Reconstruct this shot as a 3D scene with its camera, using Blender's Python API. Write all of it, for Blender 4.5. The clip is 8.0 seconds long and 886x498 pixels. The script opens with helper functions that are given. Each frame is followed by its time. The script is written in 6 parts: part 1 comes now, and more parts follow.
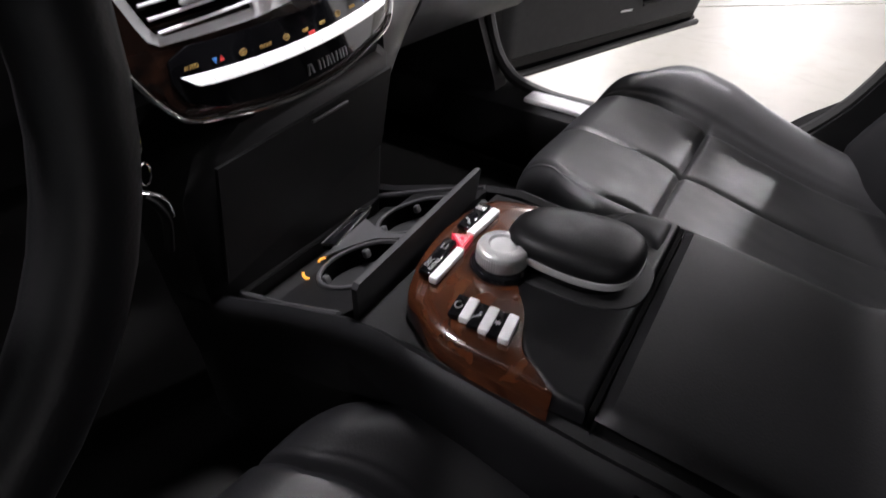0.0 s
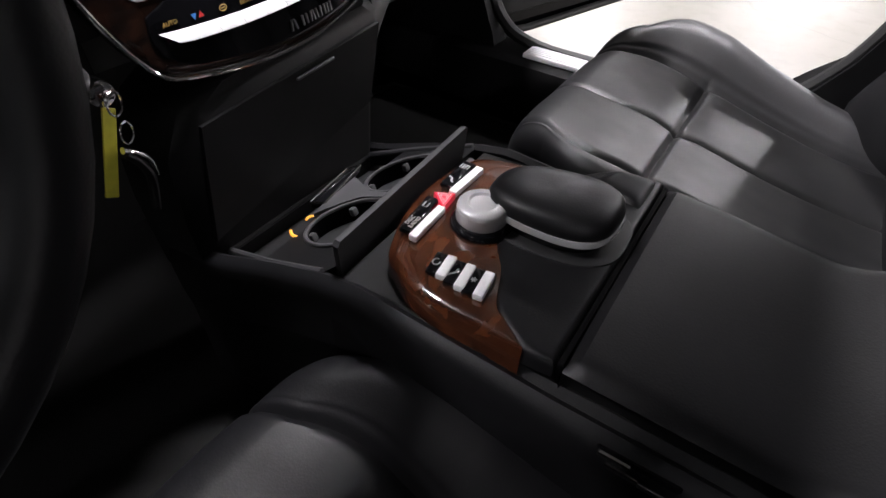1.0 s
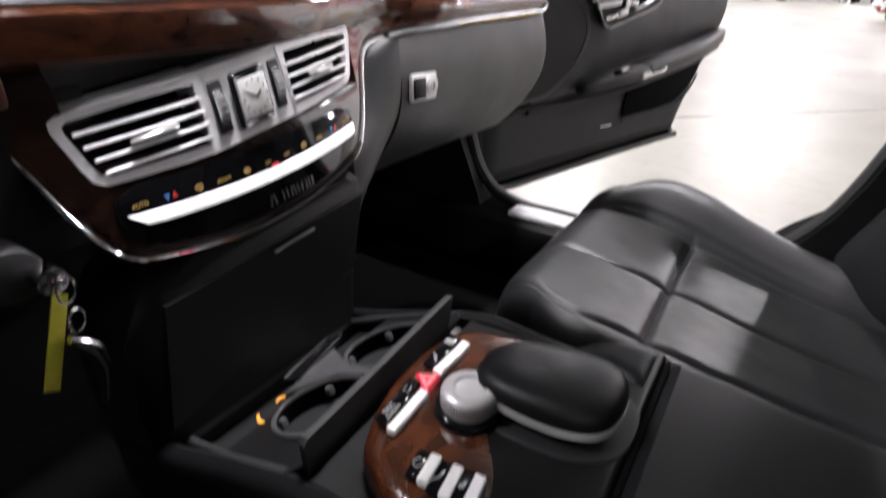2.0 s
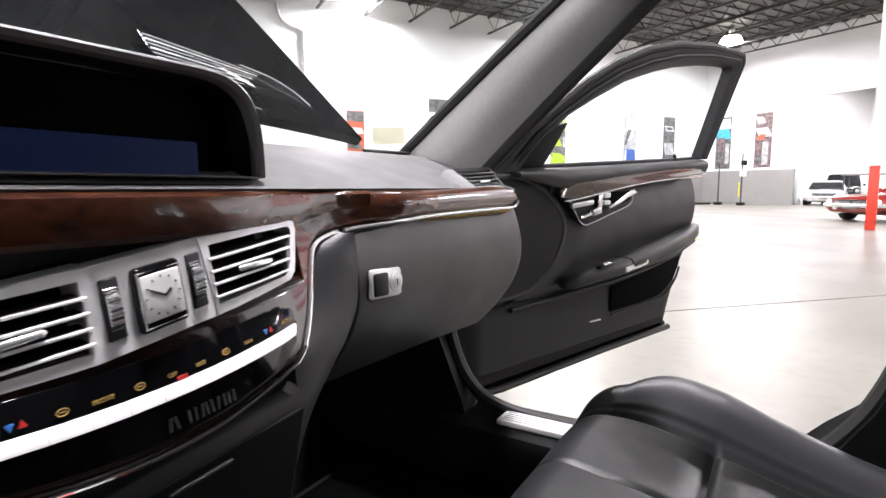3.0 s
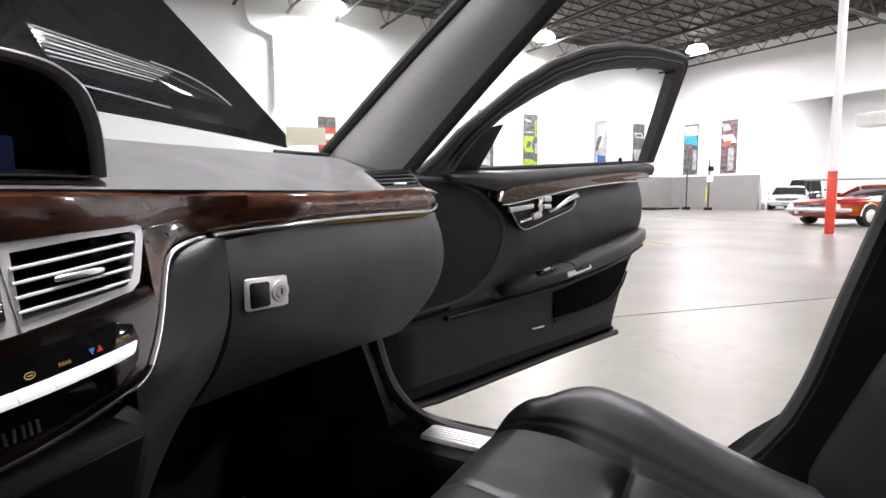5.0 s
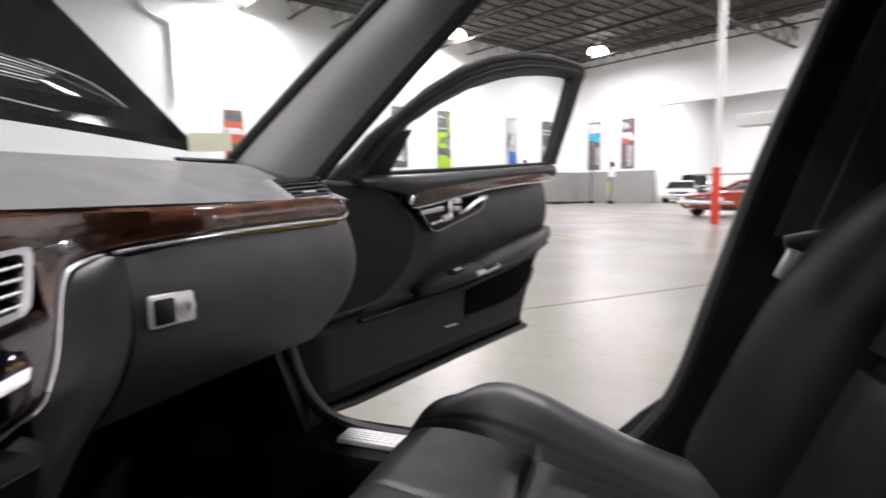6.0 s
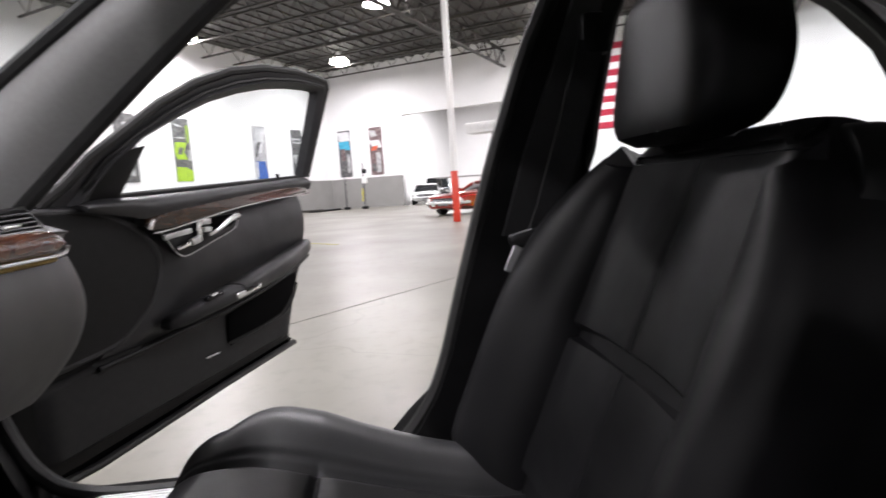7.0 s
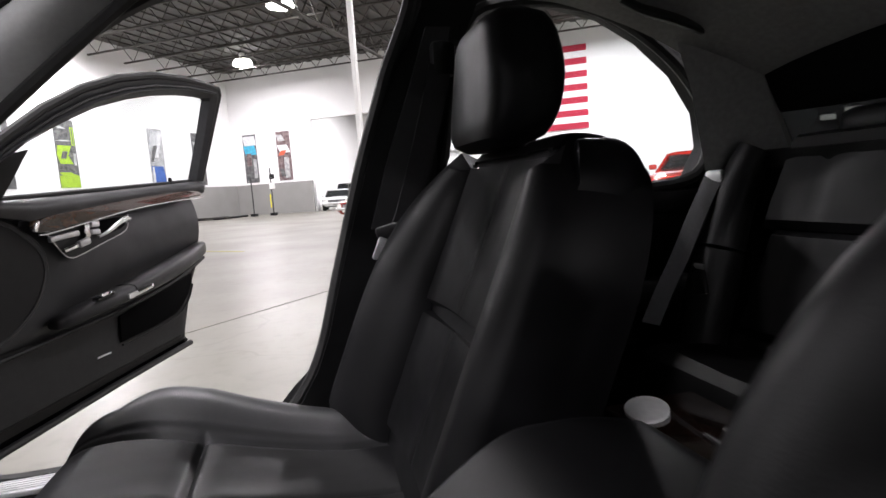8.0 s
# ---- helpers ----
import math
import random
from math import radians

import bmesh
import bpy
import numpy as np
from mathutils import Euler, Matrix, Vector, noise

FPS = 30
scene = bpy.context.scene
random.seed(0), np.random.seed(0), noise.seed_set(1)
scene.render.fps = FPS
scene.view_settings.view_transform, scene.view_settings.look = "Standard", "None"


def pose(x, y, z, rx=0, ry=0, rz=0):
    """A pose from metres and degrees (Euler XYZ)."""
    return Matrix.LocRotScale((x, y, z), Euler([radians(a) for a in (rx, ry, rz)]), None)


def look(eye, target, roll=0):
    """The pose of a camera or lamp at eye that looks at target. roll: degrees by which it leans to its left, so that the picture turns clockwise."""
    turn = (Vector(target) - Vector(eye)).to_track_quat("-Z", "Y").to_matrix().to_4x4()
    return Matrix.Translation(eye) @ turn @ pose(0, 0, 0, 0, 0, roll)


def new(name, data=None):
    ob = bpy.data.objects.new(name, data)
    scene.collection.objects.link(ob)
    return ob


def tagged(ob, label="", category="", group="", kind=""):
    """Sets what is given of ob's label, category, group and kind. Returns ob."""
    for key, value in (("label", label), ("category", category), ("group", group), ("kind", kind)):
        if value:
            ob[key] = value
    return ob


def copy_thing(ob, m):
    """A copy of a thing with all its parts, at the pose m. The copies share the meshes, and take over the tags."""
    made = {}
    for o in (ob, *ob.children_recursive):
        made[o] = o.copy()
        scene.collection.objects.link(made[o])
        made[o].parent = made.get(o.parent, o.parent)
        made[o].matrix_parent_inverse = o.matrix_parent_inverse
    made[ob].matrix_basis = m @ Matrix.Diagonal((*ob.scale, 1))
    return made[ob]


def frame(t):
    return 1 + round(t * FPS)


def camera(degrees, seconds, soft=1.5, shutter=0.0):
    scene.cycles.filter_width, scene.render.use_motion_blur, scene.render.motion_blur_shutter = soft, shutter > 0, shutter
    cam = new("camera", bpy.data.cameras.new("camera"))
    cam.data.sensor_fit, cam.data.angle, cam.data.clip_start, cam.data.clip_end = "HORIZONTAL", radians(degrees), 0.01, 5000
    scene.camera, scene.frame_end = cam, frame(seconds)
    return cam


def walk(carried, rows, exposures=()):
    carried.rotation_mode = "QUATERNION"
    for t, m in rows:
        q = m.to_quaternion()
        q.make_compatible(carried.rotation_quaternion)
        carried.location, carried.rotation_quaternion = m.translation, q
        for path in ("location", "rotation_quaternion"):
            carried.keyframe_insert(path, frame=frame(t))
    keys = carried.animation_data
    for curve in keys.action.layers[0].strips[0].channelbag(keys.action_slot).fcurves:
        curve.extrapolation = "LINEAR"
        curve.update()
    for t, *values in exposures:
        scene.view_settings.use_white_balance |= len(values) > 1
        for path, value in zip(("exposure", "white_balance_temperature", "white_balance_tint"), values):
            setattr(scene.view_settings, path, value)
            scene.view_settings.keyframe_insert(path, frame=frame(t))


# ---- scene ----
cam = camera(78.0, 8.0, shutter=0.35)
PATH = [
    (0, (-0.3922, -0.0379, 0.9449), (0.8008, 0.6571, -0.1304), 3.58),
    (0.5, (-0.3979, -0.0462, 0.9414), (0.7089, 0.6197, -0.2393), 3.86),
    (1, (-0.3844, -0.0617, 0.9503), (0.7269, 0.6038, -0.2264), 3.28),
    (1.5, (-0.3646, -0.0518, 0.9541), (0.8286, 0.6652, -0.1063), 2.84),
    (2, (-0.3357, -0.0414, 0.9524), (0.9984, 0.7569, 0.1491), 2.07),
    (2.2, (-0.3301, -0.0507, 0.9634), (1.079, 0.8103, 0.3843), 0.71),
    (3.3, (-0.178, -0.015, 0.904), (1.534, 0.999, 0.702), -0.0),
    (3.5, (-0.148, -0.019, 0.901), (1.568, 0.989, 0.701), -0.1),
    (4, (-0.104, -0.031, 0.896), (1.63, 0.945, 0.691), -0.1),
    (4.5, (-0.107, -0.05, 0.898), (1.64, 0.903, 0.698), -0.2),
    (5.8, (-0.167, -0.131, 0.935), (1.626, 0.736, 0.749), -1.0),
    (6, (-0.151, -0.109, 0.933), (1.723, 0.556, 0.717), -0.7),
    (6.5, (-0.16, -0.093, 0.952), (1.822, 0.057, 0.728), -2.3),
    (7, (-0.165, -0.112, 0.948), (1.815, -0.292, 0.727), -3.7),
    (7.5, (-0.212, -0.143, 0.941), (1.718, -0.63, 0.71), -4.9),
    (8, (-0.335, -0.168, 0.933), (1.592, -0.656, 0.71), -4),
]
EXPOSURES = [(0, .48), (1.2, .50), (2, .50), (3.3, .45), (4.5, .28), (6, -.12), (7, -.16), (8, -.12)]
walk(cam, [(t, look(eye, target, roll)) for t, eye, target, roll in PATH], EXPOSURES)

# ---- hall frame: corner of the two walls, a along one wall, b along the other ----
CORNER = Vector((38.6, 3.85, 0))
DA = Vector((-.854, .52, 0)).normalized()
DB = Vector((-.52, -.854, 0)).normalized()
HALL_A, HALL_B = 58.0, 52.0


def hall(a, b, z=0.0):
    return CORNER + DA * a + DB * b + Vector((0, 0, z))


def hall_m(a, b, z=0.0, turn=0.0):
    """A pose standing in the hall; its x runs along the wall of a, its y into the hall."""
    m = Matrix(((DA.x, DB.x, 0, 0), (DA.y, DB.y, 0, 0), (0, 0, 1, 0), (0, 0, 0, 1)))
    return Matrix.Translation(hall(a, b, z)) @ m @ Matrix.Rotation(radians(turn), 4, "Z")


# ---- world and lights ----
world = bpy.data.worlds.new("hall_air")
scene.world = world
world.use_nodes = True
world.node_tree.nodes["Background"].inputs[0].default_value = (.8, .85, 1, 1)
world.node_tree.nodes["Background"].inputs[1].default_value = .05
LAMP_W = 950.0


# ---- materials ----
def material(name, color=(.5, .5, .5), rough=.5, metal=0.0, vary=0.0, scale=20.0, bump=0.0, bump_scale=200.0, coat=0.0, spec=.5, color2=None,
             emit=None, strength=1.0, rough_vary=0.0, sheen=0.0):
    m = bpy.data.materials.new(name)
    m.use_nodes = True
    nt = m.node_tree
    b = nt.nodes["Principled BSDF"]
    b.inputs["Base Color"].default_value = (*color, 1)
    b.inputs["Roughness"].default_value = rough
    b.inputs["Metallic"].default_value = metal
    b.inputs["Coat Weight"].default_value = coat
    b.inputs["Coat Roughness"].default_value = .04
    b.inputs["Specular IOR Level"].default_value = spec
    if sheen:
        b.inputs["Sheen Weight"].default_value = sheen
    if emit:
        b.inputs["Emission Color"].default_value = (*emit, 1)
        b.inputs["Emission Strength"].default_value = strength
    tc = nt.nodes.new("ShaderNodeTexCoord")
    if vary or color2 or rough_vary:
        n1 = nt.nodes.new("ShaderNodeTexNoise")
        n1.inputs["Scale"].default_value = scale
        n1.inputs["Detail"].default_value = 6
        nt.links.new(tc.outputs["Object"], n1.inputs["Vector"])
        if vary or color2:
            mix = nt.nodes.new("ShaderNodeMix")
            mix.data_type = "RGBA"
            c2 = color2 or tuple(max(0, c * (1 - vary)) for c in color)
            mix.inputs["A"].default_value = (*color, 1)
            mix.inputs["B"].default_value = (*c2, 1)
            ramp = nt.nodes.new("ShaderNodeMapRange")
            ramp.inputs["From Min"].default_value = .35
            ramp.inputs["From Max"].default_value = .65
            nt.links.new(n1.outputs["Fac"], ramp.inputs["Value"])
            nt.links.new(ramp.outputs["Result"], mix.inputs["Factor"])
            nt.links.new(mix.outputs["Result"], b.inputs["Base Color"])
        if rough_vary:
            mr = nt.nodes.new("ShaderNodeMapRange")
            mr.inputs["From Min"].default_value = .3
            mr.inputs["From Max"].default_value = .7
            mr.inputs["To Min"].default_value = max(.02, rough - rough_vary)
            mr.inputs["To Max"].default_value = rough + rough_vary
            nt.links.new(n1.outputs["Fac"], mr.inputs["Value"])
            nt.links.new(mr.outputs["Result"], b.inputs["Roughness"])
    if bump:
        n2 = nt.nodes.new("ShaderNodeTexNoise")
        n2.inputs["Scale"].default_value = bump_scale
        n2.inputs["Detail"].default_value = 3
        nt.links.new(tc.outputs["Object"], n2.inputs["Vector"])
        bp = nt.nodes.new("ShaderNodeBump")
        bp.inputs["Strength"].default_value = bump
        bp.inputs["Distance"].default_value = .002
        nt.links.new(n2.outputs["Fac"], bp.inputs["Height"])
        nt.links.new(bp.outputs["Normal"], b.inputs["Normal"])
    return m


def leather_material(name, color, rough, spec=.5):
    """Grained leather: fine pebbles, soft creases, patchy gloss."""
    m = material(name, color, rough, vary=.25, scale=9, rough_vary=.07, spec=spec)
    nt = m.node_tree
    b = nt.nodes["Principled BSDF"]
    tc = nt.nodes.new("ShaderNodeTexCoord")
    v = nt.nodes.new("ShaderNodeTexVoronoi")
    v.inputs["Scale"].default_value = 520
    n = nt.nodes.new("ShaderNodeTexNoise")
    n.inputs["Scale"].default_value = 26
    n.inputs["Detail"].default_value = 5
    add = nt.nodes.new("ShaderNodeMath")
    add.operation = "MULTIPLY_ADD"
    add.inputs[1].default_value = .35
    nt.links.new(tc.outputs["Object"], v.inputs["Vector"])
    nt.links.new(tc.outputs["Object"], n.inputs["Vector"])
    nt.links.new(v.outputs["Distance"], add.inputs[0])
    nt.links.new(n.outputs["Fac"], add.inputs[2])
    bp = nt.nodes.new("ShaderNodeBump")
    bp.inputs["Strength"].default_value = .08
    bp.inputs["Distance"].default_value = .003
    nt.links.new(add.outputs[0], bp.inputs["Height"])
    nt.links.new(bp.outputs["Normal"], b.inputs["Normal"])
    return m


def burl_material(name, dark, light):
    """Lacquered burl walnut: swirled bands broken by dark knots."""
    m = material(name, dark, .20, coat=1.0, spec=.35)
    nt = m.node_tree
    b = nt.nodes["Principled BSDF"]
    tc = nt.nodes.new("ShaderNodeTexCoord")
    mp = nt.nodes.new("ShaderNodeMapping")
    mp.inputs["Scale"].default_value = (14, 22, 30)
    n = nt.nodes.new("ShaderNodeTexNoise")
    n.inputs["Scale"].default_value = 1.6
    n.inputs["Detail"].default_value = 7
    n.inputs["Distortion"].default_value = 1.1
    r = nt.nodes.new("ShaderNodeValToRGB")
    r.color_ramp.elements[0].position, r.color_ramp.elements[1].position = .34, .68
    r.color_ramp.elements[0].color = (*dark, 1)
    r.color_ramp.elements[1].color = (*light, 1)
    nt.links.new(tc.outputs["Object"], mp.inputs["Vector"])
    nt.links.new(mp.outputs["Vector"], n.inputs["Vector"])
    nt.links.new(n.outputs["Fac"], r.inputs["Fac"])
    nt.links.new(r.outputs["Color"], b.inputs["Base Color"])
    return m


# Front seat leather in darker and lighter copies; light on the cushions is in the colour.
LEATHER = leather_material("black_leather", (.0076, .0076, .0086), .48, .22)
LEATHER_LIT = leather_material("black_leather_lit", (.0165, .0165, .0180), .44, .58)
LEATHER_REAR = leather_material("rear_seat_leather", (.0135, .0135, .0145), .50, .30)
LEATHER_LID = leather_material("console_leather", (.0070, .0070, .0078), .44, .20)
DOOR_SKIN = leather_material("door_leather", (.030, .030, .032), .46, .35)
DOOR_LOWER = material("door_lower_carpet", (.013, .013, .0138), .75, vary=.3, scale=60, bump=.2, bump_scale=700)
# Near-black for hollows: shade inside pockets, wells and gaps put into colour.
RECESS_SHADE = material("recess_shade", (.0025, .0025, .0028), .8, vary=.3, scale=30, spec=.04)
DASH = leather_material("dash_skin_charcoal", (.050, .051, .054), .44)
# Lighter charcoal, with light from the windscreen put into the grey.
DASH_TOP = leather_material("dash_top_lit_grey", (.155, .155, .158), .50)
PLASTIC = material("black_plastic", (.006, .006, .0065), .5, spec=.22, vary=.3, scale=40, bump=.12, bump_scale=900)
PLASTIC_GREY = material("dark_grey_plastic", (.028, .028, .030), .5, vary=.2, scale=30, bump=.15, bump_scale=900)
GLOSS = material("piano_black", (.005, .005, .006), .06, spec=.4, vary=.3, scale=6)
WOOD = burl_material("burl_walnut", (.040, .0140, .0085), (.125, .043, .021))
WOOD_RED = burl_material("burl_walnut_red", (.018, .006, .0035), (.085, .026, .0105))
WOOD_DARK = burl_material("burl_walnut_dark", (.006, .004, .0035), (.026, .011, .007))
WOOD_DARK2 = burl_material("burl_walnut_brown", (.018, .009, .006), (.085, .042, .024))
GLOSS_BLACK_MATT = material("matt_black_recess", (.009, .009, .010), .6, vary=.3, scale=30)
CUP_GREY = material("cup_rim_grey", (.06, .06, .063), .38, vary=.2, scale=40)
RUBBER_GREY = material("grey_black_rubber", (.03, .03, .033), .5, vary=.2, scale=40, bump=.1)
# Only part metal and pale: bright reflections are put into the colour.
CHROME = material("chrome", (.86, .86, .86), .20, .72, rough_vary=.05, scale=60)
BRIGHT_CHROME = material("bright_chrome", (.82, .82, .82), .07, 1.0, rough_vary=.03, scale=60)
KNOB_SILVER = material("brushed_knob_silver", (.62, .62, .63), .34, .50, vary=.1, scale=60)
SILVER = material("satin_silver", (.86, .86, .87), .34, .12, vary=.1, scale=60)
SILVER_PALE = material("pale_silver_paint", (.84, .84, .84), .28, .05, vary=.08, scale=50)
CARPET = material("black_carpet", (.0045, .0045, .0045), .95, vary=.5, scale=300, bump=.8, bump_scale=700)
RUBBER = material("black_rubber", (.012, .012, .012), .6, vary=.3, scale=40, bump=.1)
HEADLINER = material("dark_grey_headliner", (.34, .335, .325), .95, vary=.15, scale=90, bump=.3, bump_scale=900)
PILLAR = material("grey_pillar_cloth", (.34, .34, .335), .85, vary=.06, scale=120, bump=.15, bump_scale=1400)
BONNET_INNER = material("black_bonnet_lining", (.0018, .0018, .0022), .05, spec=.06, vary=.3, scale=8)
PAINT = material("black_car_paint", (.0020, .0020, .0024), .05, spec=.10)
SCREEN = material("screen_blue", (.006, .010, .035), .6, spec=.1, emit=(.02, .035, .12), strength=.12)
RED = material("red_plastic", (.55, .02, .05), .3, emit=(1, .05, .08), strength=.15)
WHITE_MARK = material("white_marking", (.75, .75, .75), .5)
GREY_MARK = material("grey_marking", (.30, .30, .30), .5)
AMBER_MARK = material("amber_marking", (.42, .27, .07), .6)
RED_MARK = material("red_marking", (.6, .03, .03), .5)
BLUE_MARK = material("blue_marking", (.05, .22, .6), .5)
AMBER = material("amber_ring", (.8, .35, .05), .3, emit=(1, .4, .05), strength=.6)
YELLOW_TAG = material("yellow_tag", (.62, .58, .06), .5, vary=.2, scale=60)
YELLOW_EDGE = material("ochre_seam", (.42, .26, .02), .6, vary=.3, scale=60)
PAPER = material("cream_paper", (.72, .68, .5), .8, vary=.12, scale=30)
BELT = material("grey_belt_web", (.022, .022, .024), .7, vary=.3, scale=200, bump=.4, bump_scale=1200)
BUCKLE_RED = material("red_button", (.35, .03, .02), .4)


def glass_material(name, tint=(1, 1, 1), rough=0.0):
    m = bpy.data.materials.new(name)
    m.use_nodes = True
    nt = m.node_tree
    nt.nodes.remove(nt.nodes["Principled BSDF"])
    out = nt.nodes["Material Output"]
    t = nt.nodes.new("ShaderNodeBsdfTransparent")
    t.inputs["Color"].default_value = (*tint, 1)
    g = nt.nodes.new("ShaderNodeBsdfGlossy")
    g.inputs["Roughness"].default_value = rough
    mx = nt.nodes.new("ShaderNodeMixShader")
    mx.inputs[0].default_value = .03
    nt.links.new(t.outputs[0], mx.inputs[1])
    nt.links.new(g.outputs[0], mx.inputs[2])
    nt.links.new(mx.outputs[0], out.inputs["Surface"])
    return m


GLASS = glass_material("clear_glass", (.93, .95, .95))
# For the unseen driver's pane: its tint is there to hold back light.
GLASS_LIGHT_CUT = glass_material("light_cut_glass", (.32, .33, .33))
GLASS_DARK = glass_material("tinted_glass", (.085, .088, .088))


# ---- mesh helpers ----
def finish(name, bm, mat, smooth=True, sharp=38):
    me = bpy.data.meshes.new(name)
    bmesh.ops.recalc_face_normals(bm, faces=bm.faces)
    bm.to_mesh(me)
    bm.free()
    me.materials.append(mat)
    if smooth:
        me.polygons.foreach_set("use_smooth", [True] * len(me.polygons))
        me.set_sharp_from_angle(angle=radians(sharp))
    return me


def part(name, bm, mat, parent=None, label="", smooth=True, sharp=38):
    ob = new(name, finish(name, bm, mat, smooth, sharp))
    if parent is not None:
        ob.parent = parent
    if label:
        ob["label"] = label
    return ob


def thing(name, label, category, group="", kind="", at=(0, 0, 0)):
    ob = new(name)
    ob.empty_display_size = .05
    ob.location = at
    return tagged(ob, label, category, group, kind)


def box(cx, cy, cz, sx, sy, sz, bevel=0.0, seg=2, rot=None, bm=None):
    """A box with rounded edges, added to bm."""
    b2 = bmesh.new()
    bmesh.ops.create_cube(b2, size=1)
    bmesh.ops.scale(b2, vec=(sx, sy, sz), verts=b2.verts)
    if bevel:
        bmesh.ops.bevel(b2, geom=b2.edges[:], offset=bevel, segments=seg, affect="EDGES", profile=.5)
    m = Matrix.Translation((cx, cy, cz))
    if rot is not None:
        m = m @ Euler([radians(a) for a in rot]).to_matrix().to_4x4()
    bmesh.ops.transform(b2, matrix=m, verts=b2.verts)
    return join(bm, b2)


def join(bm, b2):
    if bm is None:
        return b2
    me = bpy.data.meshes.new("tmp")
    b2.to_mesh(me)
    b2.free()
    bm.from_mesh(me)
    bpy.data.meshes.remove(me)
    return bm


def disc(cx, cy, cz, r, h, seg=28, r2=None, bevel=0.0, rot=None, bm=None):
    b2 = bmesh.new()
    bmesh.ops.create_cone(b2, cap_ends=True, segments=seg, radius1=r, radius2=r if r2 is None else r2, depth=h)
    if bevel:
        es = [e for e in b2.edges if len(e.link_faces) == 2 and e.calc_face_angle(0) > .8]
        bmesh.ops.bevel(b2, geom=es, offset=bevel, segments=2, affect="EDGES", profile=.5)
    m = Matrix.Translation((cx, cy, cz))
    if rot is not None:
        m = m @ Euler([radians(a) for a in rot]).to_matrix().to_4x4()
    bmesh.ops.transform(b2, matrix=m, verts=b2.verts)
    return join(bm, b2)


def smooth_line(points, n=6, closed=False):
    """A soft curve through the points."""
    pts = [Vector(p) for p in points]
    out = []
    k = len(pts)
    for i in range(k if closed else k - 1):
        p0 = pts[(i - 1) % k] if closed or i > 0 else pts[i]
        p1, p2 = pts[i], pts[(i + 1) % k]
        p3 = pts[(i + 2) % k] if closed or i + 2 < k else p2
        for j in range(n):
            t = j / n
            out.append(.5 * ((2 * p1) + (p2 - p0) * t + (2 * p0 - 5 * p1 + 4 * p2 - p3) * t * t + (3 * p1 - p0 - 3 * p2 + p3) * t ** 3))
    if not closed:
        out.append(pts[-1])
    return out


def tube(points, r, seg=10, closed=False, flat=1.0, up=None, bm=None):
    """A round or flattened rod along the points."""
    bm = bm or bmesh.new()
    pts = [Vector(p) for p in points]
    k = len(pts)
    rings = []
    nrm = None
    for i, p in enumerate(pts):
        if closed:
            t = (pts[(i + 1) % k] - pts[i - 1]).normalized()
        else:
            t = (pts[min(i + 1, k - 1)] - pts[max(i - 1, 0)]).normalized()
        if up is not None:
            nrm = Vector(up)
        elif nrm is None:
            nrm = Vector((0, 0, 1)) if abs(t.z) < .9 else Vector((1, 0, 0))
        nrm = (nrm - t * nrm.dot(t)).normalized()
        bi = t.cross(nrm)
        rr = r(i / max(1, k - 1)) if callable(r) else r
        rings.append([bm.verts.new(p + nrm * math.cos(2 * math.pi * j / seg) * rr * flat + bi * math.sin(2 * math.pi * j / seg) * rr) for j in range(seg)])
    n = k if closed else k - 1
    for i in range(n):
        a, b = rings[i], rings[(i + 1) % k]
        for j in range(seg):
            bm.faces.new((a[j], a[(j + 1) % seg], b[(j + 1) % seg], b[j]))
    if not closed:
        bm.faces.new(rings[0])
        bm.faces.new(rings[-1])
    return bm


def slab(points, offset, bevel=0.0, seg=2, bm=None):
    """A plate: a flat outline given in space, thickened by the offset vector."""
    b2 = bmesh.new()
    off = Vector(offset)
    lo = [b2.verts.new(Vector(p)) for p in points]
    hi = [b2.verts.new(Vector(p) + off) for p in points]
    k = len(lo)
    f1 = b2.faces.new(lo)
    f2 = b2.faces.new(hi)
    for i in range(k):
        b2.faces.new((lo[i], lo[(i + 1) % k], hi[(i + 1) % k], hi[i]))
    if bevel:
        es = list({e for e in f2.edges})
        bmesh.ops.bevel(b2, geom=es, offset=bevel, segments=seg, affect="EDGES", profile=.5, clamp_overlap=True)
    return join(bm, b2)


def loft(rings, closed=True, caps=True, bm=None):
    bm = bm or bmesh.new()
    vs = [[bm.verts.new(Vector(p)) for p in ring] for ring in rings]
    for a, b in zip(vs[:-1], vs[1:]):
        n = len(a)
        for j in range(n if closed else n - 1):
            bm.faces.new((a[j], a[(j + 1) % n], b[(j + 1) % n], b[j]))
    if caps and closed:
        bm.faces.new(vs[0])
        bm.faces.new(vs[-1])
    return bm


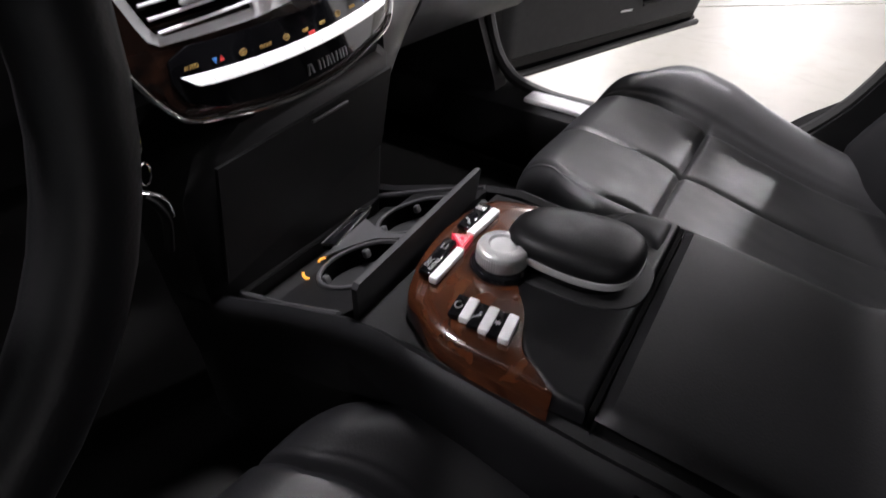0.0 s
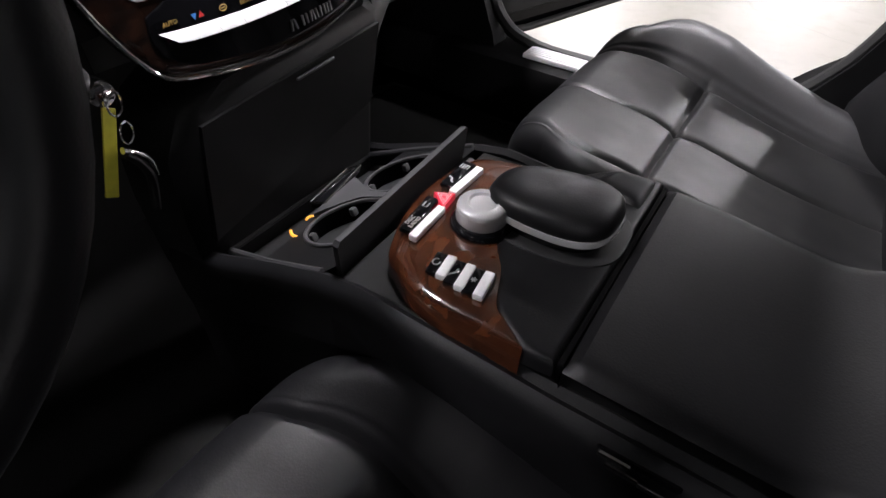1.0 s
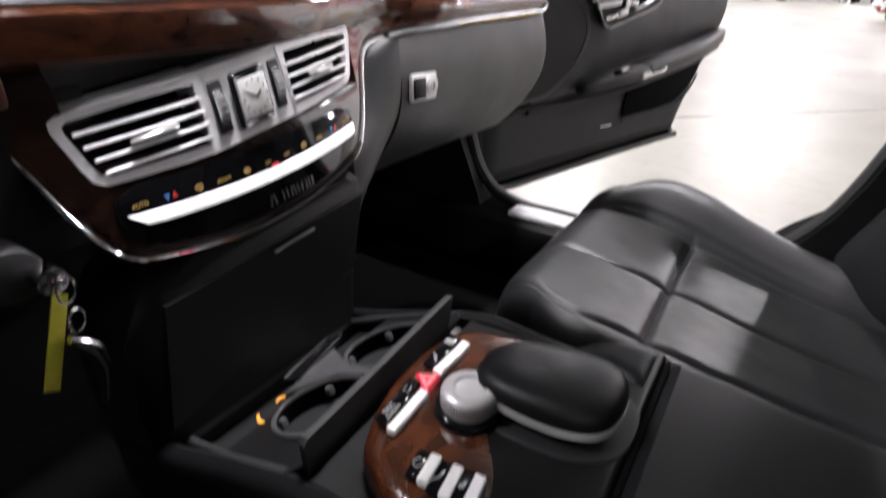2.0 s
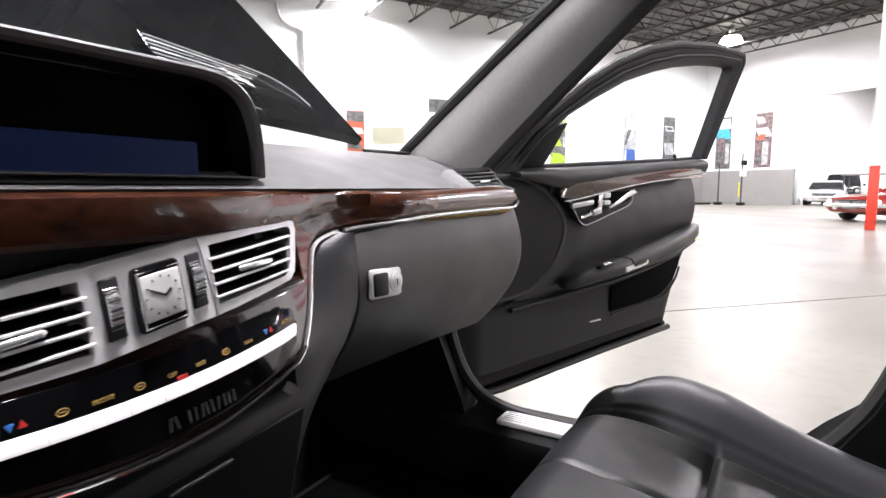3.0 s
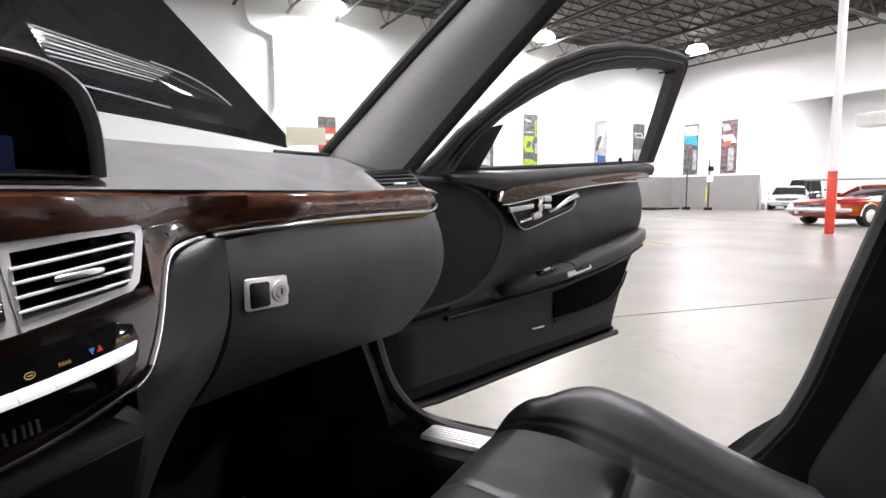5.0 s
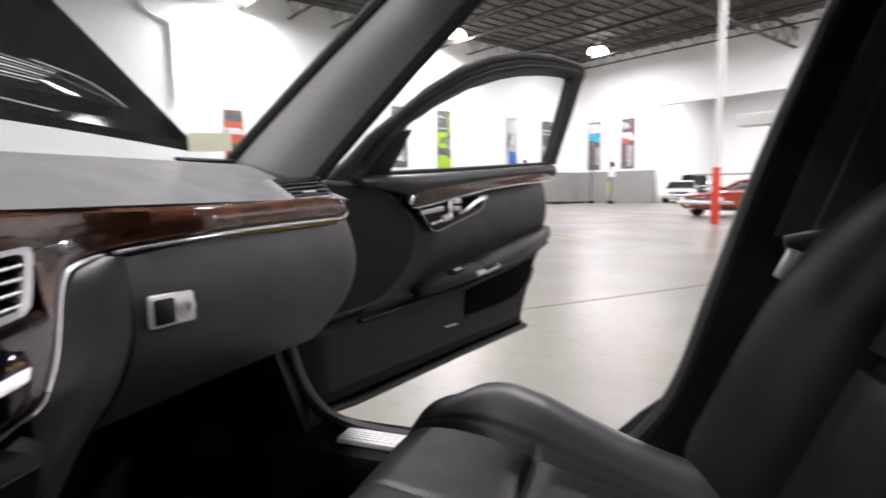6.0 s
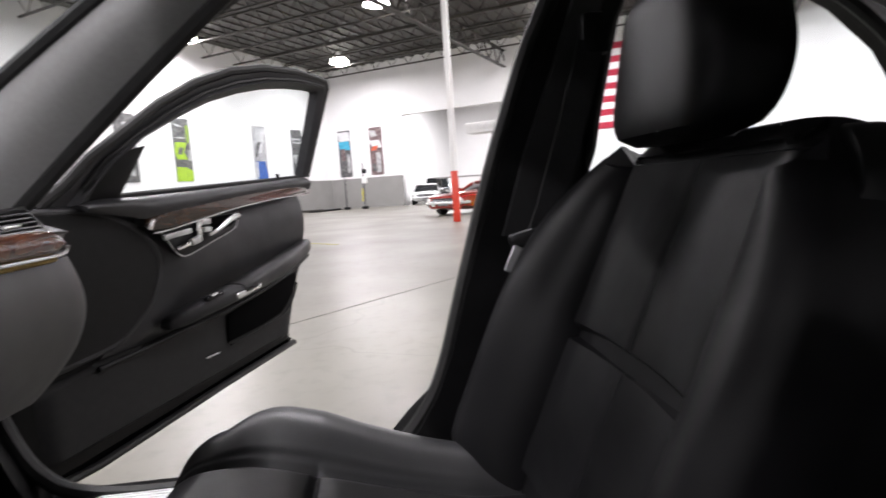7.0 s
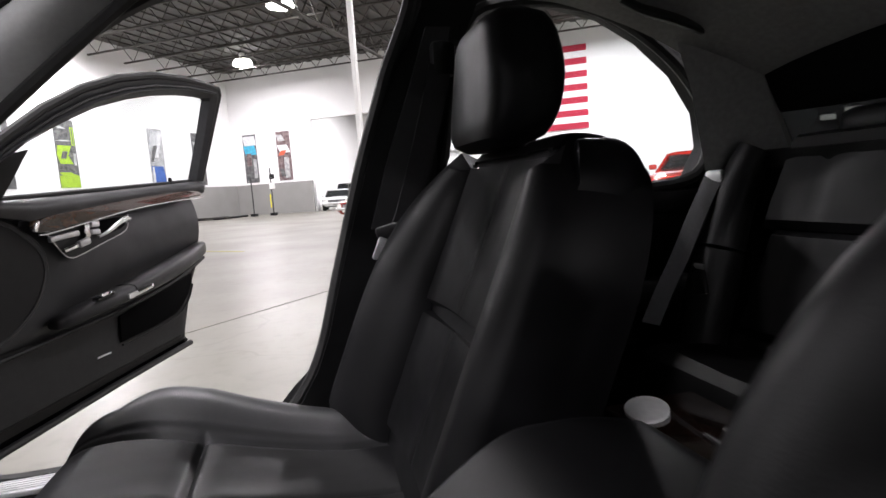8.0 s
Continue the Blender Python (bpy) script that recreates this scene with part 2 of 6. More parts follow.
def sheet(fn, nu, nv, thick=0.0, bm=None):
    """A curved skin fn(u, v), with a second skin thick behind it and closed rims."""
    bm = bm or bmesh.new()
    P = [[Vector(fn(i / nu, j / nv)) for j in range(nv + 1)] for i in range(nu + 1)]
    top = [[bm.verts.new(p) for p in row] for row in P]
    for i in range(nu):
        for j in range(nv):
            bm.faces.new((top[i][j], top[i + 1][j], top[i + 1][j + 1], top[i][j + 1]))
    if thick:
        low = []
        for i in range(nu + 1):
            row = []
            for j in range(nv + 1):
                du = P[min(i + 1, nu)][j] - P[max(i - 1, 0)][j]
                dv = P[i][min(j + 1, nv)] - P[i][max(j - 1, 0)]
                row.append(bm.verts.new(P[i][j] - du.cross(dv).normalized() * thick))
            low.append(row)
        for i in range(nu):
            for j in range(nv):
                bm.faces.new((low[i][j], low[i][j + 1], low[i + 1][j + 1], low[i + 1][j]))
        rim = [(i, 0) for i in range(nu)] + [(nu, j) for j in range(nv)] + [(i, nv) for i in range(nu, 0, -1)] + [(0, j) for j in range(nv, 0, -1)]
        for k in range(len(rim)):
            (a, b), (c, d) = rim[k], rim[(k + 1) % len(rim)]
            bm.faces.new((top[a][b], top[c][d], low[c][d], low[a][b]))
    return bm


def pad(fn, puff, edge=.16, thick=.03, nu=22, nv=22, grooves=(), crease=0.0, seed=0):
    """An upholstered pad: skin fn(u, v) puffed outward, rolled down at its edges, with stitched grooves ('u' or 'v', place, from, to, depth)."""
    def height(u, v):
        def roll(t, e):
            a = min(1.0, min(t, 1 - t) / e)
            return math.sqrt(max(0.0, 1 - (1 - a) ** 2))
        eu, ev = (edge if isinstance(edge, tuple) else (edge, edge))
        h = puff * roll(u, eu) * roll(v, ev)
        for ax, place, lo, hi, depth in grooves:
            s, t = (u, v) if ax == "u" else (v, u)
            if lo <= t <= hi:
                h -= depth * math.exp(-((s - place) / .013) ** 2)
        if crease:
            h += crease * (noise.noise(Vector((u * 5 + seed, v * 5, seed))) + .5 * noise.noise(Vector((u * 13, v * 11 + seed, 3.1))))
        return h

    def skin(u, v):
        e = .004
        p = Vector(fn(u, v))
        du = Vector(fn(min(1, u + e), v)) - Vector(fn(max(0, u - e), v))
        dv = Vector(fn(u, min(1, v + e))) - Vector(fn(u, max(0, v - e)))
        n = du.cross(dv).normalized()
        return p + n * height(u, v)
    return sheet(skin, nu, nv, thick)


def quad(a, b, c, d, bow=0.0):
    """The skin between four corners: a to b along u, a to d along v."""
    a, b, c, d = Vector(a), Vector(b), Vector(c), Vector(d)
    n = (b - a).cross(d - a).normalized()
    return lambda u, v: (a * (1 - u) + b * u) * (1 - v) + (d * (1 - u) + c * u) * v + n * bow * (1 - (2 * u - 1) ** 2)


def lettering(text, m, size, mat, parent, depth=.0004):
    cu = bpy.data.curves.new("lettering", "FONT")
    cu.body, cu.size, cu.extrude = text, size, depth
    cu.align_x, cu.align_y = "CENTER", "CENTER"
    cu.resolution_u = 2
    ob = bpy.data.objects.new("tmp", cu)
    scene.collection.objects.link(ob)
    bpy.context.view_layer.update()
    me = bpy.data.meshes.new_from_object(ob.evaluated_get(bpy.context.evaluated_depsgraph_get()))
    bpy.data.objects.remove(ob)
    bpy.data.curves.remove(cu)
    me.materials.clear()
    me.materials.append(mat)
    t = new("lettering", me)
    t.parent = parent
    t.matrix_basis = m
    return t


# ---- hall ----
def concrete_material():
    """Polished slab: cloudy stains, fine speckle, and hairline cracks."""
    m = material("polished_concrete", (.25, .242, .222), .36, rough_vary=.06, scale=.55, spec=.34)
    nt = m.node_tree
    b = nt.nodes["Principled BSDF"]
    tc = nt.nodes.new("ShaderNodeTexCoord")

    def noise(scale, detail):
        n = nt.nodes.new("ShaderNodeTexNoise")
        n.inputs["Scale"].default_value = scale
        n.inputs["Detail"].default_value = detail
        nt.links.new(tc.outputs["Object"], n.inputs["Vector"])
        return n

    def mixed(fac, a, colour, lo, hi):
        r = nt.nodes.new("ShaderNodeMapRange")
        r.inputs["From Min"].default_value, r.inputs["From Max"].default_value = lo, hi
        nt.links.new(fac, r.inputs["Value"])
        mx = nt.nodes.new("ShaderNodeMix")
        mx.data_type = "RGBA"
        nt.links.new(r.outputs["Result"], mx.inputs["Factor"])
        if isinstance(a, tuple):
            mx.inputs["A"].default_value = (*a, 1)
        else:
            nt.links.new(a, mx.inputs["A"])
        mx.inputs["B"].default_value = (*colour, 1)
        return mx.outputs["Result"]
    c = mixed(noise(.7, 7).outputs["Fac"], (.168, .160, .138), (.132, .125, .106), .28, .80)
    c = mixed(noise(9, 8).outputs["Fac"], c, (.120, .113, .096), .50, .82)
    warp = noise(.9, 3)
    add = nt.nodes.new("ShaderNodeVectorMath")
    add.operation = "MULTIPLY_ADD"
    add.inputs[1].default_value = (1.6, 1.6, 0)
    nt.links.new(warp.outputs["Color"], add.inputs[0])
    nt.links.new(tc.outputs["Object"], add.inputs[2])
    vo = nt.nodes.new("ShaderNodeTexVoronoi")
    vo.feature = "DISTANCE_TO_EDGE"
    vo.inputs["Scale"].default_value = .22
    nt.links.new(add.outputs[0], vo.inputs["Vector"])
    crack = nt.nodes.new("ShaderNodeMapRange")
    crack.inputs["From Min"].default_value, crack.inputs["From Max"].default_value = .0008, .0022
    crack.inputs["To Min"].default_value, crack.inputs["To Max"].default_value = .30, 0.0
    nt.links.new(vo.outputs["Distance"], crack.inputs["Value"])
    mx = nt.nodes.new("ShaderNodeMix")
    mx.data_type = "RGBA"
    nt.links.new(crack.outputs["Result"], mx.inputs["Factor"])
    nt.links.new(c, mx.inputs["A"])
    mx.inputs["B"].default_value = (.07, .065, .058, 1)
    nt.links.new(mx.outputs["Result"], b.inputs["Base Color"])
    return m


CONCRETE = concrete_material()
WALL_WHITE = material("white_wall_paint", (.80, .80, .80), .85, vary=.04, scale=.7)
WALL_GREY = material("grey_dado_paint", (.25, .246, .238), .7, vary=.07, scale=1.5, bump=.05, bump_scale=30)
DECK = material("grey_steel_deck", (.075, .072, .067), .6, .2, vary=.2, scale=.8)
STEEL = material("brown_grey_steel", (.055, .050, .045), .6, .3, vary=.3, scale=2)
LAMP_GLOW = material("lamp_lens", (1, 1, 1), .4, emit=(1, .97, .92), strength=14)
WHITE_PAINT = material("white_steel_paint", (.78, .78, .77), .45, vary=.05, scale=3)
RED_GUARD = material("red_column_guard", (.62, .045, .02), .45, vary=.12, scale=6)


def wall(name, p0, p1, z0, z1, thick, mat, label, inward):
    n = Vector(inward)
    bm = slab([Vector(p0) + Vector((0, 0, z0)), Vector(p1) + Vector((0, 0, z0)), Vector(p1) + Vector((0, 0, z1)), Vector(p0) + Vector((0, 0, z1))], -n * thick)
    ob = part(name, bm, mat, None, smooth=False)
    return tagged(ob, label, "wall", kind="structure")


tagged(part("floor", slab([hall(-20, -1), hall(HALL_A + 1, -1), hall(HALL_A + 1, HALL_B + 1), hall(-20, HALL_B + 1)], (0, 0, -.3)), CONCRETE, smooth=False),
       "pale polished concrete hall floor with hairline cracks", "floor", kind="structure")
wall("wall_north", hall(-20, 0), hall(HALL_A, 0), 0, 11, .4, WALL_WHITE, "tall white painted hall wall", DB)
wall("wall_south", hall(-20, HALL_B), hall(HALL_A, HALL_B), 0, 11, .4, WALL_WHITE, "tall white painted hall wall", -DB)
wall("wall_west", hall(HALL_A, 0), hall(HALL_A, HALL_B), 0, 11, .4, WALL_WHITE, "tall white painted hall wall", -DA)
OPEN0, OPEN1, OPEN_Z = 5.95, 13.2, 5.75
bm = bmesh.new()
for b0, b1, z0, z1 in ((0, OPEN0, 0, 11), (OPEN0, OPEN1, OPEN_Z, 11), (OPEN1, HALL_B, 0, 11)):
    slab([hall(0, b0, z0), hall(0, b1, z0), hall(0, b1, z1), hall(0, b0, z1)], -DA * .35, bm=bm)
tagged(part("wall_east", bm, WALL_WHITE, smooth=False), "tall white painted hall wall with a wide opening", "wall", kind="structure")
wall("wall_annex", hall(-20, 0), hall(-20, HALL_B), 0, 11, .4, WALL_WHITE, "white painted wall of the further bay", DA)
tagged(part("ceiling", slab([hall(-20.4, -.4, 9.25), hall(HALL_A + .4, -.4, 9.25), hall(HALL_A + .4, HALL_B + .4, 9.25), hall(-20.4, HALL_B + .4, 9.25)], (0, 0, .3)), DECK, smooth=False),
       "grey corrugated steel roof deck", "ceiling", kind="structure")
FLOOR_YELLOW = material("worn_yellow_line", (.42, .38, .12), .6, vary=.4, scale=9)
JOINT_GREY = material("slab_joint_filler", (.140, .133, .115), .38, vary=.2, scale=4)
tagged(part("floor_line", slab([(10.44, 1.00, 0), (10.52, .92, 0), (13.90, 4.06, 0), (13.82, 4.14, 0)], (0, 0, .004)), FLOOR_YELLOW, smooth=False), "worn yellow line painted on the concrete floor", "floor marking", kind="structure")
tagged(part("floor_joint", slab([(3.945, .737, 0), (3.950, .743, 0), (5.80, -1.00, 0), (5.795, -1.006, 0)], (0, 0, .004)), JOINT_GREY, smooth=False), "dark filled saw joint in the concrete floor", "floor joint", kind="structure")
# ribs of the deck
bm = bmesh.new()
for i in range(70):
    b = .4 + i * .72
    slab([hall(0, b, 9.246), hall(45, b, 9.246), hall(45, b + .3, 9.246), hall(0, b + .3, 9.246)], (0, 0, -.06), bm=bm)
tagged(part("ceiling_ribs", bm, DECK, smooth=False), "grey ribs of the steel roof deck", "ceiling", kind="structure")
# dado: low grey partition in front of the two walls
bm = slab([hall(.25, 5.95), hall(.25, .25), hall(8.6, .25), hall(8.6, .42), hall(.42, .42), hall(.42, 5.95)], (0, 0, 1.95), .01)
tagged(part("partition", bm, WALL_GREY, smooth=False), "low grey painted partition along the hall walls", "partition", kind="structure")


def roof_joist():
    """An open-web steel joist that spans the hall."""
    j = thing("roof_joist", "brown-grey open-web steel roof joist under the deck", "joist", "roof joists")
    n, dz, L = 38, .75, 44.0
    for name, z in (("top_chord", 0.0), ("bottom_chord", -dz)):
        part(name, box(0, L / 2, z, .10, L, .07), STEEL, j, smooth=False)
    bm = bmesh.new()
    for i in range(n):
        y0, y1 = i * L / n, (i + 1) * L / n
        ym = (y0 + y1) / 2
        for a, b in (((0, y0, 0), (0, ym, -dz)), ((0, ym, -dz), (0, y1, 0))):
            tube([a, b], .022, 4, bm=bm)
    part("web", bm, STEEL, j, smooth=False)
    return j


joist = roof_joist()
joist.matrix_basis = hall_m(1.6, .1, 9.15)
for i in range(1, 16):
    copy_thing(joist, hall_m(1.6 + 2.1 * i, .1, 9.15))
# girders across the joists
for b in (13.0, 27.0):
    g = thing("roof_girder", "deep brown-grey steel girder carrying the joists", "girder", "roof girders")
    for name, z in (("top_flange", -.10), ("bottom_flange", -1.0)):
        part(name, box(20, 0, z, 42, .22, .05), STEEL, g, smooth=False)
    bm = bmesh.new()
    for i in range(30):
        tube([(-1 + i * 1.4, 0, -.1), (-.3 + i * 1.4, 0, -1.0)], .04, 4, bm=bm)
        tube([(-.3 + i * 1.4, 0, -1.0), (.4 + i * 1.4, 0, -.1)], .04, 4, bm=bm)
    part("web", bm, STEEL, g, smooth=False)
    g.matrix_basis = hall_m(0, b, 8.65)


def high_bay():
    h = thing("high_bay_lamp", "round white high bay lamp hanging from the joists, lit", "lamp", "hall lamps")
    ring = [a * math.pi / 14 for a in range(28)]
    part("housing", disc(0, 0, .50, .12, .26, 20, r2=.17, bevel=.02), WHITE_PAINT, h)
    part("reflector", loft([[(r * math.cos(a), r * math.sin(a), z) for a in ring] for r, z in ((.17, .38), (.30, .34), (.40, .27), (.39, .26), (.16, .36))], caps=False), WHITE_PAINT, h)
    part("lens", loft([[(r * math.cos(a), r * math.sin(a), z) for a in ring] for r, z in ((.38, .28), (.47, .18), (.53, .06), (.54, -.01), (.48, -.035), (.25, -.05), (.02, -.055))]), LAMP_GLOW, h, "bell-shaped glowing lens")
    part("hook", tube([(0, 0, .62), (0, 0, .72)], .02, 6), STEEL, h)
    return h


LAMPS = [(4.05, 4.4, 8.5), (12.6, 2.0, 8.55), (23.1, 1.15, 8.5), (11.2, 11.5, 8.5), (20.2, 10.4, 8.55), (4.1, 16.6, 8.55), (14.5, 19.0, 8.55), (30.0, 22.0, 8.55), (25.5, 18.6, 8.55),
         # Unseen, added to brighten: flag wall (4.5, 23.5), further bay (negative a).
         (5.0, 31.0, 8.55), (4.5, 23.5, 8.55), (20.5, 28.0, 8.55), (32.0, 11.0, 8.55), (38.0, 20.0, 8.55), (33.0, 35.0, 8.55), (46.0, 12.0, 8.55), (42.0, 30.0, 8.55), (38.0, 40.0, 8.55), (20.0, 40.0, 8.55), (-8.0, 9.0, 8.55), (-8.0, 16.0, 8.55), (-12.0, 4.0, 8.55), (-5.0, 9.0, 8.55), (-15.0, 13.0, 8.55),
         # Unseen lamps, added towards the far walls to light the dashboard's face.
         (54.0, 6.0, 8.55), (54.5, 18.0, 8.55), (54.5, 30.0, 8.55), (46.0, 38.0, 8.55), (54.5, 42.0, 8.55), (46.0, 21.0, 8.55), (46.0, 42.0, 8.55), (29.0, 47.0, 8.55), (40.0, 48.0, 8.55), (12.0, 46.0, 8.55)]
DIM_FILL_LAMP = (25.5, 18.6)  # unseen lamp, added at low power to lift the rear seats
first = None
for a, b, z in LAMPS:
    if first is None:
        first = high_bay()
        first.matrix_basis = hall_m(a, b, z)
    else:
        copy_thing(first, hall_m(a, b, z))
    ld = bpy.data.lights.new("high_bay_light", "AREA")
    ld.shape, ld.size, ld.energy, ld.color = "DISK", 1.1, LAMP_W * (.16 if (a, b) == DIM_FILL_LAMP else 1), (1, .955, 1.0)
    lo = new("high_bay_light", ld)
    lo.matrix_basis = hall_m(a, b, z - .09)


# banners on the walls
def banner(label, base, shapes, m, w=1.0, h=3.1):
    """A hanging banner: a printed sheet with raised blocks of colour (x, z, width, height, lean, material)."""
    t = thing("banner", label, "banner", "wall banners")
    part("sheet", box(0, 0, h / 2, w, .02, h, .004), base, t, smooth=False)
    for i, (x, z, sw, sh, lean, mat) in enumerate(shapes):
        pts = [(x - sw / 2 - lean / 2, 0, z - sh / 2), (x + sw / 2 - lean / 2, 0, z - sh / 2), (x + sw / 2 + lean / 2, 0, z + sh / 2), (x - sw / 2 + lean / 2, 0, z + sh / 2)]
        pts = [(max(-w / 2 + .01, min(w / 2 - .01, p[0])), .012 + .003 * i, p[2]) for p in pts]
        part("print", slab(pts, (0, .003, 0)), mat, t, smooth=False)
    t.matrix_basis = m
    return t


INK_DARK = material("banner_dark_ink", (.045, .045, .048), .6, color2=(.16, .16, .16), scale=5)
INK_GREEN = material("banner_green_ink", (.36, .56, .03), .6, vary=.25, scale=5)
INK_RED = material("banner_red_ink", (.62, .12, .06), .6, vary=.3, scale=5)
INK_BLUE = material("banner_blue_ink", (.04, .12, .42), .6, vary=.3, scale=5)
INK_CYAN = material("banner_cyan_ink", (.06, .42, .62), .6, vary=.3, scale=6)
INK_WHITE = material("banner_white_ink", (.7, .7, .72), .6, vary=.25, scale=6)
INK_GREY = material("banner_grey_ink", (.25, .25, .26), .6, color2=(.5, .5, .5), scale=4)
INK_SILVER = material("banner_silver_ink", (.36, .37, .39), .6, color2=(.6, .6, .62), scale=4)
INK_MAROON = material("banner_maroon_ink", (.07, .035, .035), .6, color2=(.22, .17, .17), scale=5)

# x of a banner on the wall of a runs to larger a, seen from inside to the left
banner("red banner with a dark head on the white wall", INK_RED, [(0, 2.75, 1.0, .6, 0, INK_DARK), (0, 1.9, 1.0, .35, .3, INK_WHITE), (.1, 1.0, .8, .4, .2, INK_DARK)], hall_m(23.1, .02, 2.1) @ Matrix.Diagonal((.8, 1, .72, 1)))
banner("blue and white banner on the white wall", INK_WHITE, [(0, 2.7, 1.0, .6, 0, INK_DARK), (0, 1.5, 1.0, 1.0, .2, INK_BLUE), (0, .4, 1.0, .6, 0, INK_GREY)], hall_m(19.0, .02, 2.1))
banner("dark grey banner on the white wall", INK_DARK, [(-.1, 1.5, .3, 2.4, .1, INK_GREY), (.2, .6, .4, .5, .2, INK_WHITE)], hall_m(14.7, .02, 2.1))
banner("dark banner with a bright green car front", INK_DARK, [(0, .28, 1.0, .55, 0, INK_GREEN), (.12, .62, .9, .18, .5, INK_GREEN), (.17, 1.30, .62, .42, .22, INK_GREEN), (.17, 1.72, .66, .42, -.18, INK_GREEN), (.14, 1.50, .26, .34, -.12, INK_DARK), (.06, 2.15, .7, .06, -.3, INK_GREY),
        (-.36, 2.35, .16, .85, 0, INK_GREEN), (-.36, 2.35, .05, .8, 0, INK_DARK), (-.36, 1.30, .14, .55, 0, INK_GREY), (.25, 2.75, .4, .12, .3, INK_GREY)], hall_m(11.75, .02, 2.1, 0))
banner("white and blue banner with a silver car nose", INK_GREY, [(.0, 2.55, .9, .9, -.3, INK_SILVER), (-.15, 2.2, .35, 1.3, -.5, INK_WHITE), (.25, 1.75, .3, .9, -.4, INK_DARK), (0, .55, 1.0, 1.05, .3, INK_BLUE), (.36, .6, .13, .85, 0, INK_WHITE)], hall_m(6.45, .02, 2.1))
banner("dark grey banner with a pale emblem", INK_DARK, [(0, 2.4, .7, .3, .15, INK_WHITE), (0, 2.4, .5, .18, .1, INK_DARK), (0, 1.2, .8, .7, .2, INK_GREY)], hall_m(3.2, .02, 2.1))


def hall_mb(b, z):
    return hall_m(.02, b, z, -90)


banner("dark banner with a cyan car and a wheel", INK_DARK, [(0, 2.7, 1.0, .6, .2, INK_WHITE), (0, 2.1, .9, .6, .2, INK_CYAN), (.12, 1.5, .35, .8, 0, INK_MAROON), (-.3, .9, .25, 1.2, 0, INK_GREY)], hall_mb(1.4, 2.1))
banner("dark maroon banner with pale lettering bars", INK_MAROON, [(0, 2.0, .8, .5, .3, INK_WHITE), (.1, 1.75, .4, .3, -.2, INK_RED), (-.15, .8, .35, 1.3, 0, INK_GREY), (.2, 2.7, .5, .4, .2, INK_GREY), (.2, .5, .3, .5, .1, INK_DARK)], hall_mb(3.9, 2.1))

def wall_lamp():
    w = thing("wall_lamp", "white floodlight on the white hall wall", "lamp", "floodlights on the wall")
    part("housing", box(0, .10, .02, .74, .18, .34, .03), WHITE_PAINT, w)
    part("lens", box(0, .205, 0, .66, .06, .26, .03, 3), LAMP_GLOW, w, "glowing lens")
    part("bracket", box(0, -.01, .02, .2, .06, .2, .01), STEEL, w)
    return w


flood = wall_lamp()
flood.matrix_basis = hall_m(.02, 33.85, 3.0, -90)
copy_thing(flood, hall_m(.02, 34.85, 3.27, -90))
# striped flag on the east wall
FLAG_RED = material("flag_red", (.42, .02, .05), .8, vary=.1, scale=8)
FLAG_WHITE = material("flag_white", (.8, .8, .8), .8, vary=.05, scale=8)
FLAG_BLUE = material("flag_blue", (.02, .03, .16), .8, vary=.1, scale=8)
flag = thing("flag", "large red and white striped flag hung flat on the white wall", "flag")
for i in range(13):
    part("stripe", box(0, .02, -.17 - i * .34, 7.6, .02, .338, .003), FLAG_RED if i % 2 == 0 else FLAG_WHITE, flag, smooth=False)
part("canton", box(2.2, .035, -1.19, 3.2, .02, 2.37, .003), FLAG_BLUE, flag, smooth=False)
flag.matrix_basis = hall_mb(19.0, 8.0)

# white column with a red guard
col = thing("column", "white steel column with a red guard round its foot", "column")
part("shaft", box(0, 0, 4.62, .165, .165, 9.24, .015), WHITE_PAINT, col)
part("guard", box(0, 0, .70, .185, .185, 1.40, .02), RED_GUARD, col)
part("tag", box(.02, .096, 1.28, .12, .01, .10, .002), WHITE_PAINT, col, smooth=False)
part("conduit", tube([(.115, .03, 1.4), (.115, .03, 9.2)], .03, 8), WHITE_PAINT, col)
col.matrix_basis = hall_m(17.27, 17.28, 0, 20)


# ---- parked cars ----
def car_paint(name, c, rough=.2):
    return material(name, c, rough, coat=1.0, rough_vary=.05, scale=4)


TYRE = material("tyre_rubber", (.015, .015, .015), .8, vary=.3, scale=30)
CAR_GLASS = material("dark_car_glass", (.02, .022, .024), .06, coat=1.0)
LAMP_CLEAR = material("headlamp_clear", (.75, .75, .72), .12, .3, coat=1.0)


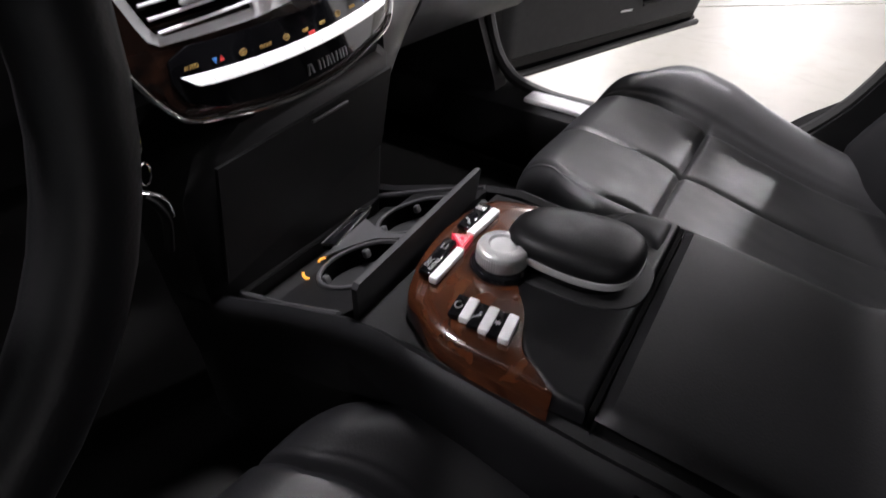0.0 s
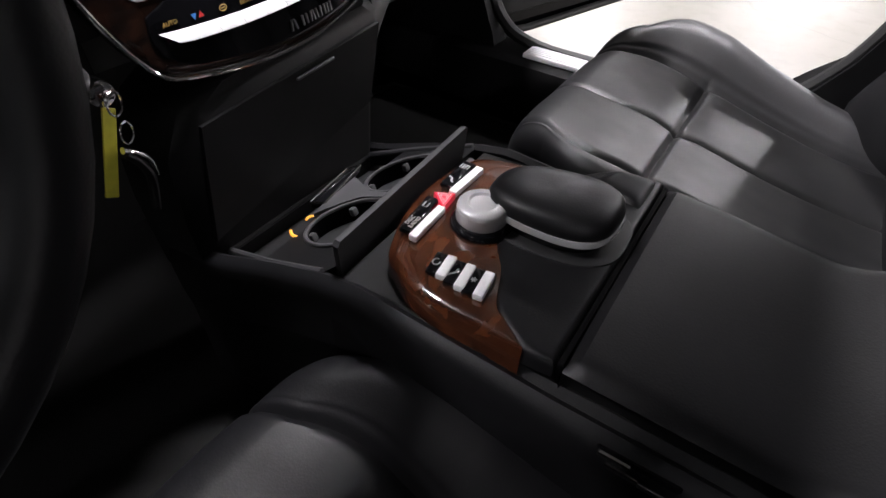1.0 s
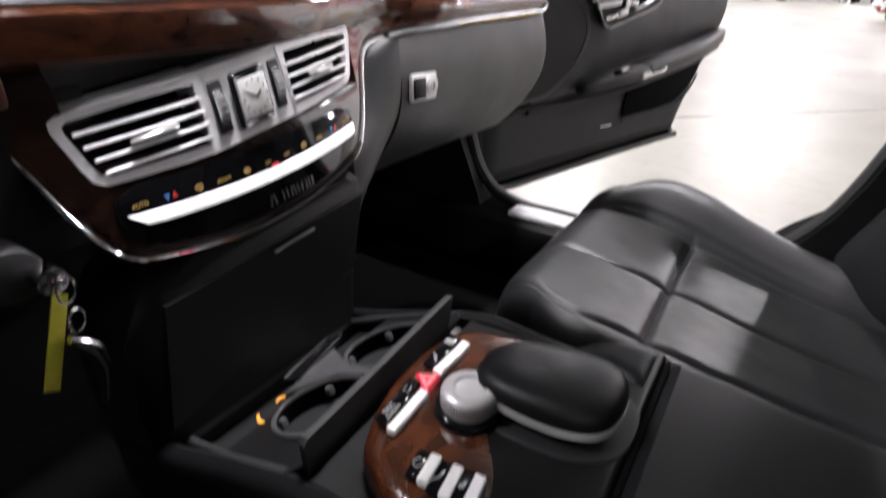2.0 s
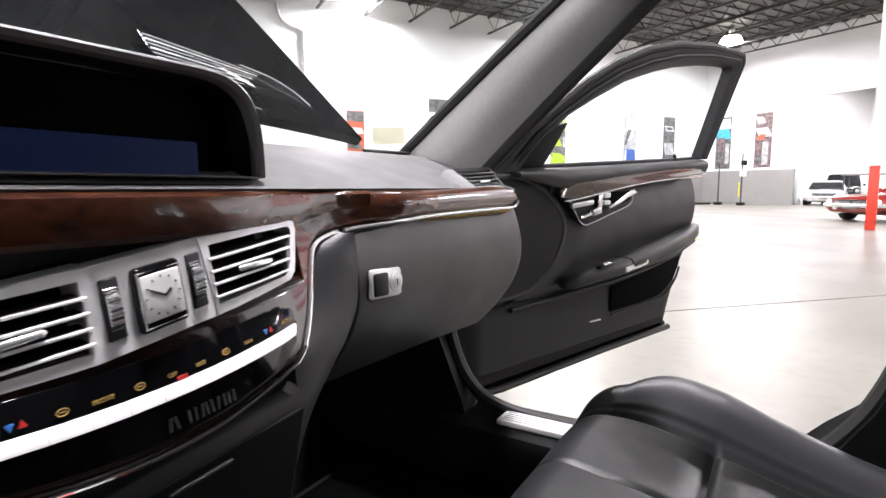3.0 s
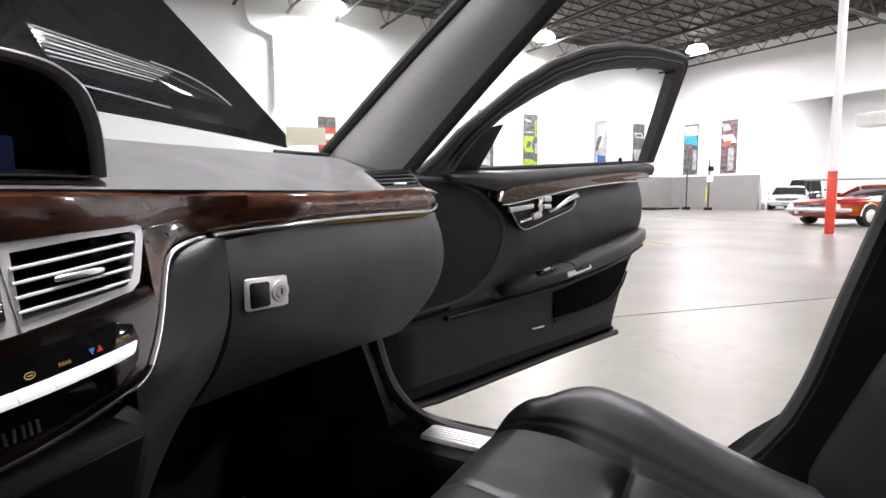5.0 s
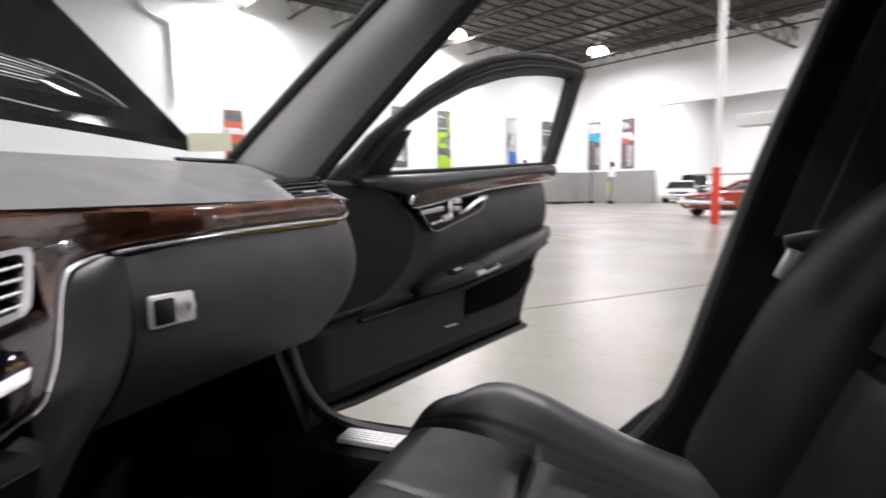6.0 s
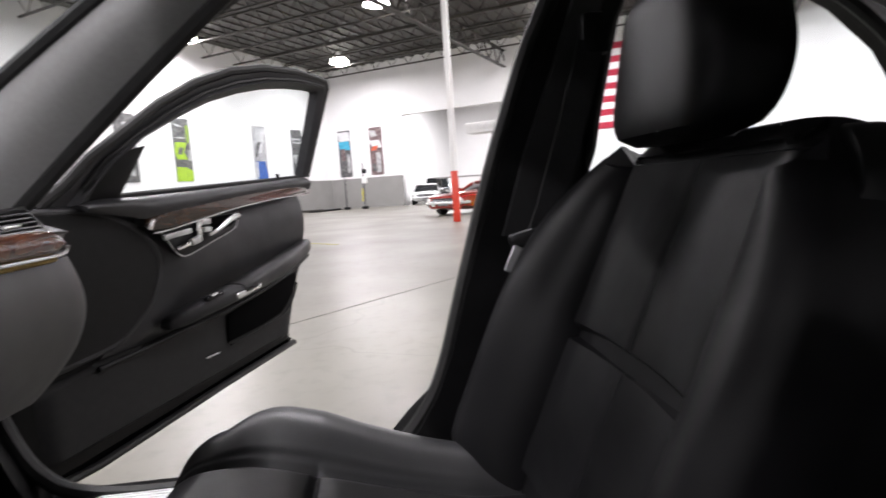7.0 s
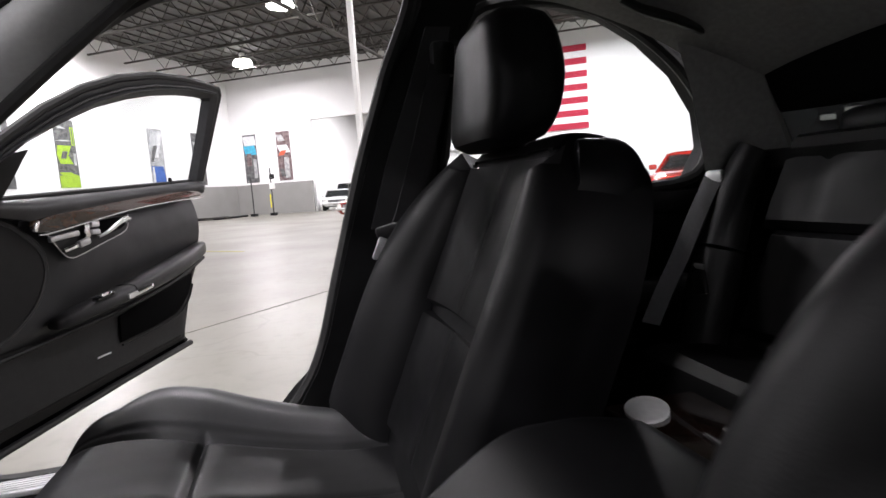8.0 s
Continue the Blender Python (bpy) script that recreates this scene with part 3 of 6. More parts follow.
def parked_car(name, label, m, paint, L=4.8, W=1.86, H=1.32, wheel=.33, hood=.40, cab=(.36, .78), top=(.50, .70), belt=.62, round_lamps=True, stripe=None):
    """A parked car. Its nose points to +x; origin on the floor at the middle."""
    c = thing(name, label, "car", "parked cars")
    x0, x1 = -L / 2, L / 2
    hb = H * belt

    def ring(x, half, zlo, zhi, crown):
        pts = []
        for s, z in ((-.80, zlo), (-1, zlo + .10), (-1.0, (zlo + zhi) / 2), (-.97, zhi - .06), (-.88, zhi), (0, zhi + crown), (.88, zhi), (.97, zhi - .06), (1.0, (zlo + zhi) / 2), (1, zlo + .10), (.80, zlo)):
            pts.append((x, s * half, z))
        return pts
    secs = [(x1, .78, .34, hb - .20), (x1 - .05, .86, .26, hb - .12), (x1 - .3, .95, .20, hb - .05), (x1 - L * .30, 1.0, .18, hb + .0), (x1 - L * hood, 1.0, .18, hb + .04),
            (0, 1.0, .18, hb + .04), (x0 + L * .25, 1.0, .18, hb + .05), (x0 + .35, .97, .22, hb + .02), (x0 + .06, .88, .30, hb - .05), (x0, .80, .38, hb - .12)]
    body = part("body", loft([ring(x, W / 2 * k, zl, zh, .03) for x, k, zl, zh in secs]), paint, c)
    cx0, cx1 = x1 - L * cab[0], x1 - L * cab[1]
    tx0, tx1 = x1 - L * top[0], x1 - L * top[1]

    def cring(z, xa, xb, half):
        return [(xa, -half * .86, z), (xa - .06, -half, z), (xb + .06, -half, z), (xb, -half * .86, z), (xb, half * .86, z), (xb + .06, half, z), (xa - .06, half, z), (xa, half * .86, z)]
    part("glasshouse", loft([cring(hb - .02, cx0, cx1, W / 2 * .93), cring(H - .07, tx0 + .04, tx1 - .06, W / 2 * .74)]), CAR_GLASS, c, "dark windows")
    part("roof", loft([cring(H - .085, tx0 + .06, tx1 - .08, W / 2 * .76), cring(H - .03, tx0, tx1, W / 2 * .72), cring(H, tx0 - .15, tx1 + .15, W / 2 * .55)]), paint, c)
    for s in (-1, 1):
        for xa, xb in ((cx0, tx0), (cx1, tx1), ((cx0 + cx1) / 2 - .1, (tx0 + tx1) / 2 - .1)):
            part("window_pillar", tube([(xa, s * W / 2 * .93, hb - .02), (xb, s * W / 2 * .75, H - .06)], .03, 6), paint, c)
    for wx in (x1 - L * .19, x0 + L * .21):
        for s in (-1, 1):
            w = part("wheel", disc(wx, s * (W / 2 - .10), wheel, wheel, .21, 28, bevel=.03, rot=(90, 0, 0)), TYRE, c, "black tyre")
            part("rim", disc(wx, s * (W / 2 - .045), wheel, wheel * .62, .16, 20, bevel=.02, rot=(90, 0, 0)), SILVER, w, "bright rim")
            part("wheel_arch", tube([(wx + math.cos(a) * (wheel + .06), s * (W / 2 + .002), wheel + math.sin(a) * (wheel + .06)) for a in [i * math.pi / 12 for i in range(13)]], .018, 6), CHROME if round_lamps else paint, c)
    for s in (-1, 1):
        if round_lamps:
            part("headlight", disc(x1 - .02, s * W * .36, hb - .24, .095, .06, 20, bevel=.015, rot=(0, 90, 0)), LAMP_CLEAR, c)
        else:
            part("headlight", box(x1 - .16, s * W * .35, hb - .20, .30, .36, .13, .04), LAMP_CLEAR, c)
        part("fog_light", disc(x1 + .01, s * W * .25, .38, .06, .05, 14, rot=(0, 90, 0)), LAMP_CLEAR, c)
        part("mirror", box(cx0 - .25, s * (W / 2 + .04), hb + .10, .10, .16, .11, .03), paint, c)
    part("grille", box(x1 - .005, 0, hb - .25, .06, W * .56, .17, .015), PLASTIC, c)
    for i in range(2):
        part("grille_bar", box(x1 + .03, (i - .5) * W * .28, hb - .25, .02, W * .24, .10, .01), INK_DARK, c)
    part("bumper", tube(smooth_line([(x1 - .22, -W / 2 + .02, .45), (x1 + .02, -W * .38, .45), (x1 + .06, 0, .45), (x1 + .02, W * .38, .45), (x1 - .22, W / 2 - .02, .45)], 4), .06, 8), CHROME if round_lamps else paint, c)
    part("plate_blank", box(x1 + .07, 0, .42, .015, .42, .12, .004), INK_DARK, c, smooth=False)
    if stripe:
        part("side_stripe", box(0, 0, .32, L * .6, W + .004, .06, .004), stripe, c, smooth=False)
    c.matrix_basis = m
    return c


def heading(a, b, da, db):
    """A pose at (a, b) whose x points along (da, db) in the hall."""
    return hall_m(a, b, 0, math.degrees(math.atan2(db, da)))


P_RED = car_paint("red_car_paint", (.20, .014, .010))
P_YELLOW = car_paint("yellow_car_paint", (.72, .62, .01))
P_WHITE = car_paint("silver_white_car_paint", (.68, .69, .70))
P_BLACK = car_paint("black_gloss_car_paint", (.012, .012, .014))
P_RED2 = car_paint("bright_red_car_paint", (.50, .03, .02))
parked_car("muscle_car", "red vintage muscle car with chrome bumper and round lamps", heading(12.07, 16.1, .968, -.25), P_RED, L=4.75, W=1.9, H=1.16, wheel=.285, belt=.66, hood=.38, cab=(.40, .86), top=(.55, .72))
parked_car("sports_car", "bright yellow sports coupe parked beside the red car", heading(13.0, 18.9, .968, -.25), P_YELLOW, L=4.5, W=1.8, H=1.14, wheel=.28, round_lamps=False)
parked_car("coupe_car", "silver white coupe parked in the further bay", heading(-1.6, 6.6, .9, .42), P_WHITE, L=4.7, round_lamps=False, stripe=P_BLACK)
parked_car("sedan_car", "black vintage sedan with a high roof in the further bay", heading(-4.5, 6.0, .9, .42), P_BLACK, L=4.9, H=1.72, belt=.58, cab=(.34, .92), top=(.44, .82))
parked_car("roadster_car", "bright red vintage car with round lamps near the wall", heading(18.4, 25.6, .97, -.2), P_RED2, L=4.6, W=1.8, H=1.36, belt=.70)
parked_car("hatch_car", "white car parked near the banners", heading(14.2, 4.2, .3, .95), P_WHITE, L=4.5, H=1.42, round_lamps=False)


# ---- two-post lift in the corner ----
lift = thing("car_lift", "low black vehicle lift with two slim posts and ramps", "lift")
for y in (0.0, 1.35):
    part("post", box(0, y, 1.15 if y == 0 else 1.375, .05, .06, 2.3 if y == 0 else 2.75, .01), PLASTIC_GREY, lift)
    part("foot", box(0, y, .08, .30, .34, .16, .03), PLASTIC, lift)
part("control_box", box(.12, 1.52, 2.25, .2, .24, .26, .03), PLASTIC, lift)
part("warning_label", box(.10, 1.48, 1.72, .16, .30, .36, .02), WHITE_PAINT, lift)
part("yellow_strip", box(.08, 1.28, .85, .04, .06, .8, .005), P_YELLOW, lift)
for y in (-2.2, -.8):
    part("ramp", box(1.1, y, .06, 2.6, .45, .10, .02), PLASTIC, lift)
part("cross_beam", box(1.9, -1.5, .08, .22, 2.2, .12, .02), STEEL, lift)
lift.matrix_basis = hall_m(3.2, 3.5, 0)

# duct and steel shelf seen through the opening
duct = thing("duct_frame", "white ventilation duct with steel frame in the further bay", "duct")
part("duct", box(0, 0, 4.9, 1.4, 6, .7, .04), WHITE_PAINT, duct)
part("hanger", box(.2, -1.2, 4.0, .08, .08, 1.6, .01), STEEL, duct)
part("grille", box(.72, 1.6, 4.9, .03, 1.2, .5, .01), STEEL, duct)
duct.matrix_basis = hall_m(-5, 11.5, 0)
rack = thing("work_table", "steel work table with wooden top behind the cars", "table")
part("tabletop", box(0, 0, 1.60, 1.0, 4.6, .08, .01), WALL_GREY, rack)
for x in (-.4, .4):
    for y in (-2.2, 2.2):
        part("leg", box(x, y, .78, .06, .06, 1.56), STEEL, rack)
rack.matrix_basis = hall_m(-1.0, 10.2, 0, 10)
door2 = thing("door_frame", "grey steel door frame standing open in the white wall", "door", kind="structure")
for y in (-1.0, 1.0):
    part("jamb", box(0, y, 1.5, .12, .14, 3.0, .01), WALL_GREY, door2)
part("lintel", box(0, 0, 3.0, .12, 2.14, .14, .01), WALL_GREY, door2)
door2.matrix_basis = hall_m(.1, 14.9, 0)
# pipe on the north wall
pipe = thing("wall_pipe", "white pipe with a bend on the white wall", "pipe")
part("run", tube(smooth_line([(0, .08, 4.6), (0, .08, 7.2), (.1, .08, 7.45), (.9, .08, 7.8), (1.1, .08, 8.9), (1.1, .08, 9.22)], 5), .07, 8), WHITE_PAINT, pipe)
part("flange", box(0, .08, 6.1, .22, .12, .06, .01), WHITE_PAINT, pipe)
pipe.matrix_basis = hall_m(25.3, 0, 0)


# ---- the car's shell ----
def yz(points, x):
    return [(x, y, z) for y, z in points]


tagged(part("car_floor", box(0, -.35, .24, 1.56, 2.5, .06, .01), CARPET, smooth=False), "black carpeted car floor", "floor", kind="structure")
tagged(part("firewall", box(0, .86, .62, 1.60, .06, .76, .01), CARPET, smooth=False), "black carpeted bulkhead behind the dashboard", "wall", kind="structure")
mat_ = thing("floor_mat", "black carpet mat in the passenger footwell", "floor mat")
part("carpet", box(.46, .50, .285, .50, .55, .02, .008), CARPET, mat_)
part("binding", tube([(.215, .225, .292), (.705, .225, .292), (.705, .775, .292), (.215, .775, .292)], .008, 6, closed=True), RUBBER, mat_)

sill = thing("door_sill", "black door sill with a ribbed aluminium scuff plate", "sill", kind="structure")
part("body", box(.79, .12, .375, .17, 1.1, .14, .03), PLASTIC, sill)
part("rocker", box(.80, -.10, .25, .16, 2.3, .22, .03), PAINT, sill)
part("carpet_side", box(.735, .10, .335, .03, 1.7, .20, .008), CARPET, sill)
plate = part("scuff_plate", box(.765, .14, .452, .062, .58, .012, .004), SILVER_PALE, sill, "brushed aluminium scuff plate")
for i in range(6):
    part("rib", box(.743 + i * .009, .14, .459, .0035, .56, .003, .001), SILVER, plate)

SEAL = [(.793, .02, .456), (.795, .20, .452), (.795, .42, .455), (.795, .52, .50), (.795, .575, .62), (.795, .60, .80), (.785, .52, .965), (.74, .30, 1.125), (.705, .04, 1.285),
        (.69, -.20, 1.335), (.705, -.40, 1.325), (.765, -.350, 1.15), (.78, -.292, .98), (.784, -.232, .78), (.787, -.188, .63), (.789, -.145, .545), (.791, -.085, .485)]
tagged(part("door_seal", tube(smooth_line(SEAL, 6, True), .014, 8, closed=True), RUBBER), "black rubber seal round the open door", "seal", kind="structure")
tagged(part("door_seal", tube(smooth_line([(x + .022, y + (.02 if y > .1 else -.02), z + (.012 if z > .9 else -.012)) for x, y, z in SEAL], 6, True), .010, 8, closed=True), RUBBER), "outer black rubber lip round the open door", "seal", kind="structure")

# kick panel under the dashboard end
tagged(part("kick_panel", slab(yz([(.46, .25), (.84, .25), (.84, .95), (.60, .95), (.585, .62), (.52, .47)], .755), (.06, 0, 0), .012), PLASTIC), "black plastic kick panel beside the footwell", "trim", kind="structure")

# front pillar with cloth trim
def pillar_skin(s):
    a0, a1 = Vector((s * .748, .645, .993)), Vector((s * .660, .140, 1.318))
    b0, b1 = Vector((s * .765, .485, .955)), Vector((s * .672, .020, 1.320))

    def fn(u, v):
        v = v * 1.12 - .06
        p = a0.lerp(a1, v) * (1 - u) + b0.lerp(b1, v) * u
        bow = math.sin(math.pi * u)
        return p + Vector((-s * .020, 0, -.003)) * bow + Vector((0, -.006, .012)) * math.sin(math.pi * v)
    return fn


for s, lab in ((1, "grey cloth-trimmed windscreen pillar on the passenger side"), (-1, "grey cloth-trimmed windscreen pillar on the driver side")):
    p = thing("windscreen_pillar", lab, "pillar", "windscreen pillars", kind="structure")
    bm = sheet(pillar_skin(s), 12, 20, .035)
    part("trim", bm, PILLAR, p)
    fn = pillar_skin(s)
    part("edge_seal", tube([Vector(fn(1.0, t / 16)) + Vector((s * .008, -.004, -.003)) for t in range(17)], .013, 8), RUBBER, p)
    part("glass_edge", tube([Vector(fn(0.0, t / 16)) + Vector((s * .004, .012, .004)) for t in range(17)], .012, 8), RUBBER, p)

# centre pillar
for s, lab in ((1, "black trimmed centre pillar between the side doors"), (-1, "black trimmed centre pillar on the driver side")):
    p = thing("centre_pillar", lab, "pillar", "centre pillars", kind="structure")
    pts = [(.04, .38), (.03, .430), (-.04, .444), (-.09, .476), (-.135, .525), (-.172, .585), (-.200, .655), (-.230, .76), (-.268, .88), (-.325, 1.05), (-.392, 1.23), (-.43, 1.345), (-.575, 1.345), (-.505, 1.20), (-.452, .98), (-.48, .86), (-.48, .40)]
    part("trim", slab(yz(pts, s * .765), (s * .07, 0, 0), .02, 3), PLASTIC, p)
    part("inner_cover", slab(yz([(-.30, .86), (-.345, 1.0), (-.40, 1.14), (-.44, 1.25), (-.49, 1.25), (-.455, 1.1), (-.43, .86)], s * .752), (s * .02, 0, 0), .008), PLASTIC_GREY, p)

# roof
def roof_skin(lift, wide):
    def fn(u, v):
        x = (u - .5) * 2
        y = .20 - v * 1.32
        z = 1.340 + .035 * (1 - x * x) + .02 * math.sin(math.pi * v) - .045 * v * v - .17 * v ** 5 + lift
        return (x * wide, y, z - .03 * abs(x) ** 6)
    return fn


tagged(part("headliner", sheet(roof_skin(0, .70), 20, 20, .02), HEADLINER), "dark grey cloth headliner", "ceiling", kind="structure")
tagged(part("roof_skin", sheet(roof_skin(.045, .74), 20, 20, .01), PAINT), "glossy black car roof panel", "roof", kind="structure")
for s in (1, -1):
    tagged(part("roof_rail", tube(smooth_line([(s * .69, .13, 1.325), (s * .71, -.3, 1.345), (s * .715, -.75, 1.33), (s * .705, -.98, 1.275), (s * .69, -1.10, 1.16)], 6), .045, 10), HEADLINER), "dark grey padded roof rail over the side doors", "roof rail", kind="structure")
grab = thing("grab_handle", "black folding grab handle on the headliner above the rear door", "grab handle")
part("handle", tube(smooth_line([(.668, -.815, 1.283), (.640, -.822, 1.262), (.628, -.845, 1.246), (.624, -.90, 1.232), (.626, -.955, 1.216), (.640, -.985, 1.214), (.668, -.995, 1.228)], 5), lambda t: .011 + .003 * math.sin(math.pi * t), 10, flat=.75), PLASTIC_GREY, grab)
for y, z in ((-.812, 1.288), (-1.0, 1.238)):
    part("mount", box(.672, y, z, .034, .040, .034, .010, 2), PLASTIC_GREY, grab)

# windscreen and cowl
ws = lambda u, v: ((u - .5) * 2 * (.745 - .085 * v), .69 - .54 * v + .05 * math.sin(math.pi * u), .985 + .340 * v)
g = part("windscreen", sheet(ws, 10, 10, .005), GLASS)
g.visible_shadow = False
tagged(g, "clear laminated windscreen glass", "windscreen", kind="structure")
tagged(part("cowl", sheet(lambda u, v: ((u - .5) * 1.7, .70 + .28 * v, .965 - .02 * v), 8, 4, .03), PLASTIC), "black plastic windscreen cowl", "cowl", kind="structure")

# rear side door, closed
def side_door(s, label):
    d = thing("rear_door", label, "door", kind="structure")
    win = [(-.455, .90), (-.466, 1.0), (-.490, 1.12), (-.53, 1.26), (-.60, 1.303), (-.75, 1.312), (-.86, 1.288), (-.96, 1.235), (-1.05, 1.16), (-1.11, 1.07), (-1.12, .99), (-1.08, .92), (-.95, .90), (-.72, .90)]
    out = [(-.41, .34), (-.425, 1.0), (-.452, 1.15), (-.49, 1.31), (-.62, 1.345), (-.76, 1.352), (-.90, 1.33), (-1.02, 1.27), (-1.12, 1.19), (-1.20, 1.08), (-1.22, .98), (-1.20, .80), (-1.12, .34), (-.72, .34)]
    rw = [(s * .785, y, z) for y, z in win]
    ro = [(s * .80, y, z) for y, z in out]
    rw2 = [(s * .835, y, z) for y, z in win]
    part("panel", loft([ro, rw, rw2, [(s * .86, y, z) for y, z in out]], caps=False), PLASTIC, d)
    part("window_frame", tube(smooth_line([(s * .782, y, z) for y, z in win], 3, True), .014, 8, closed=True), RUBBER, d)
    gl = part("pane", slab([(s * .812, y, z) for y, z in win], (s * .004, 0, 0)), GLASS, d)
    gl.visible_shadow = False
    part("armrest", box(s * .745, -.80, .66, .08, .50, .07, .025, 3), LEATHER, d)
    part("belt_line_trim", box(s * .775, -.80, .865, .03, .62, .05, .012), LEATHER, d)
    return d


side_door(1, "closed rear passenger door with black trim and window")
side_door(-1, "closed rear door behind the driver with black trim and window")
# driver's door, unseen; kept closed and its pane darkened to dim that side
dd = thing("driver_door", "closed black driver door, unseen, its window darkened to cut light", "door", kind="structure")
part("panel", slab(yz([(-.16, .34), (-.24, .80), (-.26, .93), (.58, .96), (.62, .80), (.56, .34)], -.80), (-.07, 0, 0), .02), PLASTIC, dd)
part("top_roll", tube([(-.79, -.24, .94), (-.79, .20, .955), (-.79, .58, .965)], .035, 10), LEATHER, dd)
part("window_frame", tube(smooth_line([(-.80, .60, .97), (-.76, .40, 1.08), (-.72, .05, 1.27), (-.71, -.20, 1.31), (-.73, -.40, 1.29), (-.78, -.32, 1.0)], 5), .018, 8), RUBBER, dd)

part("pane", slab([(-.785, -.26, .96), (-.735, -.40, 1.28), (-.715, -.20, 1.30), (-.725, .05, 1.26), (-.765, .40, 1.07), (-.795, .57, .97)], (-.004, 0, 0)), GLASS_LIGHT_CUT, dd, "unseen side pane darkened to cut light")

# rear screen, shelf, rear pillars
for s in (1, -1):
    p = thing("rear_pillar", "dark grey padded rear roof pillar", "pillar", "rear pillars", kind="structure")
    part("trim", loft([[(s * .70, -1.04, .93), (s * .80, -1.18, .93), (s * .76, -1.38, .93), (s * .66, -1.24, .93)], [(s * .69, -1.00, 1.10), (s * .77, -1.12, 1.10), (s * .72, -1.24, 1.10), (s * .625, -1.13, 1.10)],
                       [(s * .67, -.92, 1.29), (s * .73, -.98, 1.30), (s * .67, -1.10, 1.30), (s * .585, -1.01, 1.28)]]), HEADLINER, p)
rg = part("rear_screen", sheet(lambda u, v: ((u - .5) * 2 * (.79 - .10 * v), -1.29 + .16 * v - .03 * math.sin(math.pi * u), .965 + .20 * v), 8, 8, .005), GLASS_DARK)
tagged(rg, "tinted rear screen", "window", kind="structure")
blind = thing("rear_blind", "black roller blind half drawn over the rear screen", "blind")
part("fabric", sheet(lambda u, v: ((u - .5) * 2 * (.68 - .05 * v), -1.215 + .105 * v - .03 * math.sin(math.pi * u), 1.040 + .135 * v + .010 * (2 * u - 1) ** 2), 12, 6, .002), CARPET, blind)
part("pull_bar", tube([((k / 6 - 1) * .67, -1.217 - .03 * math.cos((k / 6 - 1) * math.pi / 2), 1.040 + .010 * (k / 6 - 1) ** 2) for k in range(13)], .004, 8), PLASTIC, blind)
tagged(part("rear_shelf", box(0, -1.26, .945, 1.36, .28, .04, .012), CARPET), "black carpeted parcel shelf", "shelf", kind="structure")
tagged(part("quarter_panel", slab(yz([(-1.05, .25), (-1.36, .25), (-1.36, .96), (-1.10, .96)], .73), (.07, 0, 0), .01), PLASTIC), "black trim panel beside the rear seat", "trim", kind="structure")
tagged(part("rear_bulkhead", box(0, -1.34, .60, 1.56, .04, .68), CARPET, smooth=False), "black panel behind the rear seats", "wall", kind="structure")


# ---- seats ----
def bell(t, width):
    return math.exp(-(t / width) ** 2)


def seat_cushion(ahead, lift, slide, tall):
    """One upholstered cushion: a dished middle with sewn panels, a high outer roll and a rounded front."""
    SEAM_Y, FRONT = .031, .195

    def base(y):
        return .476 + .094 / (1 + math.exp(-(y + .02) / .10))

    def section(y):
        p, h = base(y), .168 + .024 * max(-1.0, min(1.0, y / .2))
        r = tall * .064 * min(1.0, .40 + (y + .36) * 1.55) * (1 - .55 * max(0.0, (y - .07) / .13) ** 2)
        pts = [(-.232, p - .19), (-.236, p - .075), (-.228, p - .022), (-.208, p - .003), (-h, p - .001), (-.09, p - .006), (0, p - .009), (.09, p - .006), (h, p + .003),
               (h + .022, p + .40 * r), (h + .050, p + .88 * r), (h + .074, p + r), (h + .094, p + .80 * r), (h + .104, p + .30 * r - .01), (h + .104, p - .07), (h + .096, p - .17)]
        return smooth_line([(x, 0, z) for x, z in pts], 14), h

    rings = []
    n = 200
    for i in range(n + 1):
        v = i / n
        if v < .76:
            y, turn = -.36 + (FRONT + .36) * v / .76, 0.0
        else:
            y, turn = FRONT, (v - .76) / .24
        line, h = section(y)
        ring = []
        for q in line:
            x, z = q.x, q.z
            z -= .0080 * bell(x - h, .0055) + .0060 * bell(x + h, .0055)
            flat = 1 / (1 + math.exp((abs(x) - h) / .006))
            z -= flat * (.0075 * bell(y - SEAM_Y, .0055) + .0045 * bell(y - SEAM_Y, .024) + .0045 * bell(x, .005) * (turn < .6))
            z += .0008 * noise.noise(Vector((x * 14, y * 14, 2.3 + cx_seed(slide)))) + .0004 * noise.noise(Vector((x * 37, y * 31, 7.1)))
            pull = max(0.0, (y - .10) / .095) ** 2 * .025
            yy = y - (abs(x) / .27) ** 3 * .030 * max(0.0, (y + .05) / .245)
            if turn > 0:
                a = min(1.0, turn / .55) * math.pi / 2
                yy += .060 * math.sin(a) - .018 * max(0.0, (turn - .55) / .45)
                z = z - .062 * (1 - math.cos(a)) - .13 * max(0.0, (turn - .55) / .45)
                pull += .012 * math.sin(a)
            ring.append((x * (1 - pull / .27 * 1.6) + slide, yy + ahead, z + lift))
        rings.append(ring)
    bm = loft(rings, closed=False, caps=False)
    return bm


def cx_seed(slide):
    return 5.0 if slide else 0.0


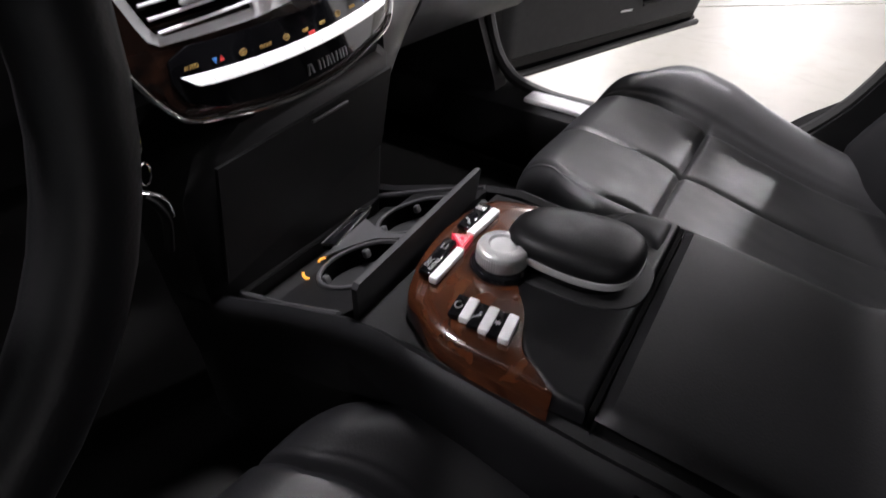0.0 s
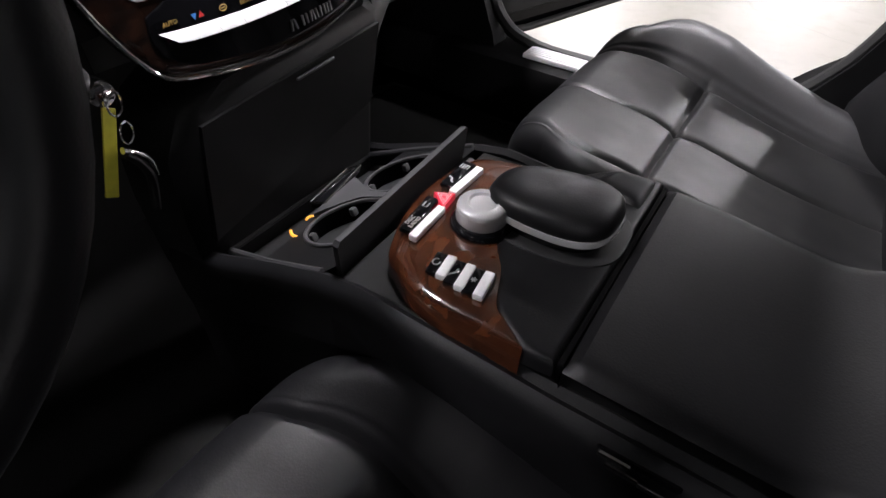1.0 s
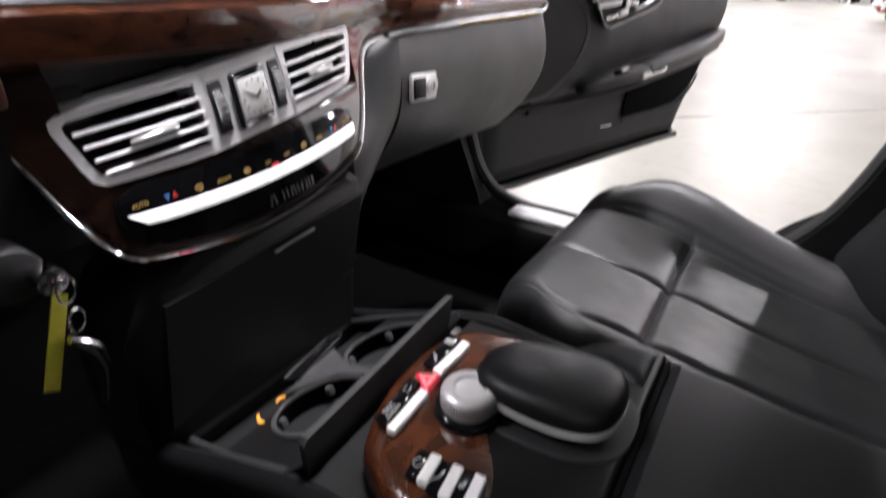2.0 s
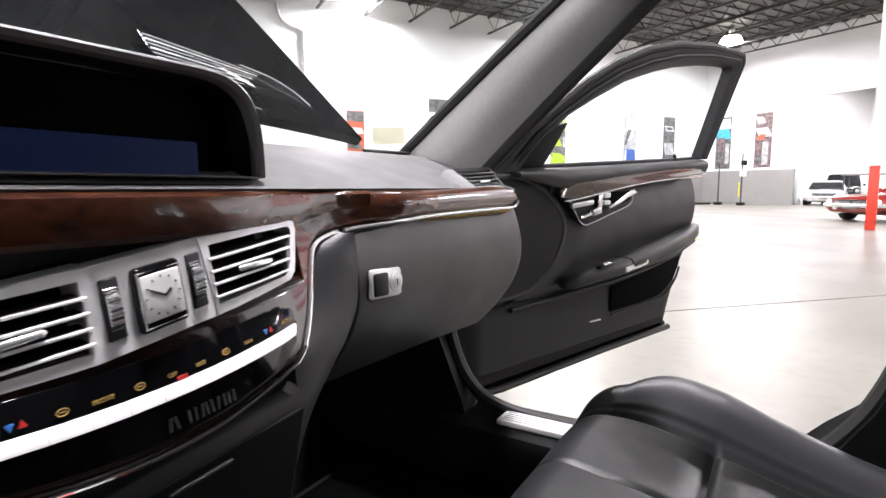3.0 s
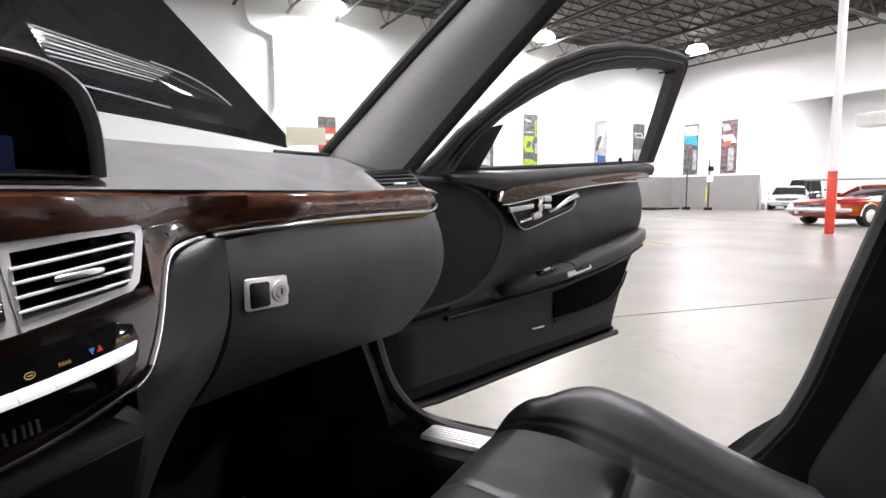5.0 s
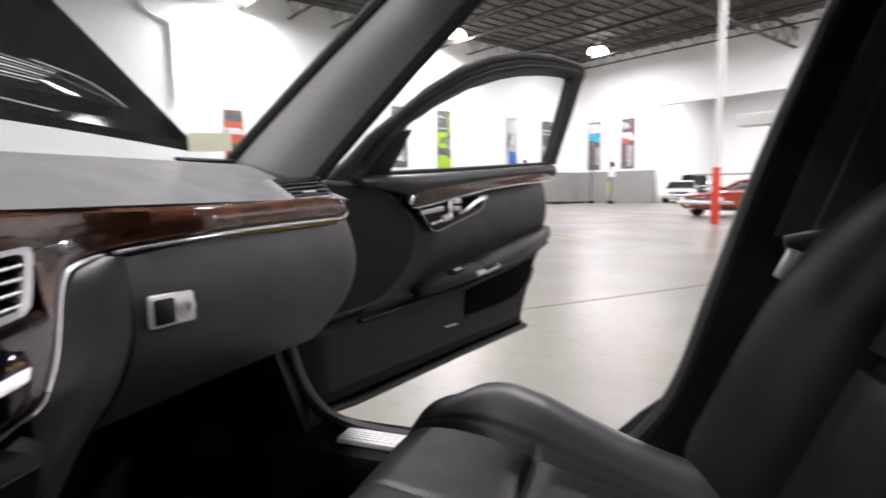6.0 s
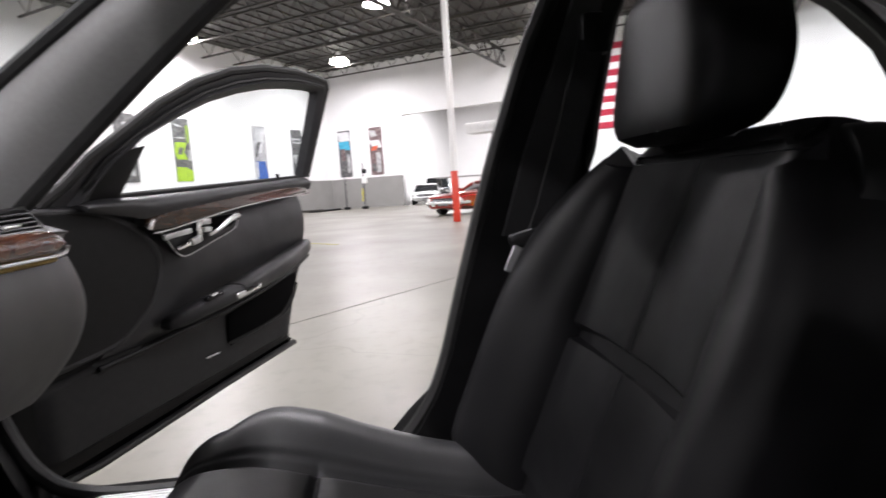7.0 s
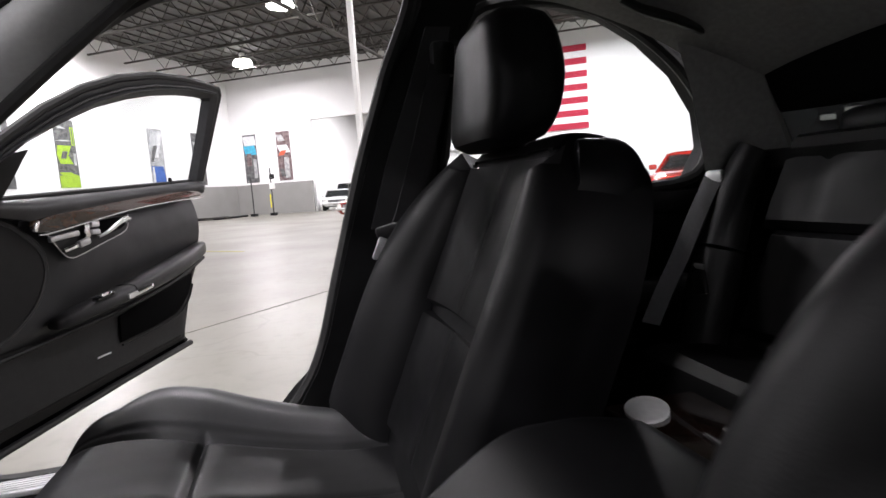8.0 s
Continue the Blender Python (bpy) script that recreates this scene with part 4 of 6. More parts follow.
def front_seat(label, cx, ahead=0.0, lift=0.0, wing=.082, slide=0.0):
    """A leather front seat. x is measured from its middle, y and z as in the car."""
    st = thing("front_seat", label, "seat", "front seats")
    # Shade put into colour: the driver's cushion takes the darker copy of one leather.
    part("cushion", seat_cushion(ahead, lift, slide, 1.0 if cx > 0 else .55), LEATHER_LIT if cx > 0 else LEATHER, st, "creased black leather cushion with stitched seams")
    part("seat_base", box(0, -.06, .36, .46, .54, .16, .04, 3), PLASTIC, st)
    for s in (-1, 1):
        part("seat_rail", box(s * .19, -.06, .277, .05, .66, .03, .006), STEEL, st)
        part("side_shield", box(s * .262, -.14, .41, .02, .42, .10, .01), PLASTIC_GREY, st)
    # backrest: leaning plane, t runs up it
    by = lambda z: -.331 - .42 * (z - .60) - .10 * max(0.0, z - .85) ** 2
    bh = lambda z: .192 - .012 * max(0.0, (z - .75) / .25)

    def back(z0, z1):
        def fn(u, v):
            z = z0 + (z1 - z0) * v
            x = (2 * u - 1) * bh(z)
            return (-x - .012, by(z) - .016 * (1 - (2 * u - 1) ** 2), z)
        return fn

    part("lower_back_panel", pad(back(.50, .716), .020, (.05, .07), .05, 80, 22, [("u", .5, 0, 1, .0028)], .0012, 5), LEATHER, st)
    part("upper_back_panel", pad(back(.720, .965), .020, (.05, .06), .05, 80, 22, [("u", .5, 0, 1, .0028)], .0012, 6), LEATHER, st)
    for s in (-1, 1):
        def side(u, v, s=s):
            z = .48 + .49 * v
            y = by(z)
            xi, xo = bh(z) - .003 - .012 * s, .252 - .085 * max(0.0, (v - .58) / .42) ** 2.6
            push = ((wing if s > 0 else .022) * (1 - max(0.0, (v - .35) / .65) ** 3) + .008) * (1 if v > .12 else .7 + 2.5 * v)
            if u < .6:
                a = u / .6
                x = xi + (xo - xi) * (.5 - .5 * math.cos(a * math.pi))
                yy = y + push * math.sin(a * math.pi * .60)
            else:
                a = (u - .6) / .4
                x = xo + .004 * math.sin(a * math.pi)
                yy = y + push * math.sin(math.pi * .60) - a * (.10 + push)
            return (s * x, yy, z - (.055 * a * max(0.0, (v - .72) / .28) ** 2 if u >= .6 else 0))
        bm = sheet((lambda u, v, f=side: f(u, v)) if s > 0 else (lambda u, v, f=side: f(1 - u, v)), 26, 26, .03)
        part("backrest_bolster", bm, LEATHER, st)

    def shell_ring(z, w, k):
        y = by(min(z, .93))
        pts = [(-w, y, z), (-w - .003, y - .06, z), (-w + .012, y - .095, z), (-w + .045, y - .115, z), (0, y - .125, z), (w - .045, y - .115, z), (w - .012, y - .095, z), (w + .003, y - .06, z), (w, y, z)]
        return [(px, y - .06 + (py - y + .06) * k, pz) for px, py, pz in pts]
    rings = [shell_ring(.44 + .475 * i / 8, .247, 1.0) for i in range(9)]
    for i in range(1, 8):
        a = i * math.pi / 2 / 7.4
        rings.append(shell_ring(.915 + .066 * math.sin(a), .185 + .062 * math.cos(a), .45 + .55 * math.cos(a)))
    part("backrest_shell", loft(rings), LEATHER, st)
    part("top_roll", pad(lambda u, v: (-(2 * u - 1) * .158, by(.965) + .004 - .10 * v, .957 + .024 * math.sin(math.pi * (.25 + .6 * v))), .012, (.08, .2), .03, 22, 10), LEATHER, st)
    # headrest: wide cushion leaning forward, on two posts
    def hring(t):
        z = .985 + .196 * t
        w = .125 * (.86 + .14 * math.sin(math.pi * min(1, t * 1.15 + .12))) * (1 - .12 * max(0, t - .8) / .2)
        d = .062 * (.86 + .14 * math.sin(math.pi * t))
        yc = -.469 - .012 * math.sin(math.pi * t) - .02 * t
        k = max(.04, math.sin(math.acos(min(1, abs(2 * t - 1) ** 3.2))))
        w, d = w * (.72 + .28 * k), d * (.45 + .55 * k)
        out = []
        for i in range(28):
            a = 2 * math.pi * i / 28
            c, s_ = math.cos(a), math.sin(a)
            out.append((.020 + w * abs(c) ** .42 * (1 if c >= 0 else -1), yc + d * abs(s_) ** .55 * (1 if s_ >= 0 else -1), z))
        return out
    part("headrest", loft([hring(i / 16) for i in range(17)]), LEATHER, st)
    for s in (-1, 1):
        part("headrest_post", tube([(s * .06, -.505, .95), (s * .06, -.485, 1.01)], .007, 8), CHROME, st)
    st.location = (cx, 0, 0)
    return st


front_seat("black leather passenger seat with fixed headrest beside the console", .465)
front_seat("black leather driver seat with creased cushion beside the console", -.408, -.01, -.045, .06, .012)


def rear_seat(label, cx, w):
    st = thing("bench_seat", label, "seat", "rear seats")
    cz = lambda y: .582 - .06 * max(0, (-y - .80)) / .35

    def cush(u, v):
        y = -1.16 + .36 * v
        return ((2 * u - 1) * w, y, cz(y) - .012 * (1 - (2 * u - 1) ** 2))
    part("cushion", pad(cush, .025, (.06, .08), .06, 24, 16, [("v", .35, 0, 1, .006), ("u", .3, 0, .6, .004), ("u", .7, 0, .6, .004)], .003, 8), LEATHER_REAR, st)
    part("cushion_front", pad(lambda u, v: ((2 * u - 1) * w, -.802 + .02 * math.sin(v * 3), .577 - .26 * v), .012, .07, .03, 18, 8), LEATHER_REAR, st)
    by = lambda z: -1.025 - .30 * (z - .55)

    def back(z0, z1):
        return lambda u, v: (-(2 * u - 1) * (w - .03 * v), by(z0 + (z1 - z0) * v), z0 + (z1 - z0) * v)
    part("lower_back", pad(back(.545, .585), .025, (.05, .3), .05, 22, 10), LEATHER_REAR, st)
    part("middle_back", pad(back(.588, .80), .022, (.06, .08), .05, 24, 16, [("u", .28, 0, 1, .008), ("u", .72, 0, 1, .008)], .002, 9), LEATHER_REAR, st)
    part("upper_back", pad(back(.803, .99), .022, (.06, .08), .05, 24, 14, [("u", .28, 0, 1, .006), ("u", .72, 0, 1, .006)], .002, 10), LEATHER_REAR, st)
    part("headrest", box(0, -1.22, 1.0, .22, .10, .06, .025, 3), LEATHER_REAR, st)
    st.location = (cx, 0, 0)
    return st


rear_seat("black leather outer rear seat with stitched backrest", .40, .205)
rear_seat("narrow black leather middle rear seat", .06, .13)
rear_seat("black leather rear seat behind the driver", -.30, .225)
sb = thing("rear_side_bolster", "black padded side bolster between rear seat and door", "bolster")
part("lower_pad", tube(smooth_line([(.665, -.985, .54), (.665, -1.005, .62), (.665, -1.03, .70), (.664, -1.045, .755)], 6), lambda t: .055 - .007 * t, 14), LEATHER_REAR, sb)
part("upper_pad", tube(smooth_line([(.664, -1.048, .762), (.662, -1.075, .85), (.655, -1.10, .92), (.64, -1.12, .97)], 6), lambda t: .048 - .014 * t, 14), LEATHER_REAR, sb)


# ---- belts ----
def ribbon(points, width, side, thick=.0025):
    pts = smooth_line(points, 6)
    sv = Vector(side).normalized() * width / 2
    bm = bmesh.new()
    rings = []
    for i, p in enumerate(pts):
        t = (pts[min(i + 1, len(pts) - 1)] - pts[max(0, i - 1)]).normalized()
        n = t.cross(sv).normalized() * thick
        rings.append([p - sv - n, p + sv - n, p + sv + n, p - sv + n])
    return loft(rings, bm=bm)


fb = thing("seat_belt", "grey seat belt with a bright tongue hanging from the centre pillar", "seat belt", "seat belts")
part("webbing", ribbon([(.736, -.46, 1.17), (.734, -.425, 1.05), (.730, -.375, .90), (.728, -.335, .80), (.74, -.29, .66), (.75, -.25, .50)], .046, (0, 1, .25)), BELT, fb)
part("upper_anchor", box(.745, -.468, 1.185, .03, .05, .07, .012), PLASTIC, fb)
tg = part("tongue", box(.722, -.312, .822, .008, .024, .046, .004, rot=(24, 0, 0)), KNOB_SILVER, fb, "chrome belt tongue")
part("tongue_grip", box(.729, -.335, .858, .016, .062, .024, .007, rot=(-12, 0, 0)), PLASTIC_GREY, tg)
part("stop_button", disc(.733, -.30, .70, .006, .008, 10, rot=(0, 90, 0)), PLASTIC, fb)
bk = thing("belt_anchor", "chrome belt anchor with black lever beside the passenger seat", "anchor")
part("bracket", box(.735, -.135, .492, .024, .085, .012, .004, rot=(0, 0, 8)), CHROME, bk)
part("arm", box(.728, -.10, .480, .016, .11, .014, .004), SILVER, bk)
part("cover", box(.742, -.18, .485, .03, .05, .04, .01), PLASTIC, bk)
rb = thing("seat_belt", "grey rear seat belt lying on the outer rear seat", "seat belt", "seat belts")
part("webbing", ribbon([(.69, -1.055, .915), (.688, -1.01, .84), (.684, -.96, .75), (.68, -.91, .67), (.675, -.875, .61)], .046, (1, .3, 0)), BELT, rb)
part("guide", box(.69, -1.058, .915, .05, .02, .03, .008), SILVER, rb, "silver belt guide")
part("tongue", box(.62, -.955, .70, .035, .012, .05, .005, rot=(0, 12, 0)), PLASTIC_GREY, rb)
part("tongue_blade", box(.618, -.952, .735, .030, .004, .012, .001), CHROME, rb)
for x, red in ((.20, True), (-.05, True)):
    b = thing("belt_buckle", "black belt buckle with a red button between the rear seats", "buckle", "belt buckles")
    part("housing", box(x, -1.01, .585, .035, .055, .05, .01, rot=(-30, 0, 0)), PLASTIC, b)
    part("button", box(x, -.992, .607, .026, .014, .018, .003, rot=(-30, 0, 0)), BUCKLE_RED, b)

rc = thing("rear_console", "dark wood-topped rear console with a pale oval lid", "console")
part("body", box(.27, -.70, .42, .34, .16, .26, .02), PLASTIC, rc)
part("wood_top", box(.27, -.70, .553, .34, .17, .014, .006), WOOD_DARK, rc)
part("oval_lid", disc(0, 0, 0, .040, .006, 32, bevel=.0015), SILVER, rc, "pale silver oval lid").matrix_basis = Matrix.Translation((.394, -.666, .563)) @ Matrix.Rotation(radians(-38), 4, "Z") @ Matrix.Diagonal((1.25, .85, 1, 1))
for x, y in ((.272, -.686), (.276, -.722)):
    part("chrome_catch", box(x, y, .563, .035, .008, .006, .002), CHROME, rc)


# ---- centre console ----
con = thing("centre_console", "black leather centre console with burl wood panel and armrest", "console")


def zt(y):
    """Height of the tray in front of the wooden panel."""
    return .694 - .42 * (y - .20)


# flanks and core
part("core", loft([[(-.148, y, .3455), (-.152, y, h - .03), (-.132, y, h - .012), (.128, y, h - .012), (.140, y, h - .03), (.136, y, .3455)] for y, h in ((-.44, .70), (-.05, .70), (.06, .70), (.195, .690))]), PLASTIC, con)
part("front_core", loft([[(-w, y, .3455), (-w - .006, y, h - .05), (w + .006, y, h - .05), (w, y, .3455)] for y, h, w in ((.19, .672, .140), (.30, .63, .142), (.45, .59, .145))]), PLASTIC, con)
for s in (-1, 1):
    # padded flanks running from the rear past the cup holders
    part("side_bolster", loft([[(s * (w - .012), y, z - .10), (s * (w - .013), y, z - .004), (s * (w - .006), y, z + .001), (s * (w + .002), y, z - .003), (s * (w + .006), y, z - .011), (s * (w + .007), y, z - .03), (s * (w + .004), y, z - .075), (s * (w - .006), y, z - .14)]
                               for y, z, w in ((-.44, .682, .148), (-.22, .684, .150), (-.02, .686, .152 - .012 * (s > 0)), (.09, .688, .150 - .014 * (s > 0)), (.17, .686, .146), (.21, .678, .145), (.28, .654, .146), (.36, .622, .148), (.45, .596, .150))]), LEATHER, con)
# leather deck behind the wood
deck = [(-.1365, -.012), (-.1385, .013), (-.118, .045), (-.085, .065), (-.05, .087), (0, .097), (.05, .097), (.085, .078), (.1187, .0545), (.133, .040), (.1405, .018), (.1400, -.012)]
part("leather_deck", slab([(x, y, .698) for x, y in deck], (0, 0, .017), .007, 4), LEATHER_LID, con)
part("deck_shoulder", pad(quad((.074, -.006, .713), (.136, -.006, .713), (.130, .036, .713), (.094, .056, .713)), .008, .3, .01, 12, 12), LEATHER_LID, con)
# burl panel: a broad horseshoe
out = smooth_line([(-.1393, .013), (-.1376, .048), (-.1375, .072), (-.1362, .0977), (-.1302, .1227), (-.1182, .1449), (-.1076, .1599), (-.0886, .1714), (-.0525, .1839), (-.015, .190), (.0128, .1897), (.040, .187), (.0610, .1805), (.0735, .1690), (.0815, .1461), (.0845, .120), (.088, .095), (.092, .075)], 5)
inn = smooth_line([(-.1370, .0145), (-.122, .036), (-.113, .0488), (-.095, .057), (-.080, .063), (-.068, .070), (-.055, .080), (-.042, .088), (-.028, .093), (-.012, .095), (.006, .096), (.022, .096), (.036, .096), (.048, .095), (.058, .092), (.068, .087), (.077, .080), (.085, .072)], 5)
n_ = len(out)
rings = []
for i in range(n_):
    o, q = Vector(out[i]), Vector(inn[i])
    lead = [(.0, .684), (.0, .700), (.03, .7065), (.09, .7110), (.20, .7140), (.5, .7160)]
    rings.append([(*(o.lerp(q, k))[:2], z) for k, z in lead] + [(q.x, q.y, .7150), (q.x, q.y, .690)])
wood = part("wood_panel", loft(rings), WOOD_RED, con, "lacquered reddish burl walnut panel", sharp=60)


def soft_button(x, y, z, sx, sy, sz, mat, parent, turn=0.0, name="button"):
    return part(name, box(x, y, z, sx, sy, sz, min(sx, sy) * .16, 2, rot=(0, 0, turn)), mat, parent)


# front row: two silver bars with dark keys, red hazard key between them
soft_button(-.0646, .1477, .7195, .0515, .0082, .007, SILVER_PALE, con, 2.5, "silver_bar")
soft_button(.0122, .1528, .7195, .0525, .0088, .007, SILVER_PALE, con, -1, "silver_bar")
blk = soft_button(-.0575, .1612, .7180, .056, .0135, .006, GLOSS, con, 6, "key_strip")
lettering("DISC", pose(-.0715, .1618, .7212, 0, 0, 2), .0062, GREY_MARK, blk)
lettering("RADIO", pose(-.0720, .1565, .7212, 0, 0, 2), .0056, GREY_MARK, blk)
part("icon", tube([(-.041, .1655, .7212), (-.048, .1648, .7212), (-.0475, .1605, .7212), (-.0405, .1612, .7212)], .0007, 5), GREY_MARK, blk)
blk = soft_button(.0180, .1662, .7180, .050, .0145, .006, GLOSS, con, 1, "key_strip")
part("icon", tube([(.0075, .1700, .7212), (.0060, .1660, .7212), (.0020, .1650, .7212), (.0005, .1620, .7212)], .0011, 5), GREY_MARK, blk)
for r in range(4):
    part("icon", box(.0315, .1625 + r * .0028, .7212, .0075, .0013, .0008), GREY_MARK, blk, smooth=False)
haz = part("hazard_key", slab([(-.0238, .1682, .714), (-.0142, .1494, .714), (-.0418, .1464, .714)], (0, 0, .0085), .002), RED, con, "red hazard key with a white triangle")
for k, r in ((.62, .0006), (.34, .0005)):
    part("triangle", tube([(-.0266 + (x + .0266) * k, .1547 + (y - .1547) * k, .7228) for x, y in ((-.0238, .1682), (-.0142, .1494), (-.0418, .1464))], r, 5, closed=True), WHITE_MARK, haz)
# three keys beside the driver
for i, (x, y, ln) in enumerate(((-.1033, .1023, .0262), (-.1042, .0837, .0288), (-.1034, .0663, .0300))):
    soft_button(x, y, .7195, ln, .0088, .007, SILVER_PALE, con, 8, "silver_bar")
    y += .0098
    blk = soft_button(x, y, .7180, ln, .0102, .006, GLOSS, con, 8, "key")
    if i == 2:
        for a in range(3):
            part("icon", box(x, y, .7212, .0055, .0010, .0006, rot=(0, 0, 60 * a)), GREY_MARK, blk, smooth=False)
    elif i == 1:
        part("icon", tube([(x - .005, y + .002, .7212), (x - .001, y - .001, .7212), (x + .004, y - .001, .7212)], .0008, 5), GREY_MARK, blk)
        part("icon", disc(x - .006, y + .003, .7212, .0014, .0006, 8), GREY_MARK, blk)
    else:
        part("icon", tube([(x + .004 * math.cos(a), y + .0032 * math.sin(a), .7212) for a in [k * .5 for k in range(11)]], .0006, 5), GREY_MARK, blk)
# round controller
KX, KY = -.0315, .1105
base = part("controller_base", disc(KX, KY, .717, .0310, .010, 40, r2=.0270, bevel=.002), GLOSS, con)
knob = part("controller_knob", loft([[(KX + r * math.cos(a), KY + r * math.sin(a), z) for a in [2 * math.pi * k / 48 for k in range(48)]] for r, z in ((.0225, .7215), (.0232, .7235), (.0234, .7340), (.0230, .7368), (.0218, .7385), (.0180, .7398), (.0140, .7402), (.0128, .7392), (.0118, .7382), (.0060, .7379))]), KNOB_SILVER, con, "ribbed satin silver controller knob")
for i in range(60):
    a = 2 * math.pi * i / 60
    part("rib", box(KX + .0234 * math.cos(a), KY + .0234 * math.sin(a), .7290, .0009, .0010, .011, rot=(0, 0, math.degrees(a))), KNOB_SILVER, knob, smooth=False)
# palm rest: leather pebble on a chrome rim
def pebble(z, k, lift=0.0):
    ring = []
    for i in range(44):
        a = 2 * math.pi * i / 44
        c, s = math.cos(a), math.sin(a)
        x = .0425 * abs(c) ** .74 * (1 if c >= 0 else -1)
        y = .0600 * abs(s) ** .80 * (1 if s >= 0 else -1)
        x *= 1 - .10 * y / .060
        ring.append((.0105 + (x - .08 * y) * k, .0590 + y * k, z + lift * (-y / .060)))
    return ring


part("palm_rest_recess", loft([pebble(.7135, 1.21), pebble(.7162, 1.20), pebble(.7170, 1.16), pebble(.7164, 1.0)]), GLOSS_BLACK_MATT, con, "black surround of the palm rest")
part("palm_rest_foot", loft([pebble(.710, .84), pebble(.720, .90), pebble(.730, .99)]), GLOSS, con)
part("palm_rest_rim", loft([pebble(.7265, .99), pebble(.7275, 1.022), pebble(.7315, 1.034), pebble(.7340, 1.015)]), CHROME, con, "chrome rim under the palm rest")
part("palm_rest", loft([pebble(.7325, .985), pebble(.7355, 1.0), pebble(.7395, 1.0, .001), pebble(.7450, .965, .002), pebble(.7492, .88, .002), pebble(.7522, .72, .002), pebble(.7540, .46, .002), pebble(.7546, .14, .002)]), LEATHER_LID, con, "black leather palm rest")
# armrest lid, lifting towards the rear
def lid_skin(u, v):
    y = -.0185 - .43 * v
    x0 = -.1355 - .002 * math.sin(math.pi * v) + .045 * max(0.0, (v - .82) / .18) ** 2.2
    x1 = .1385 - .030 * smooth_rise(v / .5) - .040 * max(0.0, (v - .82) / .18) ** 2.2
    e = min(1.0, min(u, 1 - u) / .06, v / .02, (1 - v) / .05)
    return (x0 + (x1 - x0) * u, y, .7195 + .088 * smooth_rise((v - .34) / .42) - .008 * (1 - math.sqrt(max(0.0, 1 - (1 - e) ** 2))) - .004 * (2 * u - 1) ** 2)


def smooth_rise(t):
    t = max(0.0, min(1.0, t))
    return t * t * (3 - 2 * t)


part("armrest_lid", sheet(lambda u, v: lid_skin(1 - u, v), 40, 50, .040), LEATHER_LID, con, "grained black leather armrest lid")
part("lid_shell", loft([[(x0, y, .62), (x0, y, h), (x1, y, h), (x1, y, .62)] for y, h, x0, x1 in ((-.022, .700, -.130, .130), (-.17, .700, -.131, .106), (-.34, .772, -.130, .100), (-.43, .780, -.105, .080))]), PLASTIC, con)
part("split_line", box(.001, -.0152, .702, .268, .005, .020, .001), RECESS_SHADE, con)
latch = part("latch_plate", box(-.1515, -.090, .668, .010, .062, .026, .003), GLOSS, con)
for y, z in ((-.074, .676), (-.082, .666), (-.106, .664)):
    part("latch_button", box(-.1575, y, z, .004, .024, .005, .001), BRIGHT_CHROME, latch)
# cup holder tray
tray = part("tray", loft([[(-.142, y, zt(y) - .075), (-.138, y, zt(y) - .036), (.138, y, zt(y) - .036), (.142, y, zt(y) - .075)] for y in (.200, .28, .372)]), GLOSS_BLACK_MATT, con)
for s in (-1, 1):
    part("tray_lip", tube([(s * .136, .215, zt(.215) - .012), (s * .134, .29, zt(.29) - .012), (s * .124, .375, zt(.375) - .012)], .004, 8), PLASTIC_GREY, con)
part("tray_lip", tube([(-.124, .375, zt(.375) - .012), (.124, .375, zt(.375) - .012)], .005, 8), PLASTIC_GREY, con)
def cup(cx, cy, r):
    z = zt(cy) - .009
    ring = [2 * math.pi * k / 40 for k in range(40)]
    c = part("cup_holder", loft([[(cx + rr * math.cos(a), cy + rr * math.sin(a), z + dz - .42 * rr * math.sin(a)) for a in ring] for rr, dz in ((r + .0045, -.030), (r + .0045, -.001), (r + .0035, .0003), (r + .001, .0003), (r, -.001), (r - .003, -.060), (.002, -.066))], caps=False), CUP_GREY, con, "dark cup holder with thin grey rim")
    # Near-black lining puts the shade of the well into colour.
    part("well_lining", loft([[(cx + rr * math.cos(a), cy + rr * math.sin(a), z + dz - .42 * rr * math.sin(a)) for a in ring] for rr, dz in ((r - .0004, -.004), (r - .0042, -.058), (.002, -.062))], caps=False), RECESS_SHADE, c)
    for k in range(4):
        a = radians(35 + 90 * k)
        part("grip", box(cx + (r - .005) * math.cos(a), cy + (r - .005) * math.sin(a), z - .010 - .42 * r * math.sin(a), .008, .008, .010, .002, rot=(-22, 0, math.degrees(a) * 0)), CUP_GREY, c)


cup(-.0503, .2575, .0455)
cup(.0625, .2655, .0460)
zb = lambda y: zt(y) - .0125


def tray_plate(cx, cy, r, x0, x1, y0, y1):
    """Dark plate with one round hole, flush with the cup's rim."""
    hole, rim = [], []
    for k in range(48):
        c, q = math.cos(2 * math.pi * (k + .5) / 48), math.sin(2 * math.pi * (k + .5) / 48)
        t = min((x1 - cx) / c if c > 0 else (x0 - cx) / c, (y1 - cy) / q if q > 0 else (y0 - cy) / q)
        hole.append((cx + r * c, cy + r * q, zb(cy + r * q)))
        rim.append((cx + t * c, cy + t * q, zb(cy + t * q)))
    low = [(x, y, z - .02) for x, y, z in rim]
    part("tray_plate", loft([hole, rim, low], caps=False), PLASTIC, con)


